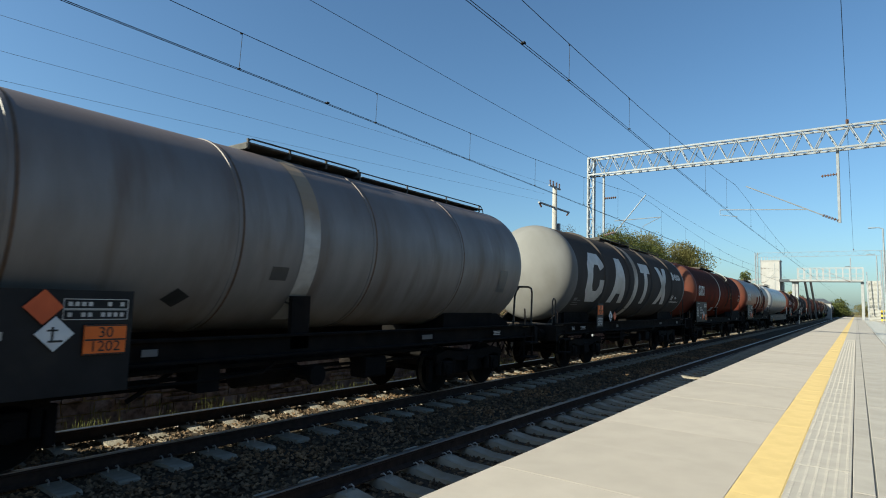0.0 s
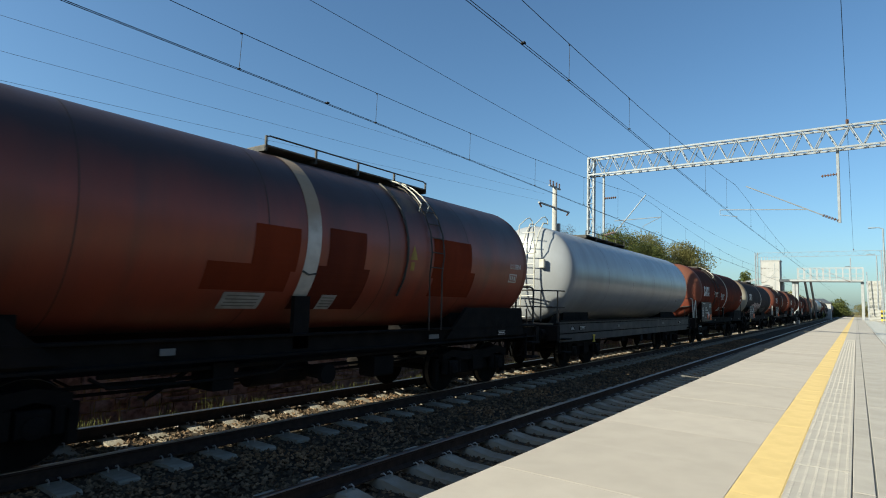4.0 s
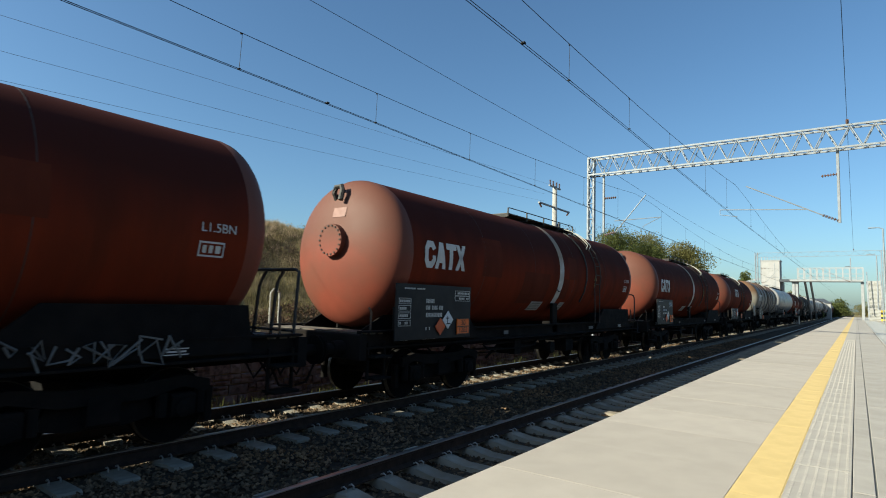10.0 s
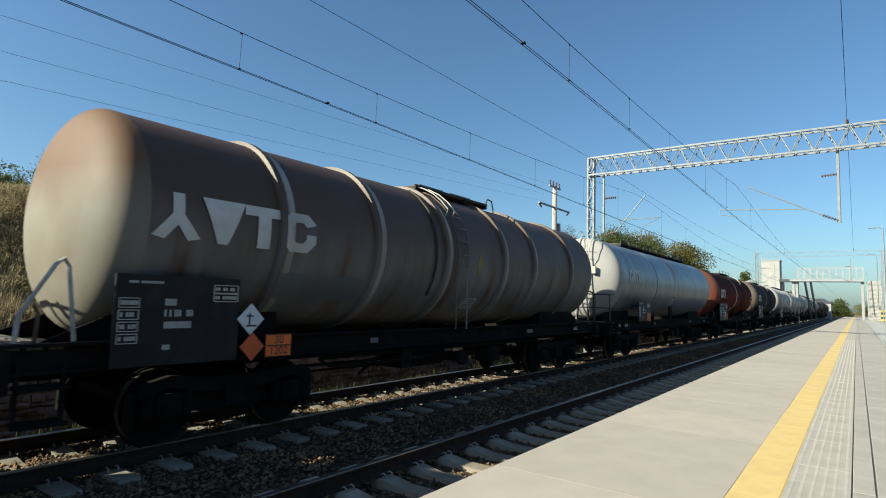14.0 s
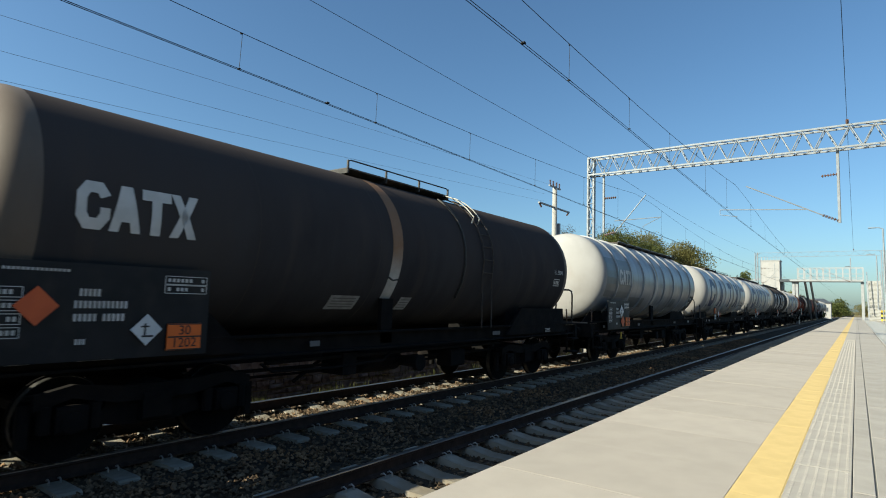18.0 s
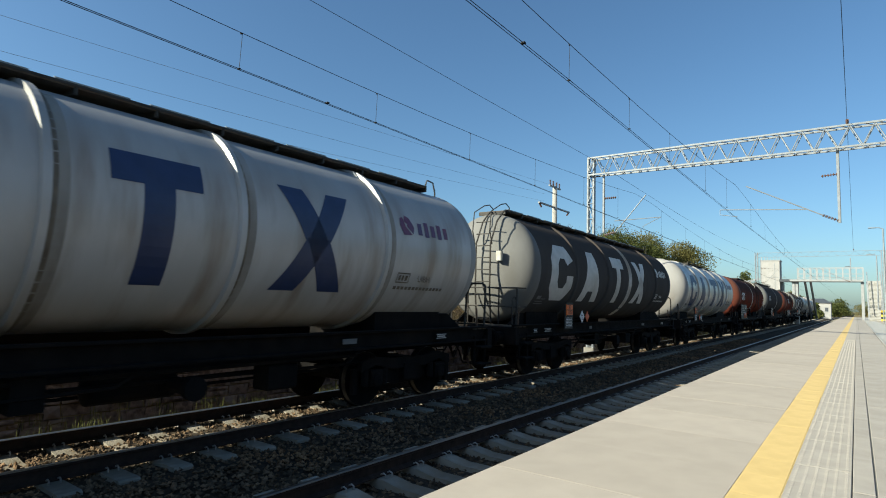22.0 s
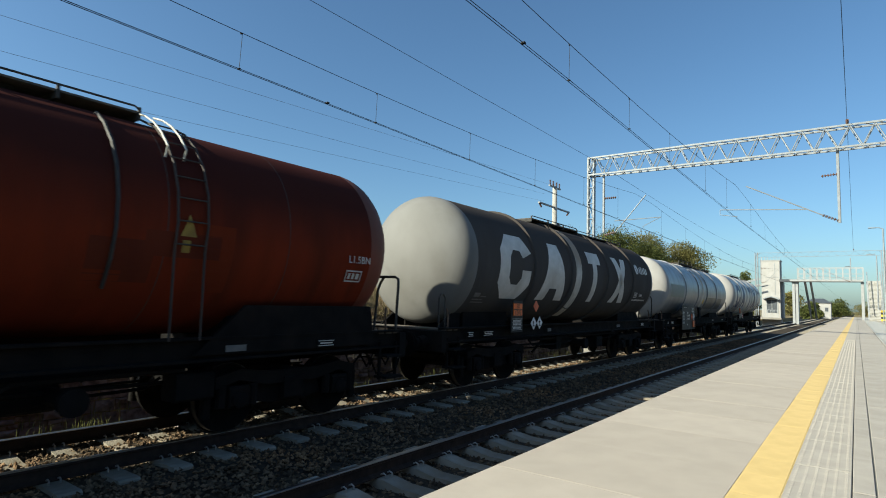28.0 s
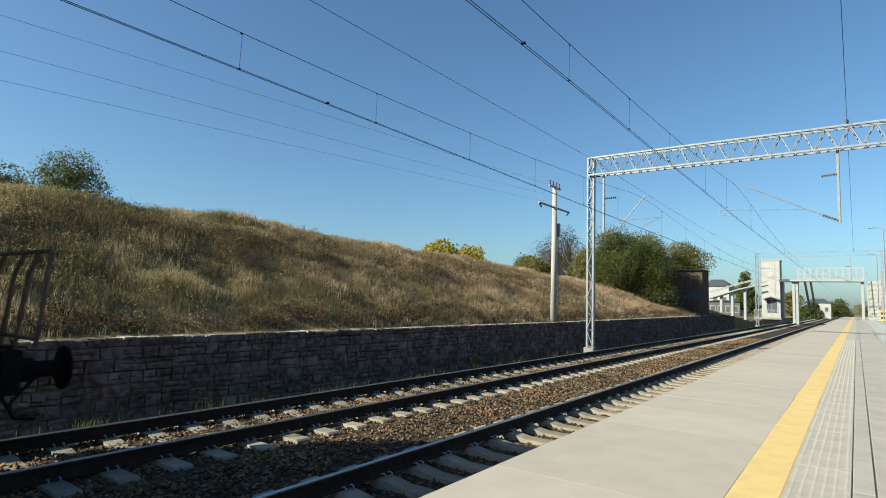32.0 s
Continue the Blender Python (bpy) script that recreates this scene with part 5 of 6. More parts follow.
        if sp["endrail"] == 2:
            for pts in ([(-1.2, ye, 1.33), (-1.2, ye, 2.22), (-1.17, ye, 2.28), (-1.10, ye, 2.30), (-0.62, ye, 2.30)], [(1.06, ye, 2.29), (1.14, ye, 2.27), (1.18, ye, 2.2), (1.2, ye, 1.33)]):
                part("end_handrail", Geo().tube(pts, 0.026, 6), M["railpale"], t, "pale bent-tube handrail at the platform")
            for sx in (-1.2, 1.2):
                part("side_handrail", Geo().tube([(sx, ye + 0.72, 1.33), (sx, ye + 0.62, 2.1), (sx, ye + 0.57, 2.18), (sx, ye + 0.50, 2.12), (sx, ye + 0.22, 1.6), (sx, ye + 0.2, 1.33)], 0.024, 6), M["railpale"], t)
            gate = part("end_gate", Geo().tube([(-0.6, ye, 2.29), (1.08, ye, 2.29)], 0.016, 5), M["raildark"], t)
            for x in (-0.60, -0.36):
                part("gate_post", Geo().tube([(x, ye, 1.1), (x, ye, 2.31)], 0.038, 6), M["raildark"], gate)
            part("gate_stay", Geo().tube([(-0.48, ye - 0.02, 1.95), (-0.30, ye - 0.02, 1.6), (-0.1, ye, 1.33)], 0.02, 5), M["raildark"], gate)
        else:
            for sx in (-1.15, 1.15) if sp.get("big") else (-1.15,):
                g = Geo()
                g.tube([(sx, ye + 0.08, 1.33), (sx, ye + 0.08, 1.90), (sx, ye + 0.14, 1.98), (sx, ye + 0.22, 1.98), (sx, ye + 0.28, 1.90), (sx, ye + 0.28, 1.33)], 0.017, 6)
                part("end_handrail", g, M["raildark" if sp.get("big") else "railpale"], t, "bent-tube grab handle")
    if sp.get("rearrail", 1):
        ye = b + (0.30 if sp.get("tail") else -0.02)
        rm = M["railrust"] if sp.get("tail") else M["raildark"]
        rh = part("rear_handrail", Geo().tube([(-1.22, ye - 0.1, 1.28), (-1.2, ye - 0.04, 2.1), (-1.16, ye, 2.21), (-1.08, ye, 2.25), (1.08, ye, 2.25), (1.16, ye, 2.21), (1.2, ye - 0.04, 2.1), (1.22, ye - 0.1, 1.28)], 0.024, 6), rm, t, "dark bent-tube railing on the end platform")
        for x in (-0.72, -0.3, 0.3, 0.72):
            o = part("rail_post", lambda: Geo().tube([(0, -0.12, 1.25), (0, -0.05, 2.0), (0.02, -0.02, 2.12), (0.09, 0, 2.24)], 0.026, 5), rm, rh, key="rail_post" + rm.name)
            o.location = (x, ye, 0)
        part("mid_rail", Geo().tube([(-1.2, ye - 0.1, 1.36), (1.2, ye - 0.1, 1.36)], 0.02, 5), rm, rh)
    if sp.get("manend"):
        part("end_manhole", Geo().tube([(0.05, -dd - 0.09, zc + 0.18), (0.05, -dd + 0.12, zc + 0.18)], 0.30, 20), end, t, "round bolted cover on the tank end")
        g = Geo()
        for k in range(18):
            q = 2 * math.pi * k / 18
            g.box(0.05 + 0.265 * math.cos(q), -dd - 0.098, zc + 0.18 + 0.265 * math.sin(q), 0.028, 0.02, 0.028)
        part("cover_bolts", g, M["raildark"], t, "ring of dark bolts")["kind"] = "stuff"
    if sp.get("hook"):
        hz, hy = zc + r * 0.74, -dd * 0.66
        part("vent_hood", Geo().tube([(-0.12, hy + 0.02, hz - 0.10), (-0.12, hy - 0.07, hz + 0.06), (-0.07, hy - 0.07, hz + 0.17), (0.06, hy - 0.06, hz + 0.18), (0.12, hy - 0.09, hz + 0.08), (0.13, hy - 0.14, hz - 0.10)], 0.05, 7), M["raildark"], t, "black bent vent pipe")
        if sp.get("endrail") == 2:
            part("brace", Geo().tube([(-1.0, -0.35, zc - r * 0.62), (0.0, -dd - 0.03, zc - r * 0.68), (1.1, -0.25, zc - r * 0.55)], 0.03, 6), M["raildark"], t)
        if not sp.get("manend"):
            part("end_tag", Geo().box(0.05, -dd - 0.02, zc + 0.32, 0.13, 0.05, 0.26, ch=0.01), M["redpatch"], t, "small sheet-metal tag holder")
    for x0, x1, z0, z1 in sp.get("endpatches", ((-0.06, 0.26, zc + 0.62, zc + 0.80),) if sp.get("hook") else ()):
        g, n = Geo(), 5
        for i in range(n):
            for k in range(n):
                x, z = x0 + (x1 - x0) * k / (n - 1), z0 + (z1 - z0) * i / (n - 1)
                g.v.append((x, -dd * math.sqrt(max(0.0, 1 - (x * x + (z - zc) ** 2) / (r * r))) - 0.008, z))
        g.f += [(n * i + k, n * i + k + 1, n * i + n + k + 1, n * i + n + k) for i in range(n - 1) for k in range(n - 1)]
        part("end_patch", g, M["redpatch"], t, "pale repainted patch")
    if sp.get("endladder"):
        lm = M["railpale"] if sp["endladder"] == 2 else M["raildark"]
        for x in (0.0, 0.42):
            part("end_ladder_rail", Geo().tube([(x, -ef + 0.85, 1.33), (x, -dd - 0.14, zc - r * 0.4), (x, -dd - 0.14, zc + r * 0.4), (x, -dd * 0.75, zc + r * 0.82), (x, -0.1, zt + 0.06), (x, 0.15, zt + 0.08)], 0.022, 5), lm, t, "steel ladder rail up the tank end")
        for i in range(9):
            z = 1.45 + i * 0.30
            part("rung", Geo().tube([(0, -dd - 0.14, z), (0.42, -dd - 0.14, z)], 0.014, 5), lm, t)
        for x in (-0.04, 0.46):
            part("end_ladder_hoop", Geo().tube([(x, -dd - 0.13, zc + r * 0.38), (x, -dd - 0.26, zc + r * 0.62), (x, -dd - 0.20, zt - 0.05), (x, -dd * 0.55, zt + 0.19), (x, -0.08, zt + 0.25), (x, 0.10, zt + 0.17), (x, 0.12, zt + 0.03)], 0.015, 5), lm, t)
        for z in (1.75, 2.2):
            part("cage_rail", Geo().tube([(-1.2, -ef + 0.75, z), (1.2, -ef + 0.75, z), (1.22, -0.35, z)], 0.02, 5), M["raildark"], t, "dark tube railing round the end platform")
        for x in (-1.2, -0.7, -0.2, 0.7, 1.2):
            part("cage_post", Geo().tube([(x, -ef + 0.75, 1.33), (x, -ef + 0.75, 2.2)], 0.02, 5), M["raildark"], t)
        part("end_box", Geo().box(0.62, -dd - 0.03, zc + 0.25, 0.16, 0.1, 0.24, ch=0.02), M["railpale"], t)
    # ---- signs ----
    px = sp.get("panel", (-0.2, 2.1, 1.17, 2.15))
    if px:
        y0, y1, z0, z1 = px
        xs = 1.47
        pn = part("sign_board", Geo().prism([(y0, z0), (y1, z0), (y1, z1), (y0, z1)], 0, xs - 0.03, xs), M[sp.get("board", "board")], t, sp.get("boardlabel", "black board with rows of white lettering"))
        part("board_bracket", Geo().box(1.25, (y0 + y1) / 2, z0 + 0.1, 0.42, 0.06, 0.06).box(1.3, (y0 + y1) / 2, z1 - 0.15, 0.3, 0.06, 0.06), M["frame"], pn)
        g = Geo()
        q = xs + 0.002
        W = y1 - y0
        rr = random.Random(int(front * 10))

        def bars(ya, yb, z, h, n):
            st = (yb - ya) / n
            for i in range(n):
                if rr.random() < 0.88:
                    g.box(q, ya + (i + 0.5) * st, z, 0.004, st * 0.62, h)
        k = (z1 - z0) / 0.97

        def box_line(ya, yb, za, zb):
            for z in (za, zb):
                g.box(q, (ya + yb) / 2, z, 0.004, yb - ya, 0.008)
            for y in (ya, yb):
                g.box(q, y, (za + zb) / 2, 0.004, 0.008, zb - za)
        bars(y0 + 0.09 * W, y0 + 0.34 * W, z1 - 0.08 * k, 0.028, 15)
        for i in range(4):
            zz = z1 - (0.30 + i * 0.125) * k
            box_line(y0 + 0.03 * W, y0 + 0.17 * W, zz - 0.048 * k, zz + 0.048 * k)
            bars(y0 + 0.04 * W, y0 + 0.16 * W, zz, 0.045 * k, 6)
        bars(y0 + 0.36 * W, y0 + 0.47 * W, z1 - 0.29 * k, 0.075 * k, 6)
        bars(y0 + 0.36 * W, y0 + 0.59 * W, z1 - 0.41 * k, 0.075 * k, 12)
        bars(y0 + 0.36 * W, y0 + 0.58 * W, z1 - 0.54 * k, 0.075 * k, 11)
        bars(y0 + 0.36 * W, y0 + 0.42 * W, z1 - 0.78 * k, 0.055 * k, 4)
        for i in range(2):
            zz = z1 - (0.13 + i * 0.10) * k
            box_line(y0 + 0.76 * W, y0 + 0.98 * W, zz - 0.045 * k, zz + 0.045 * k)
            bars(y0 + 0.77 * W, y0 + 0.97 * W, zz, 0.04 * k, 9)
        part("board_lettering", g, M["letter"], pn)["kind"] = "stuff"
    xs = 1.50 if px else sp.get("signx", 1.42)
    for cy, cz, sz in sp.get("blank", ()):
        part("folded_placard", wrap([((0, 0.42), (0.55, 0), (1, 0.60), (0.45, 1))], cy, cz, sz * 1.6, sz * 1.4, r, zc, 0.012, 3), M["ink"], t, "black diamond-shaped placard holder")
    for nm, mt, (cy, cz, sz) in [("hazard_diamond", "diawhite", d) for d in sp.get("dia_w", ())] + [("hazard_diamond", "diared", d) for d in sp.get("dia_r", ())]:
        d = part(nm, Geo().prism([(cy - sz, cz), (cy, cz - sz), (cy + sz, cz), (cy, cz + sz)], 0, xs - 0.012, xs), M[mt], t, "white hazard diamond with a dark pictogram" if mt == "diawhite" else "red hazard diamond")
        if mt == "diawhite":
            part("pictogram", Geo().box(xs + 0.002, cy - 0.02, cz, 0.004, 0.02, sz * 0.8).box(xs + 0.002, cy - 0.02, cz + sz * 0.2, 0.004, sz * 0.55, 0.018).box(xs + 0.002, cy + 0.01, cz - sz * 0.42, 0.004, sz * 0.75, 0.02), M["ink"], d)
    if sp.get("plate"):
        cy, cz = sp["plate"]
        if sp.get("big"):
            bd = part("plate_board", Geo().prism([(cy - 0.27, cz - 0.52), (cy + 0.27, cz - 0.52), (cy + 0.27, cz + 0.20), (cy - 0.16, cz + 0.20), (cy - 0.27, cz + 0.10)], 0, xs - 0.04, xs - 0.016), M["board"], t, "dark board with boxed white lettering")
            part("board_bracket", Geo().box(1.34, cy, cz - 0.45, 0.12, 0.06, 0.06), M["frame"], bd)
            g = Geo()
            for z, n in ((cz - 0.26, 7), (cz - 0.34, 6), (cz - 0.42, 7)):
                for i in range(n):
                    g.box(xs - 0.014, cy - 0.20 + 0.40 * (i + 0.5) / n, z, 0.004, 0.40 / n * 0.62, 0.045)
            for z in (cz - 0.215, cz - 0.30, cz - 0.38, cz - 0.465):
                g.box(xs - 0.014, cy, z, 0.004, 0.46, 0.008)
            part("board_lettering", g, M["letter"], bd)["kind"] = "stuff"
        o = part("hazard_plate", Geo().box(xs - 0.004, cy, cz, 0.02, 0.40, 0.30, ch=0.0), M["orange"], t, "orange hazard number plate")
        part("plate_line", Geo().box(xs + 0.008, cy, cz, 0.004, 0.39, 0.016).box(xs + 0.008, cy, cz + 0.143, 0.004, 0.40, 0.012).box(xs + 0.008, cy, cz - 0.143, 0.004, 0.40, 0.012), M["ink"], o)
        writing("30", 0.15, M["ink"], o, xs + 0.008, cy, cz + 0.07, "plate_number")
        writing("1202", 0.15, M["ink"], o, xs + 0.008, cy, cz - 0.07, "plate_number")
    # ---- marks on the barrel ----
    if sp.get("logo"):
        y0, zm, w, h, mt = sp["logo"]
        for i, mk in enumerate(sp.get("marks", MARKS)):
            part("block_mark", wrap(mk, y0 + w * 0.25 * i, zm, w * 0.25, h, r, zc, 0.015), M[mt], t)
    for mk, y0, y1 in sp.get("big", ()):
        part("block_mark", wrap(MARKS[mk], y0, sp.get("bigz", 2.66), y1 - y0, 1.55, r, zc, steps=10), M[sp["bigmat"]], t, "huge block mark painted on the tank side")
    if sp.get("big"):
        part("stencil", wrap([((0, 0.0), (1, 0.0), (1, 0.10), (0, 0.10)), ((0, 0.3), (0.8, 0.3), (0.8, 0.40), (0, 0.40)), ((0, 0.6), (0.45, 0.6), (0.45, 1), (0, 1)), ((0.55, 0.6), (1, 0.6), (1, 0.7), (0.55, 0.7))], 0.30, 1.88, 0.5, 0.26, r, zc, 0.008, 3), M["chalk"], t, "small stencilled marks")["kind"] = "stuff"
    if sp.get("maker"):
        y0, zm, mt = sp["maker"]
        mw = sp.get("makerw", 1.4)
        part("maker_mark", wrap([((0.06, 0.0), (0.22, 0.05), (0.11, 0.45), (0.0, 0.5)), ((0.0, 0.5), (0.11, 0.45), (0.07, 1.0), (0.02, 0.9)), ((0.13, 0.5), (0.24, 0.1), (0.27, 0.5), (0.2, 1.0)), ((0.09, 0.75), (0.16, 0.6), (0.2, 1.0), (0.12, 1.12))], y0, zm, mw, 0.34, r, zc), M[mt], t)
        for i in range(5):
            w = 0.118
            x0 = 0.34 + i * 0.135
            b0, b1 = (0.05, 0.9) if i in (1, 3) else (0.12, 0.78)
            part("maker_bar", wrap([((x0, b0), (x0 + w * 0.72, b0), (x0 + w * 0.72, b1), (x0, b1))], y0, zm, mw, 0.34, r, zc), M[mt], t)
    if sp.get("code"):
        y0, zm = sp["code"]
        y0 = L - 0.52 if y0 is None else y0
        a = (zm - zc) / r
        o = writing(sp.get("codetext", "L1.5BN"), 0.16, M[sp.get("codemat", "letter")], t, r * math.cos(a) + 0.020, y0, zm, "tank_code")
        bx = (y0 - 0.75, zm) if sp.get("big") else (y0 - 0.24, zm - 0.26)
        part("date_box", wrap([((0, 0), (1, 0), (1, 0.12), (0, 0.12)), ((0, 0.88), (1, 0.88), (1, 1), (0, 1)), ((0, 0), (0.05, 0), (0.05, 1), (0, 1)), ((0.95, 0), (1, 0), (1, 1), (0.95, 1)), ((0.15, 0.25), (0.3, 0.25), (0.3, 0.75), (0.15, 0.75)), ((0.4, 0.25), (0.55, 0.25), (0.55, 0.75), (0.4, 0.75)), ((0.65, 0.25), (0.85, 0.25), (0.85, 0.75), (0.65, 0.75))], *bx, 0.34, 0.19, r, zc, 0.015), M[sp.get("codemat", "letter")], t)
        if sp.get("big"):
            part("small_text", wrap([((k / 14, 0), (k / 14 + 0.05, 0), (k / 14 + 0.05, 1), (k / 14, 1)) for k in range(14)], y0 - 0.75, zm - 0.19, 1.45, 0.06, r, zc, 0.015, steps=2), M[sp.get("codemat", "letter")], t)["kind"] = "stuff"
    if sp.get("tri"):
        y0 = sp["tri"]
        g = wrap([((0, 0), (1, 0), (0.52, 1), (0.48, 1))], y0, zc - 0.02, 0.20, 0.26, r, zc)
        k = wrap([((0.2, 0), (0.8, 0), (0.8, 1), (0.2, 1))], y0, zc - 0.27, 0.17, 0.15, r, zc)
        g.add(k.v, k.f)
        part("warning_sign", g, M["yellowdim"], t, "small yellow warning triangle")
    for (y0, zm, w, h, mt) in sp.get("patches", ()):
        part("paint_patch", wrap([((0, 0), (1, 0), (1, 1), (0, 1))], y0, zm, w, h, r, zc, 0.010), M[mt], t)
    for (y0, zm, w, h, mt, puff) in sp.get("tags", ()):
        # block graffiti: jagged filled shapes with a pale outline, cloud puffs above
        rr = random.Random(int(front) + int(w * 10))
        n = int(w / 0.62)
        fill, line = [], []
        for i in range(n):
            x0, st = i / n, 1.0 / n
            j = lambda q: rr.uniform(-q, q)
            a1, a2, a3, a4 = (x0 + j(0.1) * st, j(0.12)), (x0 + 0.38 * st, j(0.12)), (x0 + (0.55 + j(0.15)) * st, 0.92 + j(0.15)), (x0 + (0.12 + j(0.15)) * st, 1.0 + j(0.1))
            b1, b2, b3, b4 = (x0 + 0.55 * st, j(0.12)), (x0 + (1.08 + j(0.1)) * st, j(0.1)), (x0 + (0.98 + j(0.1)) * st, 0.95 + j(0.15)), (x0 + 0.62 * st, 0.9 + j(0.12))
            zc0 = 0.45 + j(0.2)
            for q in ((a1, a2, a3, a4), (b1, b2, b3, b4), ((x0 + 0.2 * st, zc0 - 0.14), (x0 + 0.9 * st, zc0 - 0.10), (x0 + 0.86 * st, zc0 + 0.16), (x0 + 0.22 * st, zc0 + 0.12))):
                fill.append(q)
                for k in range(4):
                    (p0, p1), (q0, q1) = q[k], q[(k + 1) % 4]
                    dx, dz = (q0 - p0) * w, (q1 - p1) * h
                    ln = max(math.hypot(dx, dz), 1e-3)
                    ox, oz = -dz / ln * 0.011 / w, dx / ln * 0.011 / h
                    line.append(((p0 - ox, p1 - oz), (q0 - ox, q1 - oz), (q0 + ox, q1 + oz), (p0 + ox, p1 + oz)))
        gf = part("graffiti", wrap(fill, y0, zm, w, h, r, zc, 0.007, 3), M[mt], t, "spray-painted block graffiti")
        gf["kind"] = "stuff"
        part("graffiti_outline", wrap(line, y0, zm, w, h, r, zc, 0.011, 3), M["letter" if puff else "greentag"], gf)["kind"] = "stuff"
        if puff:
            for i in range(n + 2):
                cx, cz, rad = (i + 0.5) / (n + 2), 0.95 + rr.uniform(-0.10, 0.08), rr.uniform(0.22, 0.33)
                ring = [(cx + rad / w * math.cos(2 * math.pi * q / 12), cz + rad / h * math.sin(2 * math.pi * q / 12)) for q in range(12)]
                part("graffiti_cloud", wrap([((cx, cz), ring[q], ring[(q + 1) % 12], (cx, cz)) for q in range(12)], y0, zm, w, h, r, zc, 0.0055, 2), M["puffpale" if i % 2 else "puffpink"], gf)
    for (y0, zm, w, h, mt) in sp.get("chevrons", ()):
        part("hatch_plate", Geo().box(1.30, y0 + w / 2, zm, 0.015, w, h), M["ink"], t, "yellow and black hatched plate")
        for k in range(3):
            q = y0 + 0.02 + k * w / 3
            part("hatch_stripe", Geo().prism([(q, zm - h / 2), (q + w / 7, zm - h / 2), (q + w / 7 + w / 7, zm + h / 2), (q + w / 7, zm + h / 2)], 0, 1.3085, 1.312), M["yellowmark"], t)
    for (y0, zm, w, h, mt) in sp.get("scrawl", ()):
        rr = random.Random(int(front))
        g = Geo()
        n = int(w / 0.28)
        for i in range(n):
            y, p = y0 + w * i / n, []
            for k in range(7):
                p.append((y + rr.uniform(-0.05, 0.33), zm + rr.uniform(-0.5, 0.5) * h))
            pts = []
            for q, z in p:
                aa = (z - zc) / r
                pts.append(((r + 0.006) * math.cos(aa), q, zc + (r + 0.006) * math.sin(aa)) if abs(z - zc) < r * 0.8 and z > 1.5 else (1.30, q, z))
            g.tube(pts, 0.016, 4)
        part("graffiti", g, M[mt], t, "spray-painted scrawl")["kind"] = "stuff"
    # added dark plates stand in for the frame band and shaded tank underside
    if sp.get("skirt"):
        for sx in (-1.27, 1.27):
            part("side_skirt", Geo().box(sx, L / 2, 1.085, 0.04, b - a - 0.3, 0.55), M[sp["skirt"]], t)
        part("skirt_line", Geo().box(1.295, L / 2, 1.385, 0.02, b - a - 0.3, 0.05), M["frame"], t)
    if sp.get("belly"):
        g = Geo()
        for ya, yb in ((-0.2, 2.6), (L - 3.0, L + 0.15)):
            part("saddle_plate", Geo().prism([(ya, 1.10), (yb, 1.10), (yb - 0.1 if yb > L - 1 else yb - 0.7, 1.72), (ya + 0.7 if yb > L - 1 else ya, 1.72)], 0, 1.22, 1.28), M[sp["belly"]], t)
    if sp.get("handle"):
        part("brake_handle", Geo().box(1.31, 1.62, 0.93, 0.03, 0.14, 0.05).box(1.31, 1.62, 0.84, 0.03, 0.05, 0.16).box(1.31, 1.62, 0.75, 0.03, 0.16, 0.035), M["yellowmark"], t, "small yellow brake handle")
        part("handle_stem", Geo().tube([(0.95, 1.62, 0.86), (1.30, 1.62, 0.86)], 0.02, 5), M["frame"], t)
    for k, (fy, fw) in enumerate(((0.05, 0.22), (0.75, 0.42), (L - 0.9, 0.34))):
        fl = part("frame_label", Geo().box(1.294, fy, 1.17, 0.01, fw, 0.12), M["frame"], t)
        part("label_text", Geo().box(1.3005, fy, 1.205, 0.003, fw * 0.9, 0.012).box(1.3005, fy, 1.17, 0.003, fw * 0.7, 0.020).box(1.3005, fy, 1.135, 0.003, fw * 0.9, 0.012), M["letter"], fl)["kind"] = "stuff"
    part("frame_label", Geo().box(1.295, L * 0.30, 1.17, 0.012, 0.18, 0.08), M["chalk"], t)
    part("frame_label", Geo().box(1.295, L * 0.72, 1.17, 0.012, 0.30, 0.08), M["chalk"], t)
    return t, wheels


BA = (-38, 72)                                # a band's lower and upper angle on the near side
RED = dict(r=1.40, zc=2.71, body="red", end="red_end", endlabel="sun-faded red tank end", label="oxide-red bogie tank wagon with a white band and black sign board", hook=1, dome=0.58, dia_w=((1.08, 1.49, 0.17),), dia_r=((0.84, 1.37, 0.16),), plate=(1.58, 1.36),
           panel=(-0.40, 1.88, 1.15, 2.13), logo=(0.42, 2.70, 1.33, 0.50, "letter"), belly="frame", endrail=1, code=(None, 2.66), tri=7.5, manend=1)


def red(band, wk, ladder, label, **more):
    """A red wagon: its band, walkway and ladder stand at these metres from the front of the barrel."""
    d = dict(RED, bands=((band, 0.26) + BA,), walk=wk, ladder=ladder, tri=ladder - 0.75, data=((band - 1.25, band - 0.62), (band + 0.42, band + 0.72)), label=label)
    d.update(more)
    return d


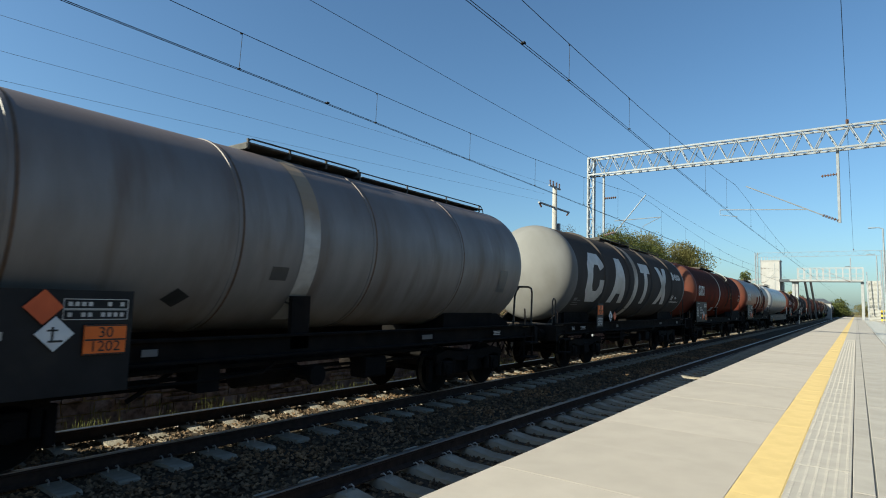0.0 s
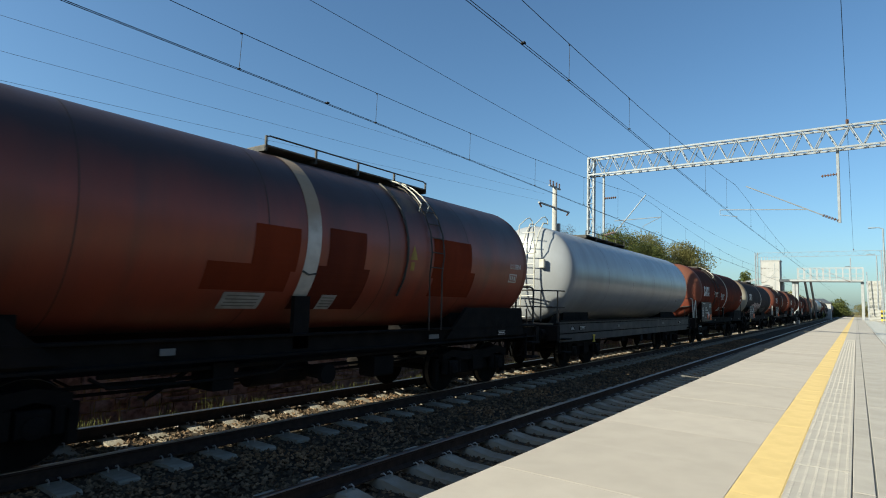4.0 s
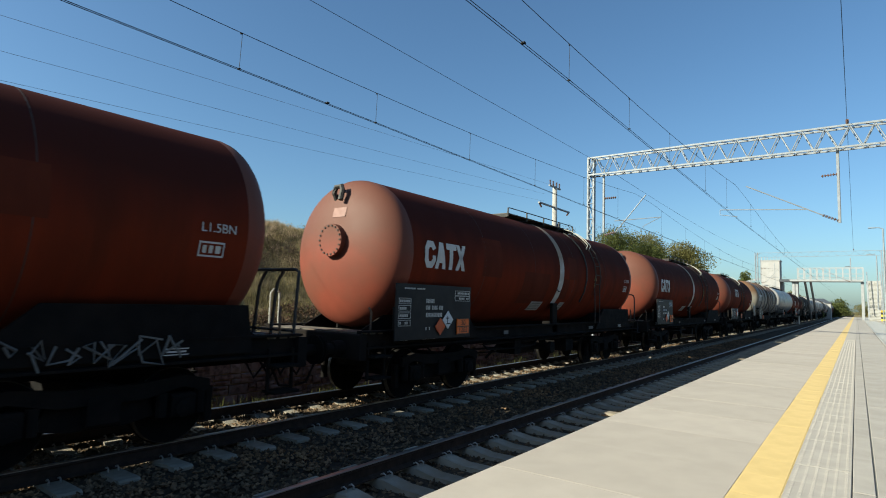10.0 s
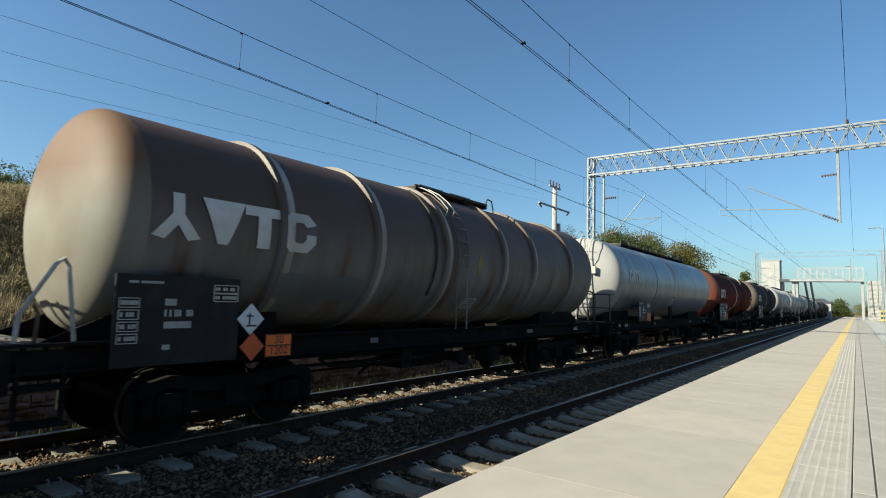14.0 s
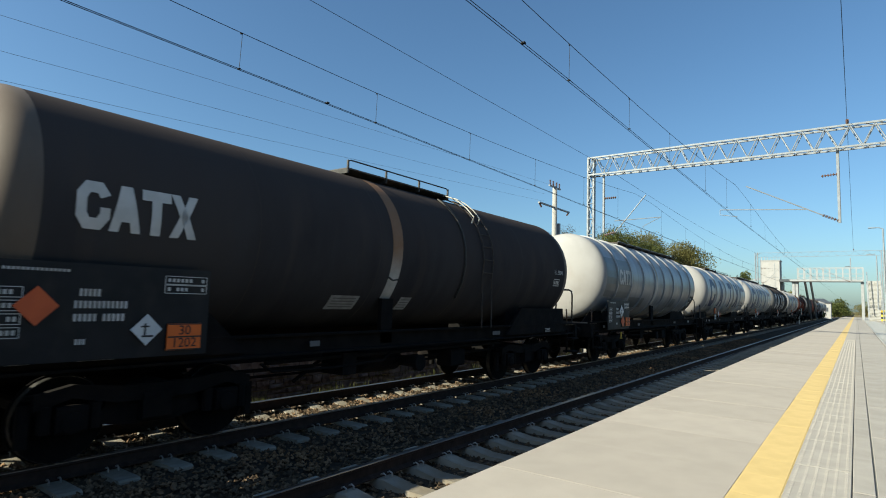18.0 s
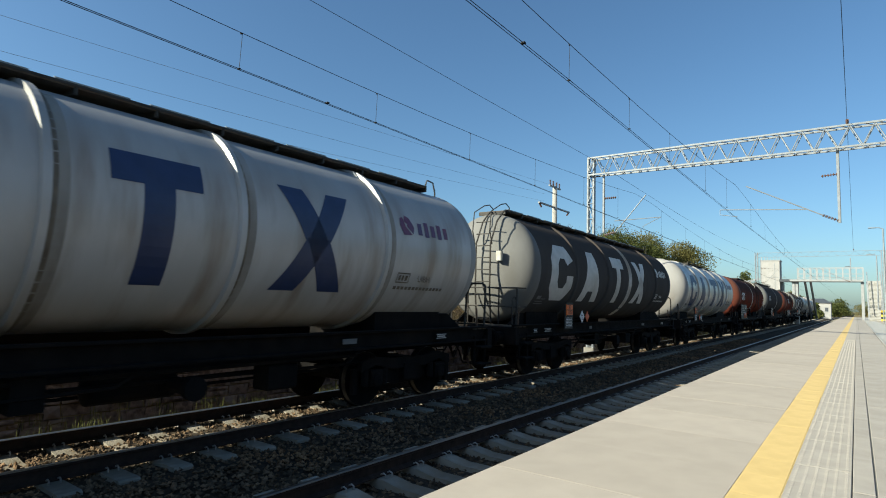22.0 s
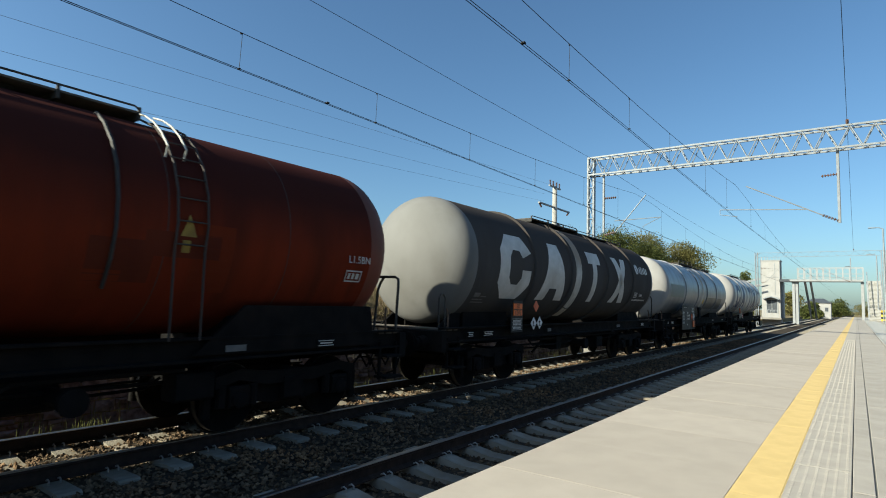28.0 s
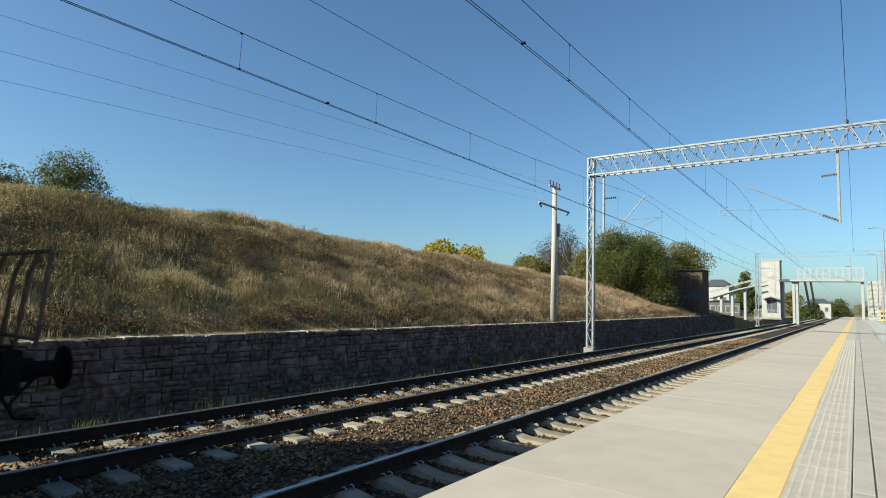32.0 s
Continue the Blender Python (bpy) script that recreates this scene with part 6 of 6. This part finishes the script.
def big(letters, hoops, mk, body, label, **more):
    """A wagon with raised hoops and four huge block marks at these metres."""
    d = dict(r=1.41, zc=2.745, dome=0.60, panel=None, hoopw=0.12, hooph=0.055, plate=(1.83, 1.69), dia_w=((2.72, 1.50, 0.17),), dia_r=((3.1, 1.50, 0.15),), rail=1, endrail=1, walk=(4.4, 7.6), railto=11.9, strap=0,
             big=letters, hoops=hoops, maker=(mk, 3.15, "letter" if body == "black" else "makerblue"), makerw=1.45, body=body, end="grey_end" if body == "black" else "white_c", bigmat="letter" if body == "black" else "letter_b", codetext="L4BH", label=label)
    d["code"] = (mk + 0.75, 2.22)
    d["codemat"] = "letter" if body == "black" else "dull_brown"
    if body == "black":
        d["endlabel"] = "grey tank end"
    d.update(more)
    return d


def short(label, **more):
    d = dict(RED, hook=0, walk=(2.5, 5.25), ladder=4.95, tri=4.86, label=label, logo=(1.68, 2.85, 1.31, 0.5, "letter"), panel=(-0.16, 2.10, 1.2, 1.85), board="board_g", plate=(3.25, 1.36), dia_w=((1.76, 1.5, 0.17),), dia_r=((1.45, 1.5, 0.17),), dome=0.85, code=(8.35, 2.45), bog=1.3)
    d.update(more)
    return d


WAGONS = []
WAGONS.append((-0.4, 11.8, dict(body="grey_s", r=1.375, zc=2.695, railh=0.14, label="dirty grey bogie tank wagon with brown rust streaks", hoops=(2.2, 4.67, 7.19, 9.77), hooph=0.012, bands=((5.87, 0.30, -60, 80),), panel=(0.6, 3.36, 0.82, 1.86), plate=(3.09, 1.36), dia_w=((2.63, 1.43, 0.17),), dia_r=((2.52, 1.69, 0.17),), walk=(5.36, 7.7), railto=12.0,
    blank=((3.86, 1.72, 0.22),), patches=((5.25, 2.15, 0.28, 0.2, "grey_d"), (11.3, 2.3, 0.32, 0.5, "panel_d")))))
WAGONS.append((15.05, 27.35, big(((0, 0.80, 2.23), (1, 2.94, 4.37), (2, 5.95, 7.08), (3, 8.11, 9.56)), (2.23, 4.6, 7.2, 10.13), 10.3, "black", "black bogie tank wagon with huge white block marks and grey ends", bands=((5.35, 0.40, -62, 85),))))
WAGONS.append((29.95, 42.85, red(5.89, (5.6, 9.4), 9.35, "oxide-red bogie tank wagon with a round end cover", tri=9.15)))
WAGONS.append((46.0, 58.2, red(5.68, (5.47, 9.5), 8.64, "faded red bogie tank wagon with a white band", body="red_pale")))
WAGONS.append((61.2, 74.05, dict(body="silver", r=1.40, zc=2.72, panel=None, label="smooth silver-grey insulated tank wagon with added dark plates below", handle=1, skirt="board_g", rearrail=0, endladder=2, walk=(3.2, 7.1), scrawl=((11.3, 2.1, 0.35, 0.12, "chalk"),))))
WAGONS.append((77.35, 89.9, red(6.85, (3.77, 7.3), 4.2, "oxide-red tank wagon with pale handrails and scrawled graffiti", manend=0, endrail=2, steps=1, tri=None, scrawl=((3.2, 2.6, 0.9, 0.35, "letter"), (5.1, 2.5, 0.9, 0.45, "letter")))))
WAGONS.append((92.5, 106.2, dict(body="charcoal", end="cream_end", r=1.37, zc=2.64, endlabel="cream tank end with a sooty top", label="dark grey tank wagon with red graffiti along its side", bands=((7.22, 0.30, -50, 72),), walk=(6.5, 9.0), railto=12.9, dome_at=5.3, logo=(0.94, 2.72, 1.27, 0.45, "letter"), plate=(2.29, 1.33), dia_w=((1.99, 1.70, 0.17),), dia_r=((1.87, 1.37, 0.15),), panel=(0.30, 2.49, 1.13, 2.05), board="board_g",
    tags=((2.6, 1.70, 4.5, 0.80, "redtag", 1), (7.45, 1.72, 3.9, 0.46, "darktag", 0)), chevrons=((1.40, 0.99, 0.55, 0.26, ""), (12.05, 1.0, 0.6, 0.26, "")))))
WAGONS.append((109.8, 122.15, red(6.62, (3.73, 7.43), 4.31, "oxide-red tank wagon with pale handrails on its end platform", endpatches=((0.15, 0.80, 2.80, 3.12), (-0.50, -0.02, 2.62, 2.82), (-0.35, -0.02, 3.22, 3.42)), manend=0, endrail=2, steps=1, tri=None, scrawl=((9.0, 1.2, 2.6, 0.35, "chalk"),))))
WAGONS.append((125.35, 137.5, red(6.42, (5.2, 9.4), 8.95, "oxide-red tank wagon with a round end cover and side ladder", tri=8.75)))
WAGONS.append((140.9, 153.4, red(6.15, (5.7, 9.3), 8.95, "oxide-red bogie tank wagon with a plain tank end", manend=0)))
WAGONS.append((157.1, 166.1, short("shorter oxide-red bogie tank wagon without a band", r=1.385, zc=2.675)))
WAGONS.append((169.6, 182.75, dict(body="rusty", end="white_d", r=1.40, zc=2.74, label="rust-stained white tank wagon with raised hoops", hoops=(1.91, 3.83, 5.78, 7.99, 9.45, 11.67), hoopw=0.13, hooph=0.055, panel=(-0.24, 1.25, 1.05, 2.05), plate=(1.86, 1.2), dia_w=((1.41, 1.55, 0.2),), dia_r=((1.45, 1.2, 0.18),), walk=(5.97, 8.76), rail=0, ladder=6.3, marks=TRIADS, logo=(0.12, 2.75, 2.38, 0.55, "letter"), endrail=2,
    tri=6.9, data=((6.8, 7.3),), patches=((1.9, 1.95, 1.7, 0.42, "panel_d"),))))
WAGONS.append((185.5, 199.5, dict(body="bluegrey", end="white_c", label="blue-grey tank wagon with a pale end and a ladder", hoops=(4.2,), hooph=0.012, bands=((7.0, 0.26) + BA,), walk=(2.8, 12.6), logo=(0.8, 2.9, 1.2, 0.45, "letter"), panel=(1.6, 2.9, 1.3, 2.0), board="board_g", plate=(2.7, 1.45), endladder=2)))
WAGONS.append((202.4, 214.8, red(5.81, (5.59, 9.08), 8.72, "oxide-red bogie tank wagon with a pale data plate", manend=0, tri=None, data=((4.74, 5.48),))))
WAGONS.append((218.3, 230.7, red(5.39, (5.08, 8.17), 8.3, "charcoal bogie tank wagon with a rust-stained white band", body="charcoal", end="brown_end", endlabel="brown-grey tank end", manend=0, bandmat="bandrust", tri=None, logo=(0.39, 2.74, 1.31, 0.50, "letter"), dia_r=((0.1, 1.70, 0.19),), dia_w=((1.15, 1.45, 0.17),))))
WAGONS.append((233.8, 245.8, dict(body="white_s", end="white_c", label="white tank wagon with raised hoops and dark panels", handle=1, hoops=(1.0, 2.40, 3.83, 5.3, 6.61, 8.02, 9.55, 11.02), hoopw=0.11, hooph=0.045, bands=((5.58, 0.28, -55, 75),), logo=(1.2, 2.80, 1.2, 0.5, "letter"), panel=(-0.05, 1.95, 1.08, 2.0), plate=(1.74, 1.31), dia_w=((1.13, 1.65, 0.2),), dia_r=((1.25, 1.32, 0.18),), walk=(3.9, 11.8), rail=0, endrail=1,
    patches=((0.0, 2.75, 2.36, 1.3, "panel_d"), (2.46, 1.92, 1.9, 0.42, "panel_d"), (7.9, 1.95, 0.95, 0.45, "panel_d"), (11.12, 1.97, 0.86, 0.78, "board_g")), code=(11.42, 2.23), codetext="L4BN")))
WAGONS.append((248.9, 261.3, big(((0, 0.7, 2.0), (1, 3.19, 4.39), (2, 6.10, 7.16), (3, 8.34, 9.72)), (2.3, 4.98, 7.68, 10.2), 10.5, "white_t", "dirty white tank wagon with huge blue block marks")))
WAGONS.append((264.6, 276.5, big(((0, 0.49, 1.94), (1, 2.82, 3.98), (2, 4.85, 5.91), (3, 7.06, 8.40)), (2.09, 4.25, 6.45, 9.25), 9.6, "white_t", "beige-white tank wagon with blue block marks and an end ladder", endladder=1, rail=0, walk=(0.0, 11.5), railto=None)))
WAGONS.append((279.5, 291.75, big(((0, 0.7, 2.1), (1, 2.83, 4.25), (2, 5.29, 6.38), (3, 7.54, 8.89)), (2.34, 4.85, 10.09), 10.2, "black", "black tank wagon with white block marks and an end ladder", endladder=1, rail=0, walk=(0.0, 11.9), railto=None, bands=((7.02, 0.34, -62, 85),))))
WAGONS.append((294.9, 306.9, big(((0, 0.69, 1.93), (1, 2.79, 4.03), (2, 5.35, 7.01), (3, 7.72, 9.27)), (2.2, 4.7, 7.3, 9.7), 10.1, "white_t", "white tank wagon with faded blue block marks", plate=(1.58, 1.70), dia_w=((2.67, 1.34, 0.15),), dia_r=((2.35, 1.35, 0.14),), blank=((2.80, 1.74, 0.25),), patches=((0.38, 1.70, 0.82, 0.26, "letter"),))))
WAGONS.append((310.0, 321.65, red(5.46, (5.29, 8.88), 8.37, "oxide-red tank wagon with a round end cover and patched paint", plate=(1.49, 1.37), dia_w=((1.03, 1.49, 0.17),), dia_r=((0.81, 1.37, 0.16),))))
WAGONS.append((324.6, 337.0, dict(body="charcoal", end="grey_end", label="charcoal tank wagon with a grey end and ladder", bands=((6.9, 0.26) + BA,), logo=(0.9, 2.85, 1.2, 0.45, "letter"), panel=(1.6, 2.9, 1.3, 2.0), plate=(2.9, 1.4), walk=(1.2, 11.2), endladder=1)))
WAGONS.append((341.5, 350.2, short("shorter oxide-red tank wagon with a lettered black board", r=1.385, zc=2.675, ladder=5.5, tri=5.38, board="board")))
WAGONS.append((353.2, 365.75, big(((0, 1.02, 2.5), (1, 3.12, 4.68), (2, 6.17, 7.14), (3, 8.31, 9.65)), (2.7, 4.95, 7.75, 10.25), 10.58, "black", "black tank wagon with huge white block marks and pale band", dia_w=((2.64, 1.36, 0.15), (2.96, 1.37, 0.15)), dia_r=((2.76, 1.77, 0.14),), bands=((5.43, 0.40, -62, 85),))))
WAGONS.append((368.4, 381.3, dict(body="grey_g", end="white_c", r=1.37, zc=2.66, endlabel="pale tank end", label="light grey tank wagon with a faded block and a white band", hoops=(2.97, 5.52, 7.55, 10.03), hoopw=0.12, hooph=0.04, bands=((6.56, 0.32, -55, 78),), panel=(1.75, 4.10, 0.84, 1.92), plate=(3.84, 1.07), dia_w=((3.82, 1.40, 0.17),), dia_r=((3.45, 1.40, 0.16),), walk=(5.6, 8.45), railto=12.4, patches=((0.35, 2.55, 2.2, 0.55, "fadedgreen"), (7.35, 2.05, 4.3, 0.66, "grey_d"), (6.78, 2.15, 0.24, 0.24, "yellowmark")))))
WAGONS.append((384.4, 396.25, big(((0, 0.62, 2.03), (1, 2.73, 4.18), (2, 5.72, 6.78), (3, 7.73, 9.19)), (2.30, 4.76, 7.19, 9.78), 10.07, "white_t", "dirty white tank wagon with huge blue block marks at the tail", plate=(1.67, 1.70), dia_w=((2.42, 1.37, 0.17),), dia_r=((2.73, 1.36, 0.15),), tail=1)))
TRAIN = []
for i, (f0, r0, sp) in enumerate(WAGONS):
    ef = (f0 - WAGONS[i - 1][1]) / 2 if i else 1.5
    er = (WAGONS[i + 1][0] - r0) / 2 if i + 1 < len(WAGONS) else 1.26
    w, wheels = tank_wagon(f0, r0, ef, er, sp)
    TRAIN.append((w, f0, wheels))


# ================= pieces: sleepers, slabs, stones =================
def sleeper_mesh():
    g = Geo()
    sec = [(-1.30, 0.0), (-1.27, 0.02), (-0.60, 0.02), (-0.35, -0.02), (0.35, -0.02), (0.60, 0.02), (1.27, 0.02), (1.30, 0.0)]
    k = len(sec)
    V, F = [], []
    for x, dz in sec:
        V += [(x, -0.14, -0.36), (x, -0.115, -0.20 + dz), (x, 0.115, -0.20 + dz), (x, 0.14, -0.36)]
    for i in range(k - 1):
        for j in range(4):
            a, b = i * 4 + j, i * 4 + (j + 1) % 4
            F.append((a, a + 4, b + 4, b))
    F += [(3, 2, 1, 0), tuple((k - 1) * 4 + j for j in range(4))]
    return g.add(V, F)


def clip_mesh():
    g = Geo()
    for sx in (-0.7535, 0.7535):
        for side in (-1, 1):
            for dy in (-0.055, 0.055):
                x = sx + side * 0.115
                g.tube([(x + 0.03 * side, dy, -0.185), (x + 0.032 * side, dy, -0.142), (x, dy, -0.128), (x - 0.04 * side, dy, -0.145)], 0.010, 5)
    return g


sl_me = mend(sleeper_mesh().mesh("sleeper", M["sleeper"]))
cl_me = mend(clip_mesh().mesh("rail_clips", M["clip"]))
for tr, y0, cnt in ((track_far, 3.158 - 0.6 * 8, 90), (track_near, 8.04 - 0.6 * 12, 80)):
    for i in range(cnt):
        s = new("sleeper", sl_me)
        s.parent = tr
        s.location = (random.uniform(-0.012, 0.012), y0 + 0.6 * i + random.uniform(-0.01, 0.01), random.uniform(-0.006, 0.004))
        if i < 60:
            c = new("rail_clips", cl_me)
            c.parent = s
    vs = np.array([v.co[:] for v in sl_me.vertices])
    fs = [tuple(p.vertices) for p in sl_me.polygons]
    V, F = [], []
    for i in range(cnt, cnt + 330):
        k = len(V)
        V += (vs + (0, y0 + 0.6 * i, 0)).tolist()
        F += [tuple(q + k for q in f) for f in fs]
    far = new("distant_sleepers", bulk("distant_sleepers", V, F, M["sleeper"]))
    far.parent = tr
    far["kind"] = "stuff"


def stones():
    n = 62000
    y = 1.2 + 44.0 * rng.uniform(0, 1, n) ** 1.9
    x = rng.uniform(-9.9, -2.05, n)
    r = rng.uniform(0.016, 0.036, n) * (1 + 0.012 * y)
    base = np.array([(1, 0, 0), (0, 1, 0), (-1, 0, 0), (0, -1, 0), (0, 0, 1), (0, 0, -1)], float)
    V = base[None] * rng.uniform(0.6, 1.25, (n, 6, 1)) + rng.normal(0, 0.22, (n, 6, 3))
    a = rng.uniform(0, 6.28, n)
    c, s = np.cos(a), np.sin(a)
    R = np.stack([np.stack([c, -s, 0 * c], 1), np.stack([s, c, 0 * c], 1), np.stack([0 * c, 0 * c, 0 * c + 0.75], 1)], 1)
    V = np.einsum("nij,nkj->nki", R, V) * r[:, None, None]
    z = np.where(x < -9.4, -0.228 - (-9.4 - x) * 0.38, -0.222 - 0.045 * np.clip((x + 5.6) / 0.5, 0, 1)) + rng.uniform(-0.012, 0.012, n)
    V = V + np.stack([x, y, z], 1)[:, None, :]
    f = np.array([(0, 1, 4), (1, 2, 4), (2, 3, 4), (3, 0, 4), (1, 0, 5), (2, 1, 5), (3, 2, 5), (0, 3, 5)])
    F = (np.arange(n)[:, None, None] * 6 + f[None]).reshape(-1, 3)
    me = bulk("ballast_stones", V.reshape(-1, 3), F.tolist(), M["stone"])
    tagged(new("ballast_stones", me), "brown and grey crushed ballast stones between the rails", "ballast", kind="stuff")


stones()


def slabs(name, x0, x1, y0, dy, cnt, far_end, mat, gap, parent, top=0.0, studs=None):
    h = 0.055
    w = x1 - x0 - gap
    g = Geo()
    g.prism([(-w / 2, 0), (w / 2, 0), (w / 2, h - 0.004), (w / 2 - 0.004, h), (-w / 2 + 0.004, h), (-w / 2, h - 0.004)], 1, 0, dy - gap)
    me = mend(g.mesh(name, M[mat]))
    sm = None
    if studs:
        sg = Geo()
        for (sx, sy, sl, sw) in studs:
            sg.add([(sx - sw, sy - sl, h), (sx + sw, sy - sl, h), (sx + sw, sy + sl, h), (sx - sw, sy + sl, h),
                    (sx - sw * .6, sy - sl * .75, h + 0.0024), (sx + sw * .6, sy - sl * .75, h + 0.0024), (sx + sw * .6, sy + sl * .75, h + 0.0024), (sx - sw * .6, sy + sl * .75, h + 0.0024)],
                   [(4, 5, 6, 7), (0, 1, 5, 4), (1, 2, 6, 5), (2, 3, 7, 6), (3, 0, 4, 7)])
        sm = sg.mesh(name + "_studs", M[mat])
    for i in range(cnt):
        o = new(name, me)
        o.parent = parent
        o.location = ((x0 + x1) / 2, y0 + dy * i + gap / 2, PZ - h + top + random.uniform(-0.0012, 0.0012))
        if sm:
            s = new("raised_studs", sm)
            s.parent = o
    ye = y0 + dy * cnt
    if far_end > ye:
        g = Geo().box((x0 + x1) / 2, (ye + far_end) / 2, PZ - h / 2 + top, w, far_end - ye, h)
        part(name + "_run", g, M[mat], platform)


J0 = 4.46 - 1.01 * 7
slabs("edge_slab", -2.03, -0.6625, J0, 1.01, 45, 138, "slab", 0.004, platform)
studs = [(-0.142 + 0.057 * i, 0.031 + 0.063 * j, 0.015, 0.011) for i in range(6) for j in range(8)]
slabs("yellow_slab", -0.6625, -0.4015, J0, 0.505, 70, 138, "yellow", 0.0008, platform)
slabs("tactile_slab", -0.4015, -0.055, J0, 0.505, 60, 138, "tactile", 0.005, platform, 0.0, studs)
part("yellow_bed", Geo().box(-0.533, 64, PZ - 0.0148, 0.268, 152, 0.026), M["yellow"], platform)
slabs("paving_slab", -0.0545, 0.068, J0, 1.01, 30, 138, "pave", 0.005, platform)
slabs("paving_slab", 0.072, 0.72, J0, 1.01, 45, 138, "pave", 0.006, platform)
slabs("paving_slab", 0.73, 3.5, J0, 2.02, 12, 138, "pave", 0.006, platform)


def wall_stones():
    """Courses of rough blocks on the face of the wall; the nearest are single stones."""
    V, F, near = [], [], 0
    r = random.Random(5)
    zc = -0.75
    courses = []
    while zc < 0.86:
        h = r.uniform(0.17, 0.27)
        courses.append((zc, min(h, 0.93 - zc)))
        zc += h
    for ci, (z0, h) in enumerate(courses):
        y = -4.0 + r.uniform(0, 0.4)
        while y < 76:
            L = r.uniform(0.25, 0.65) * (1 if y < 30 else 1.6)
            hh = h - 0.018
            d = r.uniform(0.03, 0.085)
            ztop = wall_top(y) - wall_top(0)
            zz = z0 + max(0, ztop) * (ci + 1) / len(courses)
            e = 0.02
            j = lambda s=0.022: r.uniform(-s, s)
            a, b, lo, hi = y + 0.01, y + L - 0.01, zz, zz + hh
            cells = [(a, b, lo, hi)]
            if r.random() < 0.55:
                m = lo + (hi - lo) * r.uniform(0.35, 0.65)
                cells = [(a, b, lo, m - 0.006), (a, b, m + 0.006, hi)]
                if r.random() < 0.5:
                    mm = a + (b - a) * r.uniform(0.35, 0.65)
                    cells = [cells[0], (a, mm - 0.008, m + 0.006, hi), (mm + 0.008, b, m + 0.006, hi)]
            for a, b, lo, hi in cells:
              d = r.uniform(0.02, 0.10)
              vs = [(-12.06, a, lo), (-12.06, b, lo), (-12.06, b, hi), (-12.06, a, hi),
                    (-12.05 + d * 0.7, a + j() + 0.006, lo + j() + 0.006), (-12.05 + d * 0.7, b + j() - 0.006, lo + j() + 0.006), (-12.05 + d * 0.7, b + j() - 0.006, hi + j() - 0.006), (-12.05 + d * 0.7, a + j() + 0.006, hi + j() - 0.006),
                    (-12.05 + d + j(), (a + b) / 2 + j(0.06), (lo + hi) / 2 + j(0.03))]
              fs = [(0, 1, 5, 4), (1, 2, 6, 5), (2, 3, 7, 6), (3, 0, 4, 7), (4, 5, 8), (5, 6, 8), (6, 7, 8), (7, 4, 8)]
              if 2.5 < y < 17 and near < 300:
                  me = bpy.data.meshes.new("stone_block")
                  me.from_pydata(vs, [], fs)
                  me.materials.append(M["wallstone"])
                  o = new("stone_block", me)
                  o.parent = wall
                  near += 1
              else:
                  k = len(V)
                  V += vs
                  F += [tuple(q + k for q in f) for f in fs]
            y += L
    o = new("wall_stones", bulk("wall_stones", V, F, M["wallstone_far"]))
    o.parent = wall
    o["kind"] = "stuff"
    V, F = [], []
    y = -4.0
    while y < 76:
        L = r.uniform(0.06, 0.26)
        if r.random() < 0.3:
            y += L
            continue
        k = len(V)
        z = wall_top(y) - 0.05
        t = r.uniform(0.005, 0.045)
        x1 = -12.0 + r.uniform(-0.06, 0.03)
        V += [(-12.5, y, z), (x1, y, z), (x1, y + L - .015, z), (-12.5, y + L - .015, z), (-12.5, y, z + t), (x1 - .02, y + .01, z + t), (x1 - .02, y + L - .025, z + t), (-12.5, y + L - .015, z + t)]
        F += [tuple(q + k for q in f) for f in ((3, 2, 1, 0), (4, 5, 6, 7), (0, 1, 5, 4), (1, 2, 6, 5), (2, 3, 7, 6), (3, 0, 4, 7))]
        y += L
    o = new("coping_stones", bulk("coping_stones", V, F, M["coping"]))
    o.parent = wall
    o["kind"] = "stuff"


wall_stones()


# ================= moving things =================
def motions():
    for w, f0, wheels in TRAIN:
        walk(w, [(t, pose(FAR_X, f0 - run(t), 0)) for t in range(0, 33)])
        # wheels turn while the wagon is near
        ts = [k / 30 for k in range(0, 961) if -10 < f0 - run(k / 30) < 26]
        if not ts:
            continue
        ts = ([0.0] if ts[0] > 0 else []) + ts + ([32.0] if ts[-1] < 32 else [])
        lo, hi = (ts[1] if len(ts) > 1 else ts[0]), ts[-2] if len(ts) > 1 else ts[-1]
        for ws in wheels:
            y, z = ws.location.y, ws.location.z
            walk(ws, [(t, pose(0, y, z, math.degrees(run(min(max(t, lo), hi)) / 0.465))) for t in ts])


motions()
